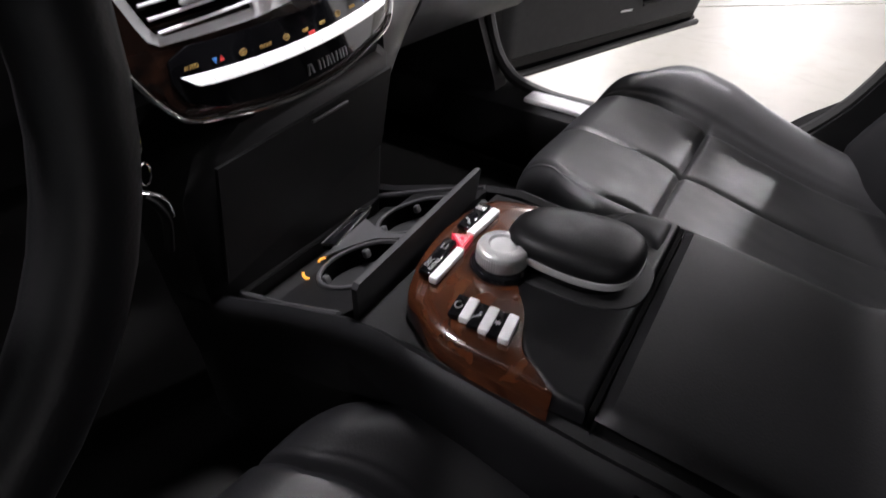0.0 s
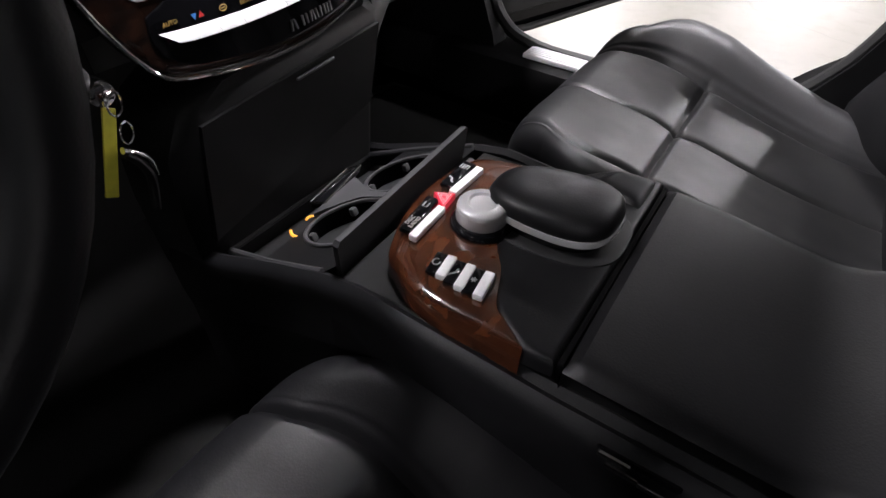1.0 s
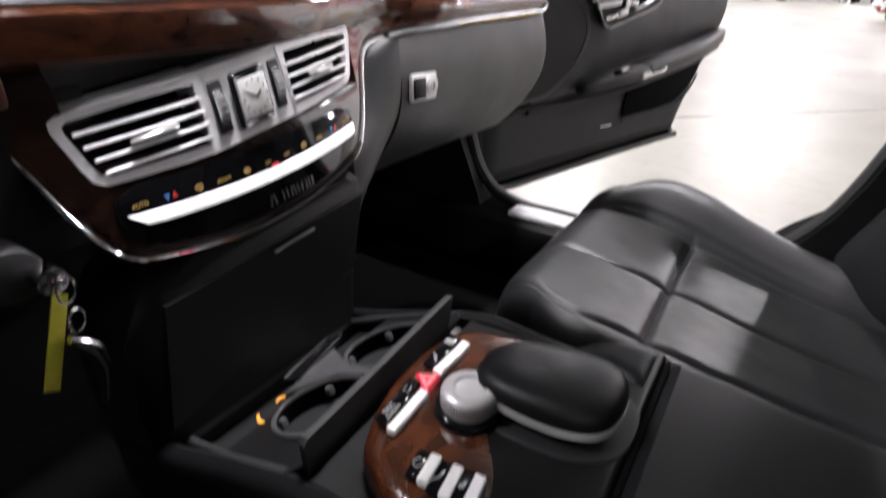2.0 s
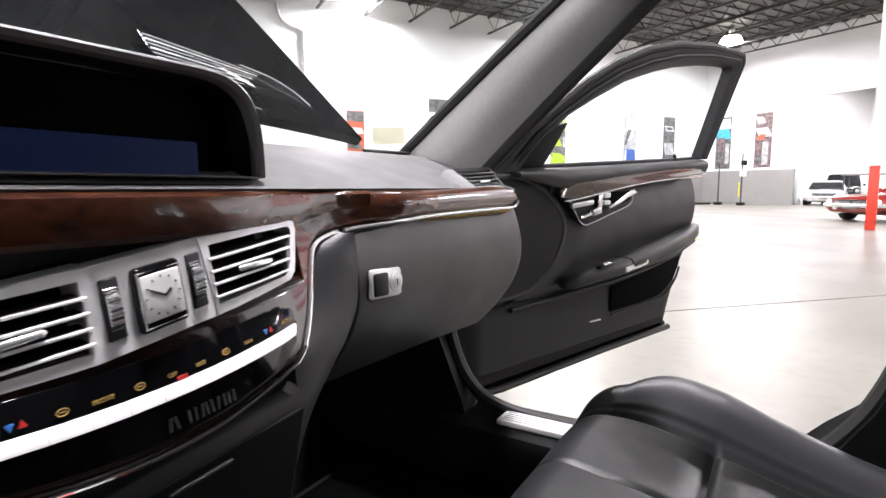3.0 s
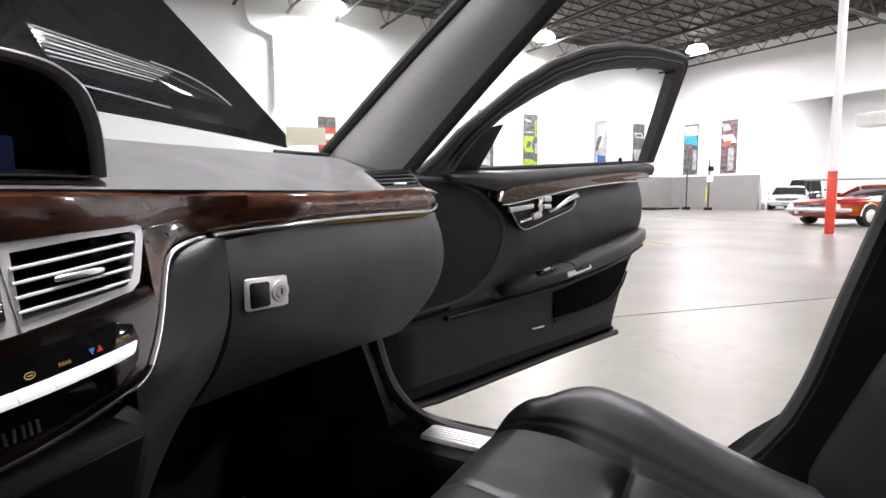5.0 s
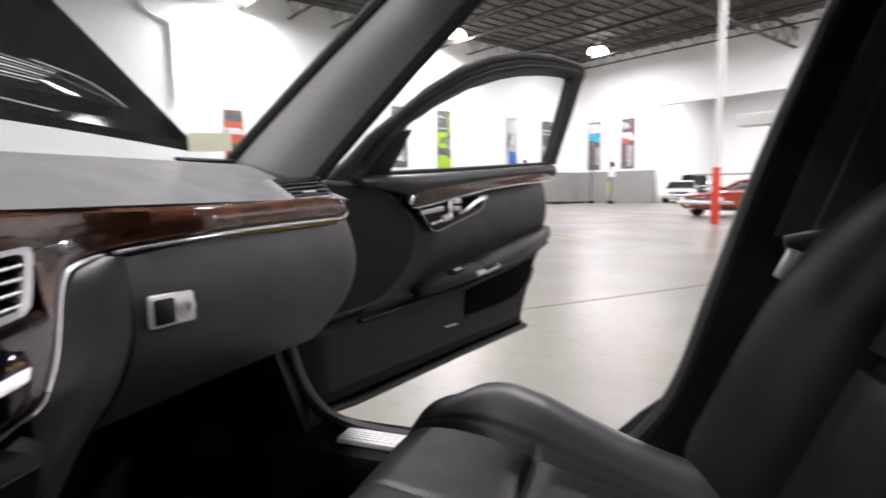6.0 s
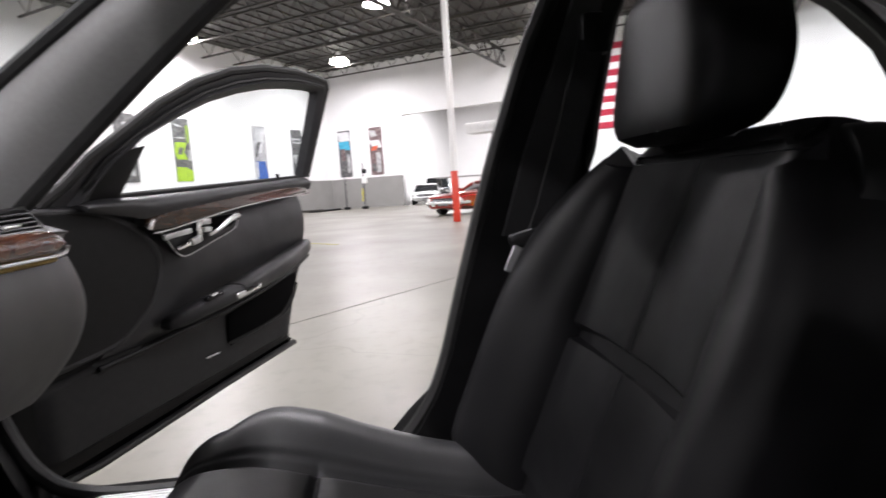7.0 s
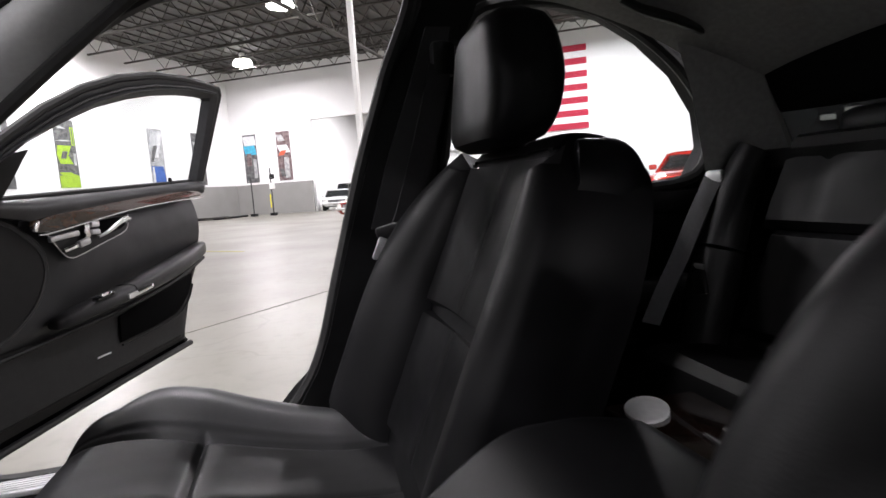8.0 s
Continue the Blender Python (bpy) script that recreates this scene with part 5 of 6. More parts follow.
tray_plate(-.0503, .2575, .0490, -.136, .006, .2085, .3075)
tray_plate(.0625, .2655, .0495, .006, .136, .2085, .3165)
part("tray_bridge", slab([(x, y, zb(y)) for x, y in ((-.010, .215), (.022, .215), (.010, .245), (.012, .280), (.034, .312), (.050, .336), (-.048, .322), (-.020, .302), (.000, .282), (.002, .245))], (0, 0, .004), .001), CUP_GREY, con)
part("ash_frame", tube([(x, y, zt(y) - .0075) for x, y in ((-.0200, .3230), (.0800, .3520), (.0700, .3680), (-.0200, .3480))], .0016, 6, closed=True), BRIGHT_CHROME, con)
part("ash_lid", slab([(x, y, zt(y) - .016) for x, y in ((-.0190, .3240), (.0780, .3520), (.0690, .3670), (-.0190, .3470))], (0, 0, .007), .002), GLOSS, con)
part("lighter_ring", tube([(-.074 + .011 * math.cos(a), .309 + .011 * math.sin(a), zt(.309) - .012) for a in [2.2 + k * .22 for k in range(10)]], .0017, 6), AMBER, con, "amber lighter ring")
part("lighter_ring", tube([(-.054 + .007 * math.cos(a), .310 + .007 * math.sin(a), zt(.31) - .010) for a in [.6 + k * .2 for k in range(9)]], .0014, 6), AMBER, con)
part("tray_flap", slab([(-.122, .204, .655), (.104, .2125, .655), (.1065, .2085, .7165), (.1030, .2078, .7200), (-.1305, .1938, .7200), (-.1345, .1935, .7155)], (0, .007, 0), .0015), PLASTIC_GREY, con, "raised dark flap of the cup holder")
part("flap_hinge", box(-.130, .192, .664, .016, .016, .014, .005), BRIGHT_CHROME, con)
part("flap_hinge", box(.112, .208, .664, .018, .016, .014, .004), PLASTIC_GREY, con)
# rear end of the console with switches
part("rear_end", loft([[(-.125, y, .36), (-.128, y, h), (-.11, y, h + .015), (.09, y, h + .015), (.108, y, h), (.105, y, .36)] for y, h in ((-.43, .74), (-.49, .69), (-.56, .59), (-.60, .52))]), GLOSS, con)
part("rear_vent", box(0, -.575, .60, .18, .02, .05, .006, rot=(38, 0, 0)), PLASTIC, con)
con.matrix_basis = pose(0, 0, -.0855)

# ---- dashboard ----
dash = thing("dashboard", "charcoal dashboard with burl wood band, silver vents and glovebox", "dashboard")


def dash_ring(x):
    e = max(0.0, (abs(x) - .735) / .06)
    e = min(1.0, e)
    k = 1 - .22 * e * e
    b = .025 * (x / .78) ** 2
    prof = [(.448, .914), (.440, .9195), (.455, .927), (.50, .944), (.56, .966), (.62, .985), (.68, .990), (.80, .965), (.80, .70), (.50, .70)]
    return [(x, .45 + (y - .45) * 1.0 - b, .90 + (z - .90) * k) for y, z in prof]


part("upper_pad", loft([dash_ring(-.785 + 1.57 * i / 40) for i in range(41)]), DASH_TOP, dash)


def smooth_step(t):
    t = max(0.0, min(1.0, t))
    return t * t * (3 - 2 * t)


def face_y(x, z):
    """Front of the wooden fascia: leaning and bowed in the centre, one long sweep beside it."""
    a = .393 + .5 * (x - .02) ** 2 + .25 * (z - .80)
    b = .404 - .030 * (max(0.0, x - .25) / .53) ** 2
    w = smooth_step((x - .20) / .20)
    return a * (1 - w) + b * w


edge_right = [(.050, .7270), (.091, .7305), (.1245, .7355), (.149, .7400), (.1658, .7435), (.179, .7510), (.189, .7640), (.199, .7810), (.2085, .8030), (.2175, .8275), (.2265, .8475), (.2395, .8585), (.265, .8655), (.300, .8695), (.3468, .8735), (.4289, .8795), (.5459, .8827), (.6786, .885), (.700, .8862), (.712, .891), (.716, .898)]
edge_left = [(.05 - x, z) for x, z in reversed(edge_right[:11])]
edge_s = smooth_line([(x, 0, z) for x, z in edge_left + edge_right], 3)


def edge_z(x):
    for p, q in zip(edge_s, edge_s[1:]):
        if p.x <= x <= q.x + 1e-9:
            return p.z + (q.z - p.z) * (x - p.x) / max(1e-9, q.x - p.x)
    return edge_s[-1].z


def band_top(x):
    z = .9165 + .006 * smooth_step((x - .40) / .3)
    return z - .016 * max(0.0, (x - .695) / .021) ** 3


def fascia(cols, top, thick=.02):
    """Bowed wooden skin over the columns given, its rims rolled back."""
    rings = []
    for x in cols:
        z0, z1 = edge_z(x), top(x)
        ring = []
        for j in range(13):
            v = j / 12
            z = z0 + (z1 - z0) * v
            d = min(1.0, min(v, 1 - v) * (z1 - z0) / .010)
            bow = .007 * (2 * v - 1) ** 2 * smooth_step((x - .22) / .12)
            ring.append((x, face_y(x, z) + .005 * (1 - math.sqrt(max(0.0, 1 - (1 - d) ** 2))) + bow, z))
        ring += [(x, face_y(x, z1) + thick, z1), (x, face_y(x, z0) + thick, z0)]
        rings.append(ring)
    return loft(rings)


xs = [p.x for p in edge_s]
part("wood_band", fascia([.2035] + [x for x in xs if x > .2035], band_top), WOOD, dash, "lacquered burl wood band flowing into the centre panel")
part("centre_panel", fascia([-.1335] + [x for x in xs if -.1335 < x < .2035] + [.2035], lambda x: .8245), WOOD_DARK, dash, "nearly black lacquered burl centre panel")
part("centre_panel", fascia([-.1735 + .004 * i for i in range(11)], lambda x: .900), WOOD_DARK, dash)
# One chrome edge in paler and darker copies, after how each stretch reflects light.
part("centre_trim", tube([(p.x, face_y(p.x, p.z) - .001, p.z) for p in edge_s if p.x > .28] + [], .0026, 8), CHROME, dash, "chrome edge under the wood band")
part("centre_trim", tube([(p.x, face_y(p.x, p.z) - .001, p.z) for p in edge_s if .18 < p.x <= .285], .0026, 8), CHROME, dash, "chrome edge of the centre panel")
part("centre_trim", tube([(p.x, face_y(p.x, p.z) - .001, p.z) for p in edge_s if p.x <= .19], .0021, 8), BRIGHT_CHROME, dash, "chrome edge of the centre panel")
part("seam_strip", tube([(x, face_y(x, edge_z(x)) + .010, edge_z(x) - .0065) for x in [.44 + .26 * i / 20 for i in range(21)]], lambda t: .0012 + .0028 * min(1.0, t * 1.6), 6), YELLOW_EDGE, dash)
# upper rail of the fascia, merging into the band
rings = []
for i in range(37):
    x = -.60 + .93 * i / 36
    k = 1 - smooth_step((x - .19) / .13)
    y = face_y(max(x, -.20), .905) - .0008
    zt_, zb_ = .9168, .8760 + .0235 * (1 - k)
    rings.append([(x, y + .02, zb_), (x, y - .003 * k, zb_), (x, y - .009 * k, zb_ + .005), (x, y - .010 * k, (zb_ + zt_) / 2), (x, y - .007 * k, zt_ - .004), (x, y + .004, zt_), (x, y + .02, zt_)])
part("upper_rail", loft(rings), WOOD, dash, "lacquered burl wood rail over the vents")
# black panel of the climate keys
lowr = [(x, z + .0105) for x, z in [(p.x, p.z) for p in edge_s] if -.105 < x < .155]
ctl = lowr + [(.170, .764), (.1755, .780), (.172, .797), (.152, .8045), (.10, .802), (.025, .8005), (-.05, .802), (-.102, .8045), (-.122, .797), (-.1255, .780), (-.120, .764)]
part("climate_panel", slab([(x, .4052, z) for x, z in ctl], (0, -.0022, 0), .001), GLOSS, dash, "piano black climate panel")
# silver vent housing with two vents, clock and two wheels
def vent_frame(pts, name, mat, y, d, hole=None):
    ro = [(x, y, z) for x, z in pts]
    ri = [(x, y, z) for x, z in hole]
    ri2 = [(x, y + d, z) for x, z in hole]
    ro2 = [(x, y + d, z) for x, z in pts]
    ym = y + .002
    return part(name, loft([ro2, [(x, y + .004, z) for x, z in pts], [((a[0] * .9 + b[0] * .1), y, (a[2] * .9 + b[2] * .1)) for a, b in zip(ro, ri)], ri, ri2], caps=False), mat, dash)


vr_o = [(.072, .8905), (.146, .891), (.205, .8912), (.2125, .888), (.2130, .880), (.2020, .8484), (.1965, .8365), (.1870, .8300), (.150, .8262), (.0979, .8213), (.080, .8205)]
vr_i = [(.083, .8821), (.146, .8843), (.198, .8842), (.2025, .8815), (.2022, .877), (.1915, .8475), (.1868, .8400), (.1790, .8362), (.150, .8342), (.1000, .8308), (.0830, .8295)]
vr_o = [(.072 + (x - .072) * .92, z - .004) for x, z in vr_o]
vr_i = [(.072 + (x - .072) * .92, z - .004) for x, z in vr_i]
vl_o = [(.055 - x, z) for x, z in reversed(vr_o)]
vl_i = [(.055 - x, z) for x, z in reversed(vr_i)]
vent_frame(vr_o, "vent_frame", SILVER, .4000, .03, vr_i)
vent_frame(vl_o, "vent_frame", SILVER, .4000, .03, vl_i)
# Plates behind the frames; their black stands for the shadow in the gap.
for x0, x1 in ((.160, .222), (-.167, -.105)):
    part("backing", slab([(x0, .424, .806), (x1, .424, .806), (x1, .424, .898), (x0, .424, .898)], (0, .004, 0)), GLOSS_BLACK_MATT, dash, smooth=False)
part("vent_bridge", slab([(x, .4010, z) for x, z in ((-.018, .8864), (.074, .8864), (.084, .8166), (-.028, .8166))], (0, .02, 0)), SILVER, dash)
# Near-black plates give the vents their deep shade.
part("vent_well", box(.137, .432, .853, .130, .006, .072), RECESS_SHADE, dash)
part("vent_well", box(-.082, .432, .853, .130, .006, .072), RECESS_SHADE, dash)
def slat(x0, x1, z, tilt):
    prof = ((.4000, -.0010), (.3992, .0002), (.4000, .0012), (.405, .0018), (.414, .0026), (.414, .0010), (.405, .0000))
    return loft([[(x, y, z + dz + (x - (x0 + x1) / 2) * tilt) for y, dz in prof] for x in (x0, x1)])


for i in range(4):
    z = .8345 + i * .0112
    for x0, x1, tilt in ((.0795, .1755 + .0040 * i, .045), (.055 - .1755 - .0040 * i, .055 - .0795, -.045)):
        blade = part("vent_slat", slat(x0, x1, z, tilt), PLASTIC, dash)
        part("slat_edge", tube([(x0, .3985, z - (x1 - x0) / 2 * tilt), (x1, .3985, z + (x1 - x0) / 2 * tilt)], .0014, 6), SILVER_PALE, blade)
for xm in (.1300, -.0750):
    part("vent_tab", loft([[(xm + dx, .3960 + r * .8 * math.cos(a), .8520 + r * 1.0 * math.sin(a)) for a in [2 * math.pi * k / 12 for k in range(12)]] for dx, r in ((-.0215, .0014), (-.0195, .0026), (0, .0030), (.0195, .0026), (.0215, .0014))]), CHROME, dash)
CX, CZ = .0290, .8505
clk = part("clock_case", box(CX, .4000, CZ, .041, .010, .051, .004), GLOSS, dash)
CLOCK_FACE = material("clock_face", (.80, .80, .78), .3, vary=.12, scale=90)
part("clock_rim", tube([(CX + sx * .0178, .3945, CZ + sz * .0215) for sx, sz in ((-1, -1), (1, -1), (1, 1), (-1, 1))], .0012, 6, closed=True), CHROME, clk)
part("clock_face", box(CX, .3945, CZ + .001, .0335, .002, .036, .001), CLOCK_FACE, clk, "pale square clock face")
part("clock_hand", box(CX - .005, .3931, CZ + .004, .012, .0008, .0014, rot=(0, 30, 0)), PLASTIC, clk, smooth=False)
part("clock_hand", box(CX + .004, .3931, CZ + .002, .008, .0008, .0014, rot=(0, -35, 0)), PLASTIC, clk, smooth=False)
for k in range(12):
    a = 2 * math.pi * k / 12
    part("hour_mark", box(CX + .0140 * math.sin(a), .3931, CZ + .001 + .0148 * math.cos(a), .0009, .0006, .0020, rot=(0, math.degrees(a), 0)), PLASTIC_GREY, clk, smooth=False)
for x in (-.0075, .0645):
    part("vent_slot", box(x, .4008, .8515, .0140, .003, .046, .0012), GLOSS_BLACK_MATT, dash)
    w = part("vent_wheel", disc(x, .4165, .8515, .022, .008, 32, rot=(0, 90, 0)), SILVER, dash, "knurled silver vent wheel")
    for k in range(-8, 9):
        a = radians(k * 8.5)
        part("notch", box(x, .4165 - .0222 * math.cos(a), .8515 + .0222 * math.sin(a), .0085, .0022, .0015, rot=(-math.degrees(a), 0, 0)), CHROME if k % 2 else PLASTIC_GREY, w, smooth=False)
# climate keys: silver bar of eleven keys with small amber signs
kx0, kx1 = -.118, .1725


def key_z(x):
    return .7722 + .30 * (x - .03) ** 2


for i in range(11):
    xa, xb = kx0 + (kx1 - kx0) * i / 11, kx0 + (kx1 - kx0) * (i + 1) / 11
    zz = key_z((xa + xb) / 2)
    hh = .0042
    la, lb = (.011 if i == 0 else 0), (-.011 if i == 10 else 0)
    ring_k = lambda x, za: [(x, .4045, za - hh), (x, .3945, za - hh), (x, .3948, za - hh + .0022), (x, .4005, za + hh - .0006), (x, .4045, za + hh)]
    ra, rb = ring_k(xa + .0003, key_z(xa)), ring_k(xb - .0003, key_z(xb))
    ra = [(x + la * (1 - max(0.0, (z - key_z(xa) + hh) / (2 * hh))), y, z) for x, y, z in ra]
    rb = [(x + lb * (1 - max(0.0, (z - key_z(xb) + hh) / (2 * hh))), y, z) for x, y, z in rb]
    part("climate_key", loft([ra, rb]), SILVER_PALE, dash)
    m = pose((xa + xb) / 2, .4022, zz + .0105, 90, 0, 0)
    if i in (0, 10):
        lettering("AUTO", m, .0050, AMBER_MARK, dash)
    elif i == 5:
        lettering("OFF", m, .0045, AMBER_MARK, dash)
    elif i == 6:
        lettering("REST", m, .0042, AMBER_MARK, dash)
    elif i == 3:
        lettering("FRONT", m, .0046, AMBER_MARK, dash)
    elif i == 8:
        lettering("REAR", m, .0042, AMBER_MARK, dash)
    elif i in (1, 9):
        for mt, dx, up in ((BLUE_MARK, -.0034, -1), (RED_MARK, .0036, 1)):
            xc = (xa + xb) / 2 + dx
            part("arrow", slab([(xc - .0026, .4026, zz + .0112 - up * .0022), (xc + .0026, .4026, zz + .0112 - up * .0022), (xc, .4026, zz + .0112 + up * .003)], (0, -.0006, 0)), mt, dash, smooth=False)
    else:
        part("icon", tube([((xa + xb) / 2 + .0038 * math.cos(a), .4022, zz + .0112 + .0024 * math.sin(a)) for a in [k * .52 for k in range(12)]], .0005, 5, closed=True), AMBER_MARK, dash)
        part("icon", box((xa + xb) / 2, .4022, zz + .0112, .004, .0006, .0009), AMBER_MARK, dash, smooth=False)
part("warning_lamp", box(.035, .4020, .7785, .009, .001, .003), RED_MARK, dash, smooth=False)
# raised silver badge shapes, left as plain bars
BADGE = material("badge_grey", (.16, .16, .165), .3, .6)
for i, (dx, w, lean) in enumerate(((0, .011, .004), (.016, .009, 0), (.027, .008, .002), (.037, .008, -.002), (.046, .003, 0), (.053, .008, 0))):
    x = .020 + dx * 1.05
    for sgn in ((-1, 1) if w > .004 else (0,)):
        part("badge_bar", slab([(x + sgn * w * .33 - .001, .4028, .7420), (x + sgn * w * .33 + .0012, .4028, .7420), (x + sgn * w * .33 + .0012 + lean * sgn * -.5, .4028, .7515), (x + sgn * w * .33 - .001 + lean * sgn * -.5, .4028, .7515)], (0, -.002, 0)), BADGE, dash, smooth=False)
# the whole centre face leans back towards its top
for ob in dash.children_recursive:
    if ob.name.split(".")[0] in ("climate_panel", "backing", "vent_frame", "vent_bridge", "vent_well", "vent_slat", "slat_edge", "vent_slot", "vent_tab", "clock_case", "clock_face", "clock_hand", "hour_mark", "vent_wheel", "notch",
                                 "climate_key", "lettering", "icon", "arrow", "warning_lamp", "badge_bar", "clock_rim"):
        ob.data.transform(ob.matrix_basis)
        ob.matrix_basis = Matrix.Identity(4)
        bm = bmesh.new()
        bm.from_mesh(ob.data)
        for k in range(20):
            bmesh.ops.bisect_plane(bm, geom=bm.verts[:] + bm.edges[:] + bm.faces[:], plane_co=(-.17 + .023 * k, 0, 0), plane_no=(1, 0, 0))
        for v in bm.verts:
            v.co.y += face_y(v.co.x, v.co.z) - .405
        bm.to_mesh(ob.data)
        bm.free()
        ob.data.set_sharp_from_angle(angle=radians(38))
# lower stack with storage doors
def low_face(z):
    return .384 - .06 * max(0, .735 - z)


part("console_tower", loft([[(-w0, low_face(z) + .10, z), (-w0, low_face(z) + .012, z), (-w0 + .02, low_face(z), z), (w1 - .02, low_face(z), z), (w1, low_face(z) + .012, z), (w1, low_face(z) + .10, z)] for z, w0, w1 in ((.50, .150, .135), (.60, .155, .150), (.672, .150, .172), (.712, .125, .176), (.726, .095, .158))]), PLASTIC, dash)
part("storage_door", slab([(-.138, low_face(.575) - .006, .575), (.130, low_face(.610) - .006, .610), (.160, low_face(.70) - .006, .700), (-.115, low_face(.706) - .006, .698)], (0, .008, 0), .004), PLASTIC, dash, "dark grey roll-front storage door")
part("door_pull", box(.040, low_face(.690) - .009, .6925, .06, .004, .003, .001), CUP_GREY, dash)
# the centre stack sinks gently towards the driver
for ob in dash.children_recursive:
    if ob.name.split(".")[0] in ("climate_panel", "backing", "vent_frame", "vent_bridge", "vent_well", "vent_slat", "slat_edge", "vent_slot", "vent_tab", "clock_case", "clock_face", "clock_hand", "clock_rim", "hour_mark", "vent_wheel", "notch", "climate_key",
                                 "lettering", "icon", "arrow", "warning_lamp", "badge_bar", "centre_panel", "centre_trim", "console_tower", "storage_door", "door_pull"):
        for v in ob.data.vertices:
            v.co.z += .075 * max(-.36, min(0.0, v.co.x - .20))
            if ob.name.startswith(("vent_", "slat_", "clock", "hour", "notch", "backing")):
                v.co.z += .09 * min(0.0, v.co.x - .07)
# passenger side: upright cheek and glovebox
def glove(u, v, x0, x1):
    x = x0 + (x1 - x0) * u
    ztop = edge_z(min(x, .70)) - .0065
    z = ztop - (ztop - .655) * v
    b = .030 * (max(0, x - .25) / .53) ** 2
    y = .418 - b + .002 - .022 * math.sin(math.pi * min(1, v * .9)) + .075 * v ** 2.2
    e = max(0, (x - .715) / .10)
    lo = .012 * math.sin((x - .28) * 5)
    return (x + .02 * math.sin(math.pi * v) * (1 if x > .6 else 0) * (x - .6) / .18, y + .10 * e ** 2.2, z + lo * v * 0 + .02 * v * e)


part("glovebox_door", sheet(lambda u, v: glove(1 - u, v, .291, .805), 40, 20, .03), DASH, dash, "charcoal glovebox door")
def cheek_left(z):
    pts = ((.55, .128), (.62, .146), (.70, .168), (.738, .1665), (.7435, .1658), (.751, .179), (.764, .189), (.781, .199), (.803, .2085), (.8275, .2175), (.8475, .2265), (.8585, .2395), (.8655, .265), (.867, .275))
    for (z0, x0), (z1, x1) in zip(pts, pts[1:]):
        if z <= z1:
            return x0 + (x1 - x0) * max(0.0, (z - z0) / (z1 - z0))
    return pts[-1][1]


def cheek_skin(u, v):
    z = .8662 - .3162 * v
    xl, xr = cheek_left(z), .2875 - .03 * max(0.0, (.70 - z) / .15)
    q = max(0.0, .861 - z) / .205
    front = face_y(xl, z) + .004 if z > .7435 else low_face(z) + .010
    rear = .412 + .075 * q ** 2.2 - .012 * math.sin(math.pi * min(1, q))
    w = u ** 1.2
    return (xl + (xr - xl) * u, front * (1 - w) + rear * w - .006 * math.sin(math.pi * u), z)


part("glovebox_cheek", sheet(lambda u, v: cheek_skin(1 - u, v), 14, 26, .02), DASH, dash)
part("glovebox_gap", tube([(.2892, glove(0, t / 12, .2892, .7)[1] + .004, .860 - .205 * t / 12) for t in range(13)], .003, 6), RUBBER, dash)
part("glovebox_back", box(.50, .60, .775, .54, .18, .16, .03), PLASTIC, dash)
# Pale silver paint stands for the bright reflections of the chrome.
lk = part("glovebox_latch", box(.3415, .4075, .7965, .067, .009, .039, .005, rot=(-4, 2, 0)), SILVER_PALE, dash, "chrome glovebox latch with key lock")
part("latch_paddle", box(.3270, .4035, .7965, .0300, .006, .0300, .003, rot=(-4, 2, 0)), PLASTIC, lk)
part("lock_ring", disc(.3590, .4030, .7960, .0138, .004, 28, rot=(90, 0, 0), bevel=.001), SILVER_PALE, lk)
part("lock_core", disc(.3590, .4010, .7960, .0080, .002, 20, rot=(90, 0, 0)), KNOB_SILVER, lk)
part("key_slot", box(.3590, .3998, .7960, .0017, .001, .008), PLASTIC, lk)
# corner vent on the dashboard end
q0, q1, q2, q3 = Vector((.618, .460, .951)), Vector((.752, .4566, .9600)), Vector((.728, .419, .926)), Vector((.606, .413, .922))
down = Vector((0, .012, -.022))
cv = part("corner_vent", loft([[p + d for p, d in zip((q0, q1, q2, q3), ds)] for ds in (
    [Vector((-.022, .022, -.014)), Vector((.026, .020, -.016)), Vector((.020, .0, -.016)), Vector((-.026, .0, -.016))],
    [Vector((-.012, .012, .001)), Vector((.012, .010, .0)), Vector((.010, -.004, -.004)), Vector((-.014, -.004, -.004))],
    [Vector((-.003, .003, .002)), Vector((.003, .003, .002)), Vector((.003, -.002, .001)), Vector((-.003, -.002, .001))],
    [down * .4] * 4)], caps=False), DASH_TOP, dash, "grey frame of the corner vent")
part("vent_well", slab([q0 + down * .35, q1 + down * .35, q2 + down * .35, q3 + down * .35], down * .3), GLOSS_BLACK_MATT, cv)
for i in range(5):
    t = (i + .35) / 5
    a, b = q0.lerp(q3, t) + down * .05, q1.lerp(q2, t) + down * .05
    part("vent_slat", loft([[p, p + Vector((0, .0012, .0022)), p + Vector((0, .013, .0020)), p + Vector((0, .013, .0005))] for p in (a, b)]), PLASTIC_GREY, cv)
a, b = q0.lerp(q3, .80), q1.lerp(q2, .80)
part("vent_tab", tube([a.lerp(b, .30) + Vector((0, -.002, .002)), a.lerp(b, .60) + Vector((0, -.002, .002))], .0020, 8), KNOB_SILVER, cv)
# display under its hood
hood_r = [(.182, .930), (.182, .942), (.180, .973), (.174, .996), (.164, 1.013), (.143, 1.026), (.115, 1.0305), (.075, 1.031)]
hood_o = [(p[0], p[1]) for p in smooth_line([(.06 - x, z) for x, z in hood_r] + list(reversed(hood_r)), 4)]
rings = []
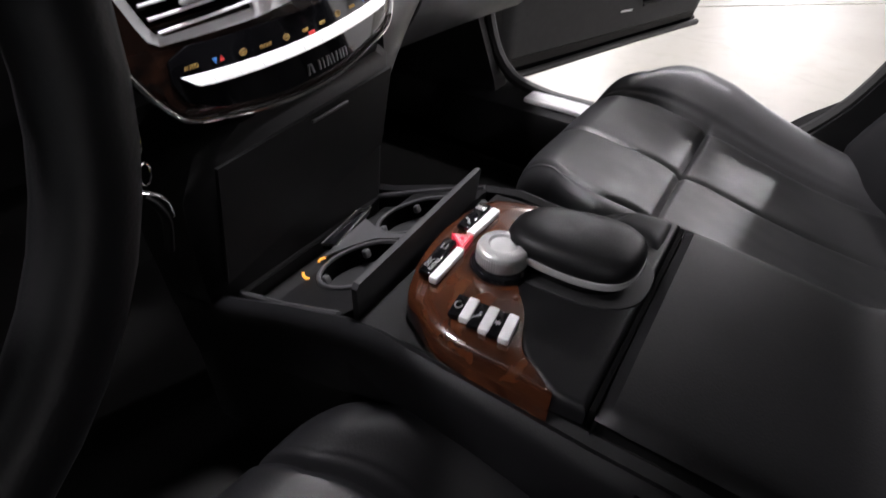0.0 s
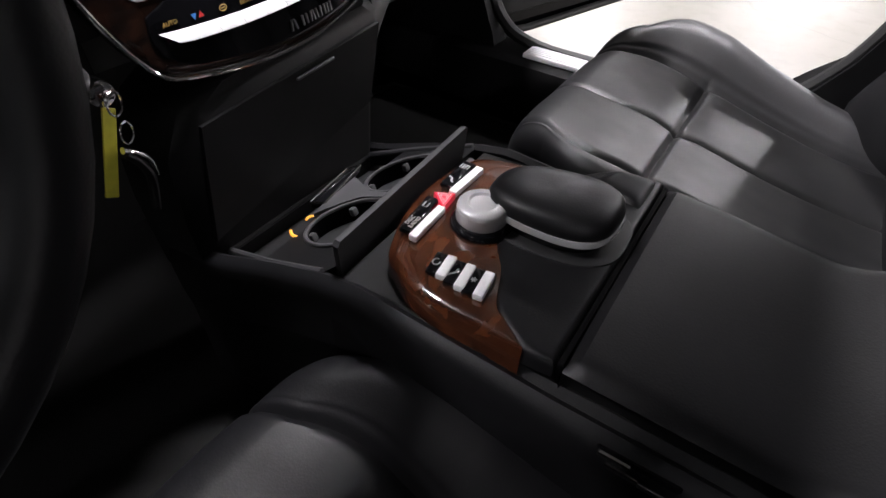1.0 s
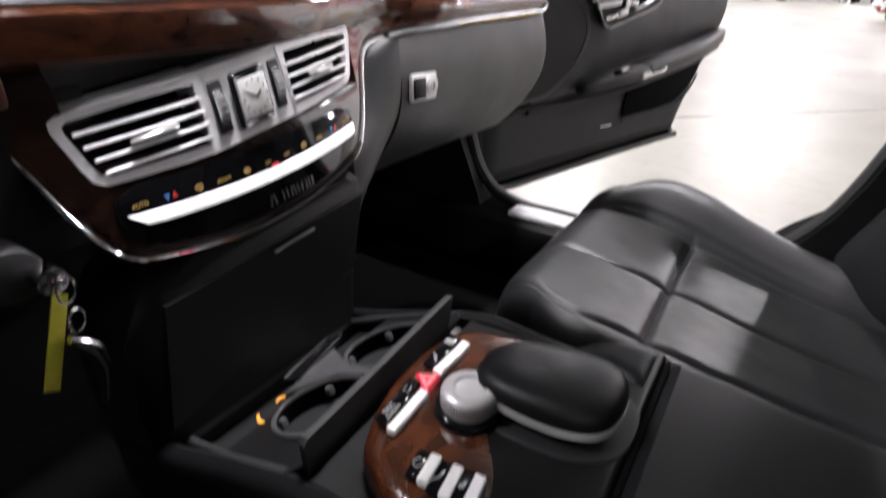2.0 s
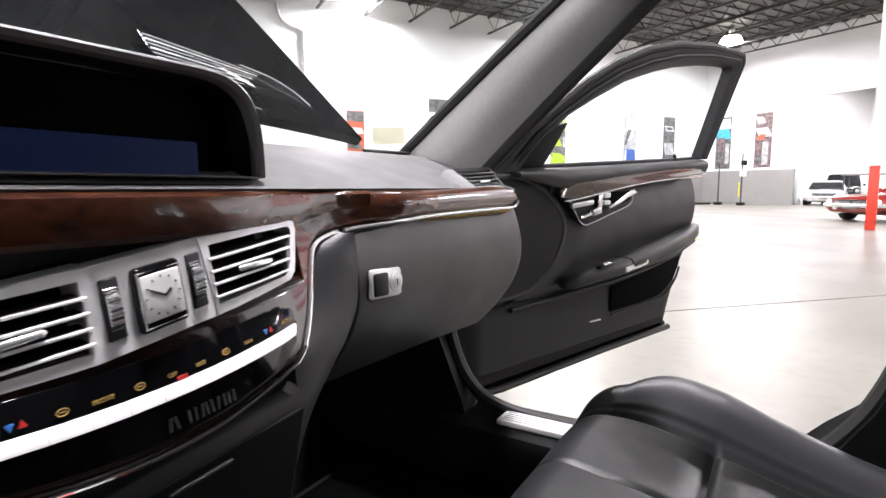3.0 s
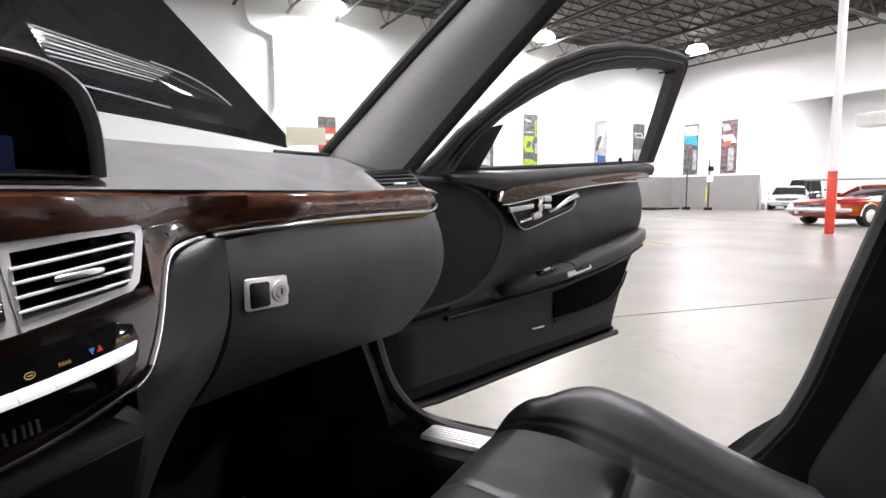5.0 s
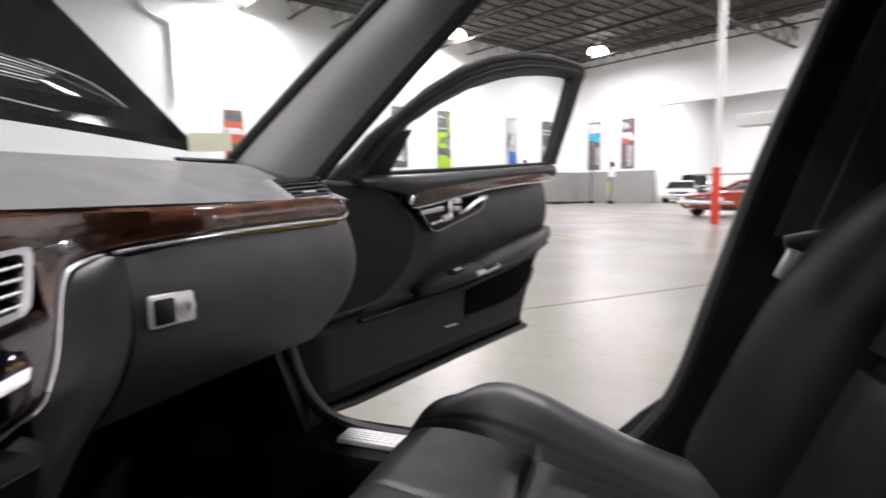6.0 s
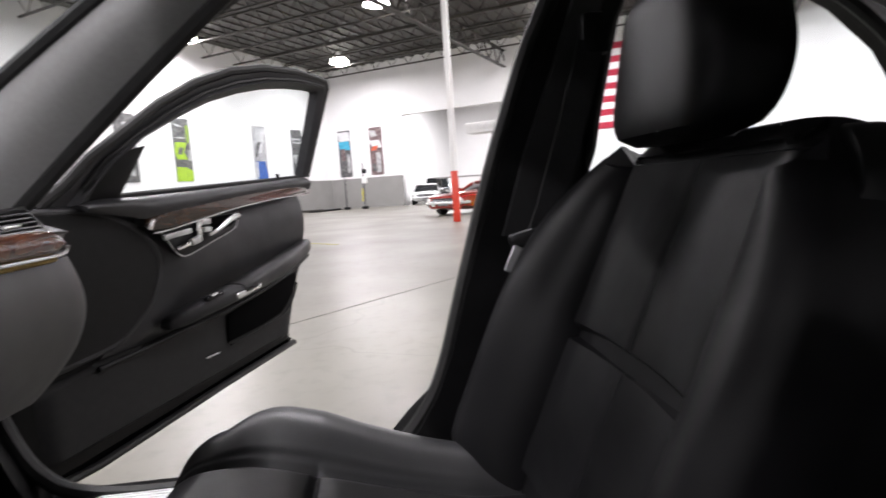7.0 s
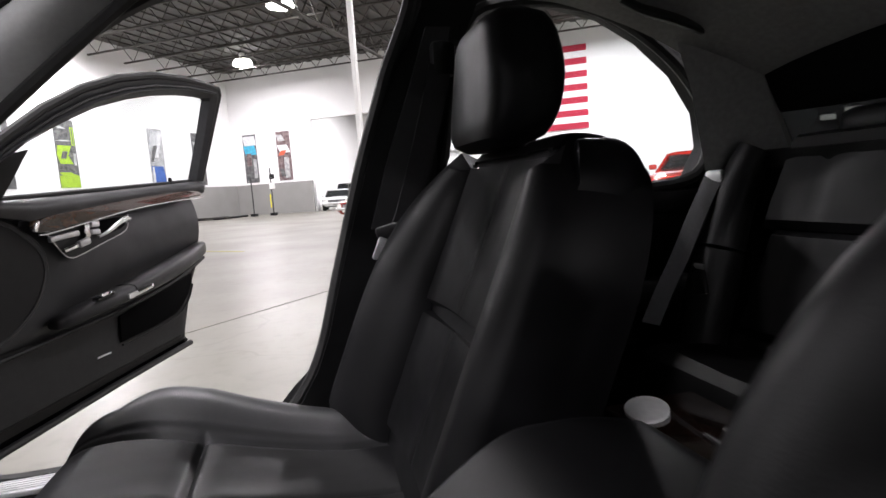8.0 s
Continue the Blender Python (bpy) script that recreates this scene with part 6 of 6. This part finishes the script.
for y, k, dz in ((.458, .950, 0), (.448, .968, 0), (.445, 1.0, .001), (.449, 1.02, .002), (.50, 1.035, .006), (.60, 1.02, .004), (.68, .95, -.01)):
    rings.append([(.03 + (x - .03) * k, y, .93 + (z - .93) * k + dz) for x, z in hood_o])
# Hood in the paler top skin: light on its upper rim put into colour.
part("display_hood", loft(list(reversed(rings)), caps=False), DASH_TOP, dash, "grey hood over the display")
lining = [[(.03 + (x - .03) * k, y, .93 + (z - .93) * k) for x, z in hood_o] for y, k in ((.457, .952), (.462, .945), (.475, .938), (.49, .93))]
part("hood_lining", loft(lining, caps=False), PLASTIC, dash, "matt black inside of the hood")
# Floor and case in near-black for the shade under the hood.
part("hood_floor", box(.03, .475, .9180, .270, .06, .012, .003), RECESS_SHADE, dash)
part("display_case", box(.030, .492, .968, .285, .02, .11, .01), RECESS_SHADE, dash)
part("display", box(.025, .466, .940, .182, .004, .050, .003), SCREEN, dash, "dim blue display")
# driver's side: cluster hood and lower panel
part("cluster_hood", loft([[(-.64 + .0, y, .92), (-.60, y, .985 + d), (-.42, y, 1.01 + d), (-.24, y, .985 + d), (-.20, y, .92)] for y, d in ((.44, 0), (.52, .01), (.64, 0))]), DASH, dash)
part("driver_lower_panel", loft([[(-.78, .43, .905), (-.78, .41, .85), (-.78, .44, .70), (-.78, .60, .62), (-.78, .60, .905)], [(-.18, .43, .905), (-.18, .41, .85), (-.16, .44, .70), (-.16, .60, .62), (-.18, .60, .905)]]), PLASTIC, dash)
part("driver_wood", box(-.42, .407, .878, .50, .012, .045, .006), WOOD, dash)
part("ignition_barrel", disc(-.207, .410, .744, .021, .04, 24, bevel=.003, rot=(90, 0, 0)), PLASTIC_GREY, dash)

# paper card on the dashboard by the windscreen
note = thing("paper_card", "cream paper card leaning at the windscreen foot", "paper")
part("sheet", sheet(lambda u, v: (.645 + .112 * u + .012 * v, .66 + .012 * v, 1.006 + .010 * u + .036 * v), 4, 4, .001), PAPER, note)
pa = thing("dash_slot", "dark slot plate at the windscreen foot", "plate")
part("plate", slab([(.605, .655, .990), (.598, .622, .983), (.674, .602, .985), (.735, .632, .990)], (0, 0, .006), .002), PLASTIC, pa)

# ---- steering wheel, keys ----
sw = thing("steering_wheel", "black leather steering wheel with broad spokes", "steering wheel")
part("rim", tube([(.184 * math.cos(a), 0, .184 * math.sin(a)) for a in [2 * math.pi * k / 56 for k in range(56)]], .0165, 14, closed=True), LEATHER, sw)
part("hub", disc(0, .035, 0, .082, .05, 36, r2=.07, bevel=.012, rot=(90, 0, 0)), PLASTIC, sw)
for a in (0, 180, 250, 290):
    c, s = math.cos(radians(a)), math.sin(radians(a))
    part("spoke", tube([(.06 * c, .03, .06 * s), (.12 * c, .015, .12 * s), (.182 * c, 0, .182 * s)], lambda t: .030 - .012 * t, 10, flat=.5, up=(0, 1, 0)), PLASTIC_GREY, sw)
part("column", tube([(0, .05, 0), (0, .20, -.03)], .045, 16), PLASTIC, sw)
sw.matrix_basis = pose(-.487, .163, .915, -13, 0, 0)
keys = thing("key_bunch", "chrome-trimmed car key on two rings with a yellow tag", "keys")
KEYS_AT = pose(-.012, 0, -.062)
part("key_head", disc(-.178, .385, .800, .011, .020, 18, bevel=.003, rot=(90, 0, 0)), BRIGHT_CHROME, keys)
for c, r in (((-.172, .376, .790), .0105), ((-.172, .374, .764), .0095)):
    part("ring", tube([(c[0] + r * math.cos(a) * .8, c[1] + r * math.cos(a) * .4, c[2] + r * math.sin(a)) for a in [2 * math.pi * k / 24 for k in range(24)]], .0011, 6, closed=True), BRIGHT_CHROME, keys)
part("tag", slab([(-.180, .381, .788), (-.170, .381, .783), (-.196, .381, .708), (-.206, .381, .713)], (0, .003, 0), .001), YELLOW_TAG, keys, "yellow plastic tag")
fob = part("fob", tube(smooth_line([(-.180, .376, .748), (-.171, .375, .735), (-.166, .374, .715), (-.172, .373, .686)], 5), lambda t: .0085 - .002 * t, 12, flat=.55), PLASTIC, keys)
part("fob_cap", tube(smooth_line([(-.182, .372, .752), (-.172, .371, .746), (-.163, .370, .735), (-.161, .370, .718)], 4), lambda t: .0042 - .002 * t, 10, flat=.7), BRIGHT_CHROME, fob)
keys.matrix_basis = KEYS_AT

# ---- open passenger door ----
DOOR_M = Matrix.Translation((.85, .63, 0)) @ Matrix(((.932, .362, 0, 0), (-.362, .932, 0, 0), (0, 0, 1, 0), (0, 0, 0, 1)))
pd = thing("passenger_door", "open black passenger door with leather panel, wood strip and pocket", "door")


def tum(z):
    return -.417 * max(0.0, z - .98)


def dface(pts, y=0.0):
    return [(u, y, z) for u, z in pts]


outline = [(.02, .40), (.20, .398), (.39, .412), (.63, .427), (1.0, .44), (1.012, .448), (.995, .462), (1.006, .524), (1.085, .66), (1.134, .725), (1.132, .784), (1.092, .814), (1.09, .872), (1.122, .90), (1.13, .968), (1.115, 1.016), (.70, .990), (.30, .965), (.10, .955), (.02, .90)]
part("shell", slab(dface(outline, .012), (0, .085, 0), .02), PAINT, pd, "glossy black outer shell")
part("lower_lip", tube([(.03, .01, .40), (.20, .0, .398), (.39, -.004, .411), (.63, -.006, .426), (1.0, -.004, .440)], .010, 8), RUBBER, pd)
part("inner_frame", slab(dface([(.04, .415), (.40, .43), (.98, .458), (.985, .50), (1.06, .66), (1.10, .73), (1.08, .86), (1.10, .96), (.70, .985), (.30, .97), (.05, .93)], .012), (0, -.010, 0), .004), PLASTIC, pd)
# lower panel with map pocket
part("lower_panel", pad(lambda u, v: (.08 + (.90 + .075 * v) * u, .004, .440 + .03 * u + (.165 + .075 * u) * v), .016, (.03, .09), .012, 36, 14), DOOR_LOWER, pd)
pk = [(.640, .545), (.645, .622), (.800, .650), (1.032, .688), (1.024, .655), (1.000, .620), (.962, .590), (.915, .566), (.800, .553)]
# Near-black plate on the panel, painted as the pocket's shaded hollow.
part("map_pocket", slab(dface(pk, -.016), (0, -.004, 0), .001), RECESS_SHADE, pd, "map pocket, its shaded hollow a near-black plate")
part("pocket_lip", tube(smooth_line([(.635, -.026, .538), (.78, -.028, .546), (.90, -.028, .558), (.955, -.027, .580), (.995, -.026, .612), (1.022, -.024, .650)], 5), .0035, 8), PLASTIC, pd)
part("panel_badge", box(.558, -.026, .531, .050, .003, .004), SILVER, pd)
# middle panel
CHEEK_EDGE = [(.60, .20), (.646, .233), (.667, .29), (.717, .359), (.772, .394), (.815, .402), (.858, .384), (.907, .327), (.938, .25), (.97, .22)]


def cheek_u(z):
    for (z0, u0), (z1, u1) in zip(CHEEK_EDGE, CHEEK_EDGE[1:]):
        if z <= z1:
            return u0 + (u1 - u0) * max(0.0, (z - z0) / (z1 - z0))
    return CHEEK_EDGE[-1][1]


def mid(u, v):
    cu = cheek_u(.635 + .30 * v) + .003
    uu = cu + (1.10 - cu) * u
    lo = .625 + .15 * max(0, (uu - .42) / .70)
    hi = .925 + .032 * u
    z = lo + (hi - lo) * v
    return (uu, -.008 - .03 * math.sin(math.pi * v) ** .8 * (1 - .3 * u) * min(1.0, .3 + u * 6), z)


part("middle_panel", sheet(mid, 36, 20, .012), DOOR_SKIN, pd)
def top_roll(u, v):
    """Soft leather roll between the wood and the window, sinking round the cheek at its front."""
    uu = .205 + .915 * u
    knots = ((.205, .944), (.34, .926), (.37, .915), (.42, .920), (.51, .929), (.71, .951), (.89, .967), (1.13, .976))
    lo = next(z0 + (z1 - z0) * (uu - u0) / (u1 - u0) for (u0, z0), (u1, z1) in zip(knots, knots[1:]) if uu <= u1)
    hi = .974 + .046 * max(0.0, (uu - .34) / .78) ** 1.15 - .014 * max(0.0, (.30 - uu) / .10) ** 2
    return (uu, -.052 - .010 * math.sin(math.pi * min(1.0, v * 1.25)) + .046 * v ** 3.2, lo + (hi - lo) * math.sin(math.pi / 2 * min(1.0, v * 1.04)))


part("top_panel", sheet(top_roll, 44, 18, .010), DOOR_SKIN, pd)
# dark speaker cheek ahead of the leather
cheek = smooth_line([(.06, .945), (.188, .945), (.25, .938), (.327, .907), (.384, .858), (.402, .815), (.394, .772), (.359, .717), (.29, .667), (.233, .646), (.06, .63)], 5)
part("front_cheek", slab([(p[0], -.010, p[1]) for p in cheek], (0, -.018, 0), .006, 3), PLASTIC, pd)
part("cheek_piping", tube([(p[0], -.028, p[1]) for p in cheek[3:-3]], .0022, 6), RUBBER_GREY, pd)
part("cheek_rim", tube([(p[0] + .008, -.019, p[1] + .003) for p in cheek[1:-1]], .010, 12), DOOR_SKIN, pd)
part("lower_sweep", tube(smooth_line([(.215, -.018, .608), (.43, -.022, .624), (.656, -.026, .642), (.85, -.026, .668), (1.0, -.024, .70), (1.12, -.020, .735)], 6), .007, 8), LEATHER, pd)
# burl strip with chrome edge
wo = [(.350, .906), (.358, .922), (.417, .932), (.506, .941), (.707, .963), (.884, .979), (.990, .985), (1.075, .986), (1.100, .970), (1.085, .964), (.885, .952), (.708, .936), (.600, .921), (.507, .907), (.417, .894), (.374, .890)]
part("wood_strip", slab(dface(wo, -.046), (0, -.012, 0), .005, 3), WOOD_DARK2, pd, "dark burl wood strip")
part("wood_strip_back", slab(dface([(u, z) for u, z in wo], -.020), (0, -.030, 0)), PLASTIC, pd)
part("strip_trim", tube(smooth_line([(u, -.056, z - .003) for u, z in ((.372, .889), (.417, .893), (.507, .906), (.600, .920), (.708, .935), (.885, .951), (1.085, .962), (1.108, .968))], 4), .0025, 6), CHROME, pd)
part("strip_cap", box(.366, -.056, .908, .012, .008, .030, .004, rot=(0, 25, 0)), BRIGHT_CHROME, pd)
# control panel: seat keys and door handle
cpn = part("control_plate", slab(dface([(.402, .889), (.446, .832), (.470, .821), (.490, .821), (.668, .866), (.692, .883), (.700, .920), (.580, .914), (.440, .896)], -.036), (0, -.008, 0), .003), GLOSS_BLACK_MATT, pd)
part("plate_trim", tube(smooth_line([(.402, -.046, .889), (.444, -.046, .834), (.466, -.046, .820), (.492, -.046, .820), (.580, -.046, .843), (.668, -.046, .866), (.694, -.046, .884), (.702, -.046, .920)], 4), .0018, 6), CHROME, cpn)
part("memory_key", box(.452, -.050, .8765, .096, .010, .0135, .003, rot=(0, -6, 0)), KNOB_SILVER, cpn)
for i in range(4):
    part("small_key", box(.425 + i * .022, -.048, .8915 + i * .003, .017, .008, .009, .002), GLOSS, cpn)
part("seat_key", box(.462, -.054, .8455, .052, .014, .0125, .005, rot=(0, -12, 0)), BRIGHT_CHROME, cpn)
part("seat_key", box(.506, -.056, .8550, .040, .016, .0190, .006, rot=(0, -12, 0)), KNOB_SILVER, cpn)
part("lock_key", box(.525, -.052, .8850, .018, .012, .042, .004), BRIGHT_CHROME, cpn)
part("lock_key", box(.556, -.052, .9000, .030, .012, .0145, .003), KNOB_SILVER, cpn)
part("lock_key", box(.556, -.052, .8790, .030, .012, .0130, .003), KNOB_SILVER, cpn)
# Flat near-black plate for the shade in the bowl behind the handle.
part("handle_bowl", slab(dface([(.580, .862), (.668, .880), (.686, .890), (.688, .914), (.580, .908)], -.043), (0, -.003, 0), .001), RECESS_SHADE, cpn)
part("door_handle", tube(smooth_line([(.566, -.052, .864), (.596, -.060, .876), (.628, -.068, .896), (.662, -.066, .906), (.682, -.056, .905)], 5), lambda t: .0065 + .0065 * t, 12, flat=.7), CHROME, cpn, "chrome door handle")
# armrest
def arm_ring(u, y, z, d, h):
    out = []
    for k in range(20):
        a = 2 * math.pi * k / 20
        c, q = math.cos(a), math.sin(a)
        out.append((u, y + d * abs(c) ** .55 * (1 if c >= 0 else -1), z + h * abs(q) ** .6 * (1 if q >= 0 else -1)))
    return out


part("armrest_front", loft([arm_ring(*r) for r in ((.383, -.040, .660, .010, .006), (.389, -.044, .661, .018, .013), (.412, -.052, .666, .026, .018), (.48, -.064, .680, .032, .019), (.55, -.074, .691, .035, .020), (.606, -.077, .699, .036, .021))]), DOOR_SKIN, pd)
part("armrest_joint", loft([arm_ring(*r) for r in ((.6065, -.077, .699, .033, .018), (.6105, -.077, .700, .033, .018))]), RECESS_SHADE, pd)
part("armrest", loft([arm_ring(*r) for r in ((.611, -.077, .700, .037, .022), (.68, -.078, .710, .037, .025), (.80, -.077, .728, .035, .027), (.92, -.066, .748, .031, .027), (1.02, -.050, .764, .027, .026), (1.085, -.034, .774, .022, .024), (1.105, -.028, .777, .014, .016))]), DOOR_SKIN, pd)
sw_ = part("window_switch", box(.505, -.092, .7085, .064, .020, .012, .004, rot=(0, -8, 0)), GLOSS, pd)
part("switch_chrome", box(.500, -.098, .7135, .026, .010, .007, .002, rot=(0, -8, 0)), CHROME, sw_)
part("switch_chrome", box(.523, -.098, .7125, .012, .008, .005, .002, rot=(0, -8, 0)), SILVER, sw_)
pl_ = part("pull_grip", box(.628, -.109, .6985, .112, .014, .017, .005, rot=(0, -8, 0)), CHROME, pd, "chrome pull of the armrest")
part("grip_pad", box(.640, -.116, .7050, .060, .006, .008, .002, rot=(0, -8, 0)), PLASTIC, pl_)
# window frame: outer and inner edges leaning inwards
fo = [(.13, .955), (.187, .994), (.236, 1.053), (.305, 1.109), (.39, 1.18), (.488, 1.239), (.602, 1.285), (.739, 1.317), (.907, 1.335), (1.05, 1.338), (1.102, 1.337), (1.120, 1.319), (1.135, 1.179), (1.150, 1.02)]
fi = [(.25, .962), (.27, 1.00), (.300, 1.050), (.362, 1.105), (.447, 1.155), (.540, 1.203), (.650, 1.240), (.770, 1.270), (.905, 1.292), (1.010, 1.302), (1.055, 1.303), (1.064, 1.295), (1.086, 1.174), (1.112, 1.02)]
rings = []
for (u0, z0), (u1, z1) in zip(fo, fi):
    um, zm = (u0 + u1) / 2, (z0 + z1) / 2
    rings.append([(u0, tum(z0) + .012, z0), (u0 * .85 + u1 * .15, tum(z0) - .018, z0 * .85 + z1 * .15), (um, tum(zm) - .016, zm), (u0 * .3 + u1 * .7, tum(zm) - .030, z0 * .3 + z1 * .7), (u1, tum(z1) - .018, z1), (u1, tum(z1) + .016, z1), (um, tum(zm) + .03, zm)])
part("window_frame", loft(rings), RUBBER_GREY, pd, "black window frame with rubber seals")
part("frame_seal", tube([(u, tum(z) - .012, z + .004) for u, z in fo], .011, 8), RUBBER, pd)
part("frame_groove", tube([((a[0] + b[0]) / 2, tum((a[1] + b[1]) / 2) - .022, (a[1] + b[1]) / 2) for a, b in zip(fo[1:], fi[1:])], .005, 6), RUBBER, pd)
part("mirror_sail", slab([(u, tum(z) - .012, z) for u, z in ((.205, .962), (.318, .972), (.345, 1.035), (.366, 1.088), (.320, 1.075), (.262, 1.030))], (0, -.012, 0), .003), PLASTIC, pd)
gl = part("pane", slab([(u, tum(z) + .008, z) for u, z in fi[2:]] + [(.335, .008, .98)], (0, .004, 0)), GLASS, pd)
gl.visible_shadow = False
part("belt_seal", tube([(.30, -.010, .976), (.70, -.010, .998), (1.11, -.010, 1.022)], .006, 6), RUBBER, pd)
part("lock_pin", tube([(.985, -.012, 1.005), (.985, -.012, 1.032)], .006, 8), PLASTIC, pd)
mr = part("door_mirror", box(.17, .16, 1.06, .13, .12, .13, .04, 3), PAINT, pd)
part("mirror_glass", box(.17, .098, 1.06, .10, .006, .10, .02), CHROME, mr)
pd.matrix_basis = DOOR_M

# ---- raised bonnet ahead of the windscreen ----
bon = thing("bonnet", "glossy black bonnet raised open ahead of the windscreen", "bonnet")


def bon_fn(u, v):
    w = .944 - .30 * v
    x = (2 * u - 1) * w
    y = .95 + .95 * v
    z = 1.078 + .98 * v - .042 * (x / .94) ** 2 + .02 * math.sin(math.pi * v)
    return (x, y, z)


part("skin", sheet(lambda u, v: bon_fn(1 - u, v), 40, 20, .025), BONNET_INNER, bon)
def on_bonnet(x, y, lift=.012):
    v = (y - .95) / .95
    return Vector((x, y, 1.078 + .98 * v - .042 * (x / .94) ** 2 + .02 * math.sin(math.pi * v))) + Vector((0, -lift, lift))


lou = part("louvre_panel", slab([on_bonnet(x, y, .026) for x, y in ((.40, .978), (.63, .982), (.775, .986), (.73, 1.030), (.62, 1.045), (.50, 1.055), (.40, 1.060))], (0, -.004, .004), .002), GLOSS, bon)
for i in range(7):
    y = 1.048 - i * .0088
    part("louvre", tube([on_bonnet(x, y - (x - .42) * (.075 - .011 * i), .033) for x in (.40, .50, .58, .66 - .012 * i)], lambda t: .0021 - .0012 * t, 5), CHROME if i % 2 == 0 else SILVER, lou)
part("louvre_edge", tube(smooth_line([on_bonnet(x, y, .032) for x, y in ((.62, 1.044), (.70, 1.034), (.75, 1.012), (.776, .985))], 4), .0022, 5), CHROME, lou)
part("edge_bead", tube([on_bonnet(x, y, .027) for x, y in ((.40, .962), (.50, .957), (.60, .951))], .002, 5), CHROME, bon)
part("crease", tube([on_bonnet(x, y, .0172) for x, y in ((.675, 1.165), (.705, 1.105), (.735, 1.045))], .002, 5), PAINT, bon)


# ---- outer body of the black sedan, standing on its wheels ----
shell = thing("car_body", "glossy black sedan body standing on four wheels", "car", kind="structure")


def body_ring(y, half, zlo, zhi, crown):
    pts = []
    for k, z in ((-.82, zlo), (-.97, zlo + .06), (-1.0, (zlo + zhi) / 2), (-.985, zhi - .08), (-.93, zhi - .015), (-.75, zhi + crown * .6), (0, zhi + crown), (.75, zhi + crown * .6), (.93, zhi - .015), (.985, zhi - .08), (1.0, (zlo + zhi) / 2), (.97, zlo + .06), (.82, zlo)):
        pts.append((k * half, y, z))
    return pts


part("boot", loft([body_ring(*r) for r in ((-1.44, .90, .24, .90, .015), (-1.75, .90, .24, .905, .02), (-2.10, .87, .26, .895, .02), (-2.28, .82, .32, .85, .02), (-2.34, .74, .40, .74, .01))]), PAINT, shell)
for s in (-1, 1):
    part("front_wing", loft([[(s * .95, y, zl), (s * .955, y, zl + .25), (s * .94, y, zh - .04), (s * .90, y, zh), (s * .80, y, zh - .005), (s * .78, y, zh - .10), (s * .80, y, zl)] for y, zl, zh in ((.70, .26, .925), (1.1, .60, .92), (1.5, .62, .90), (1.85, .40, .86), (2.05, .30, .78))]), PAINT, shell)
    part("rear_wing", loft([[(s * .93, y, .30), (s * .94, y, .55), (s * .92, y, zh - .05), (s * .88, y, zh), (s * .865, y, zh - .06), (s * .865, y, .30)] for y, zh in ((-1.24, .93), (-1.34, .93), (-1.46, .925))]), PAINT, shell)
    part("sill_skirt", box(s * .885, -.30, .30, .06, 1.86, .14, .02), PAINT, shell)
    for y in (1.42, -1.62):
        w = part("wheel", disc(s * .84, y, .325, .325, .24, 36, bevel=.035, rot=(0, 90, 0)), TYRE, shell, "black tyre")
        part("rim", disc(s * .865, y, .325, .225, .21, 28, bevel=.02, rot=(0, 90, 0)), SILVER, w, "bright alloy rim")
part("front_bumper", loft([[(x, 2.06 + d, .26), (x, 2.14 + d, .34), (x, 2.16 + d, .50), (x, 2.10 + d, .66), (x, 2.02 + d, .74), (x, 1.98 + d, .30)] for x, d in ((-.94, -.16), (-.70, .0), (0, .06), (.70, .0), (.94, -.16))]), PAINT, shell)
part("engine_cover", box(0, 1.42, .62, 1.30, 1.05, .26, .05, 3), PLASTIC, shell)
part("underbody", box(0, .0, .215, 1.60, 4.0, .05, .01), RUBBER, shell)
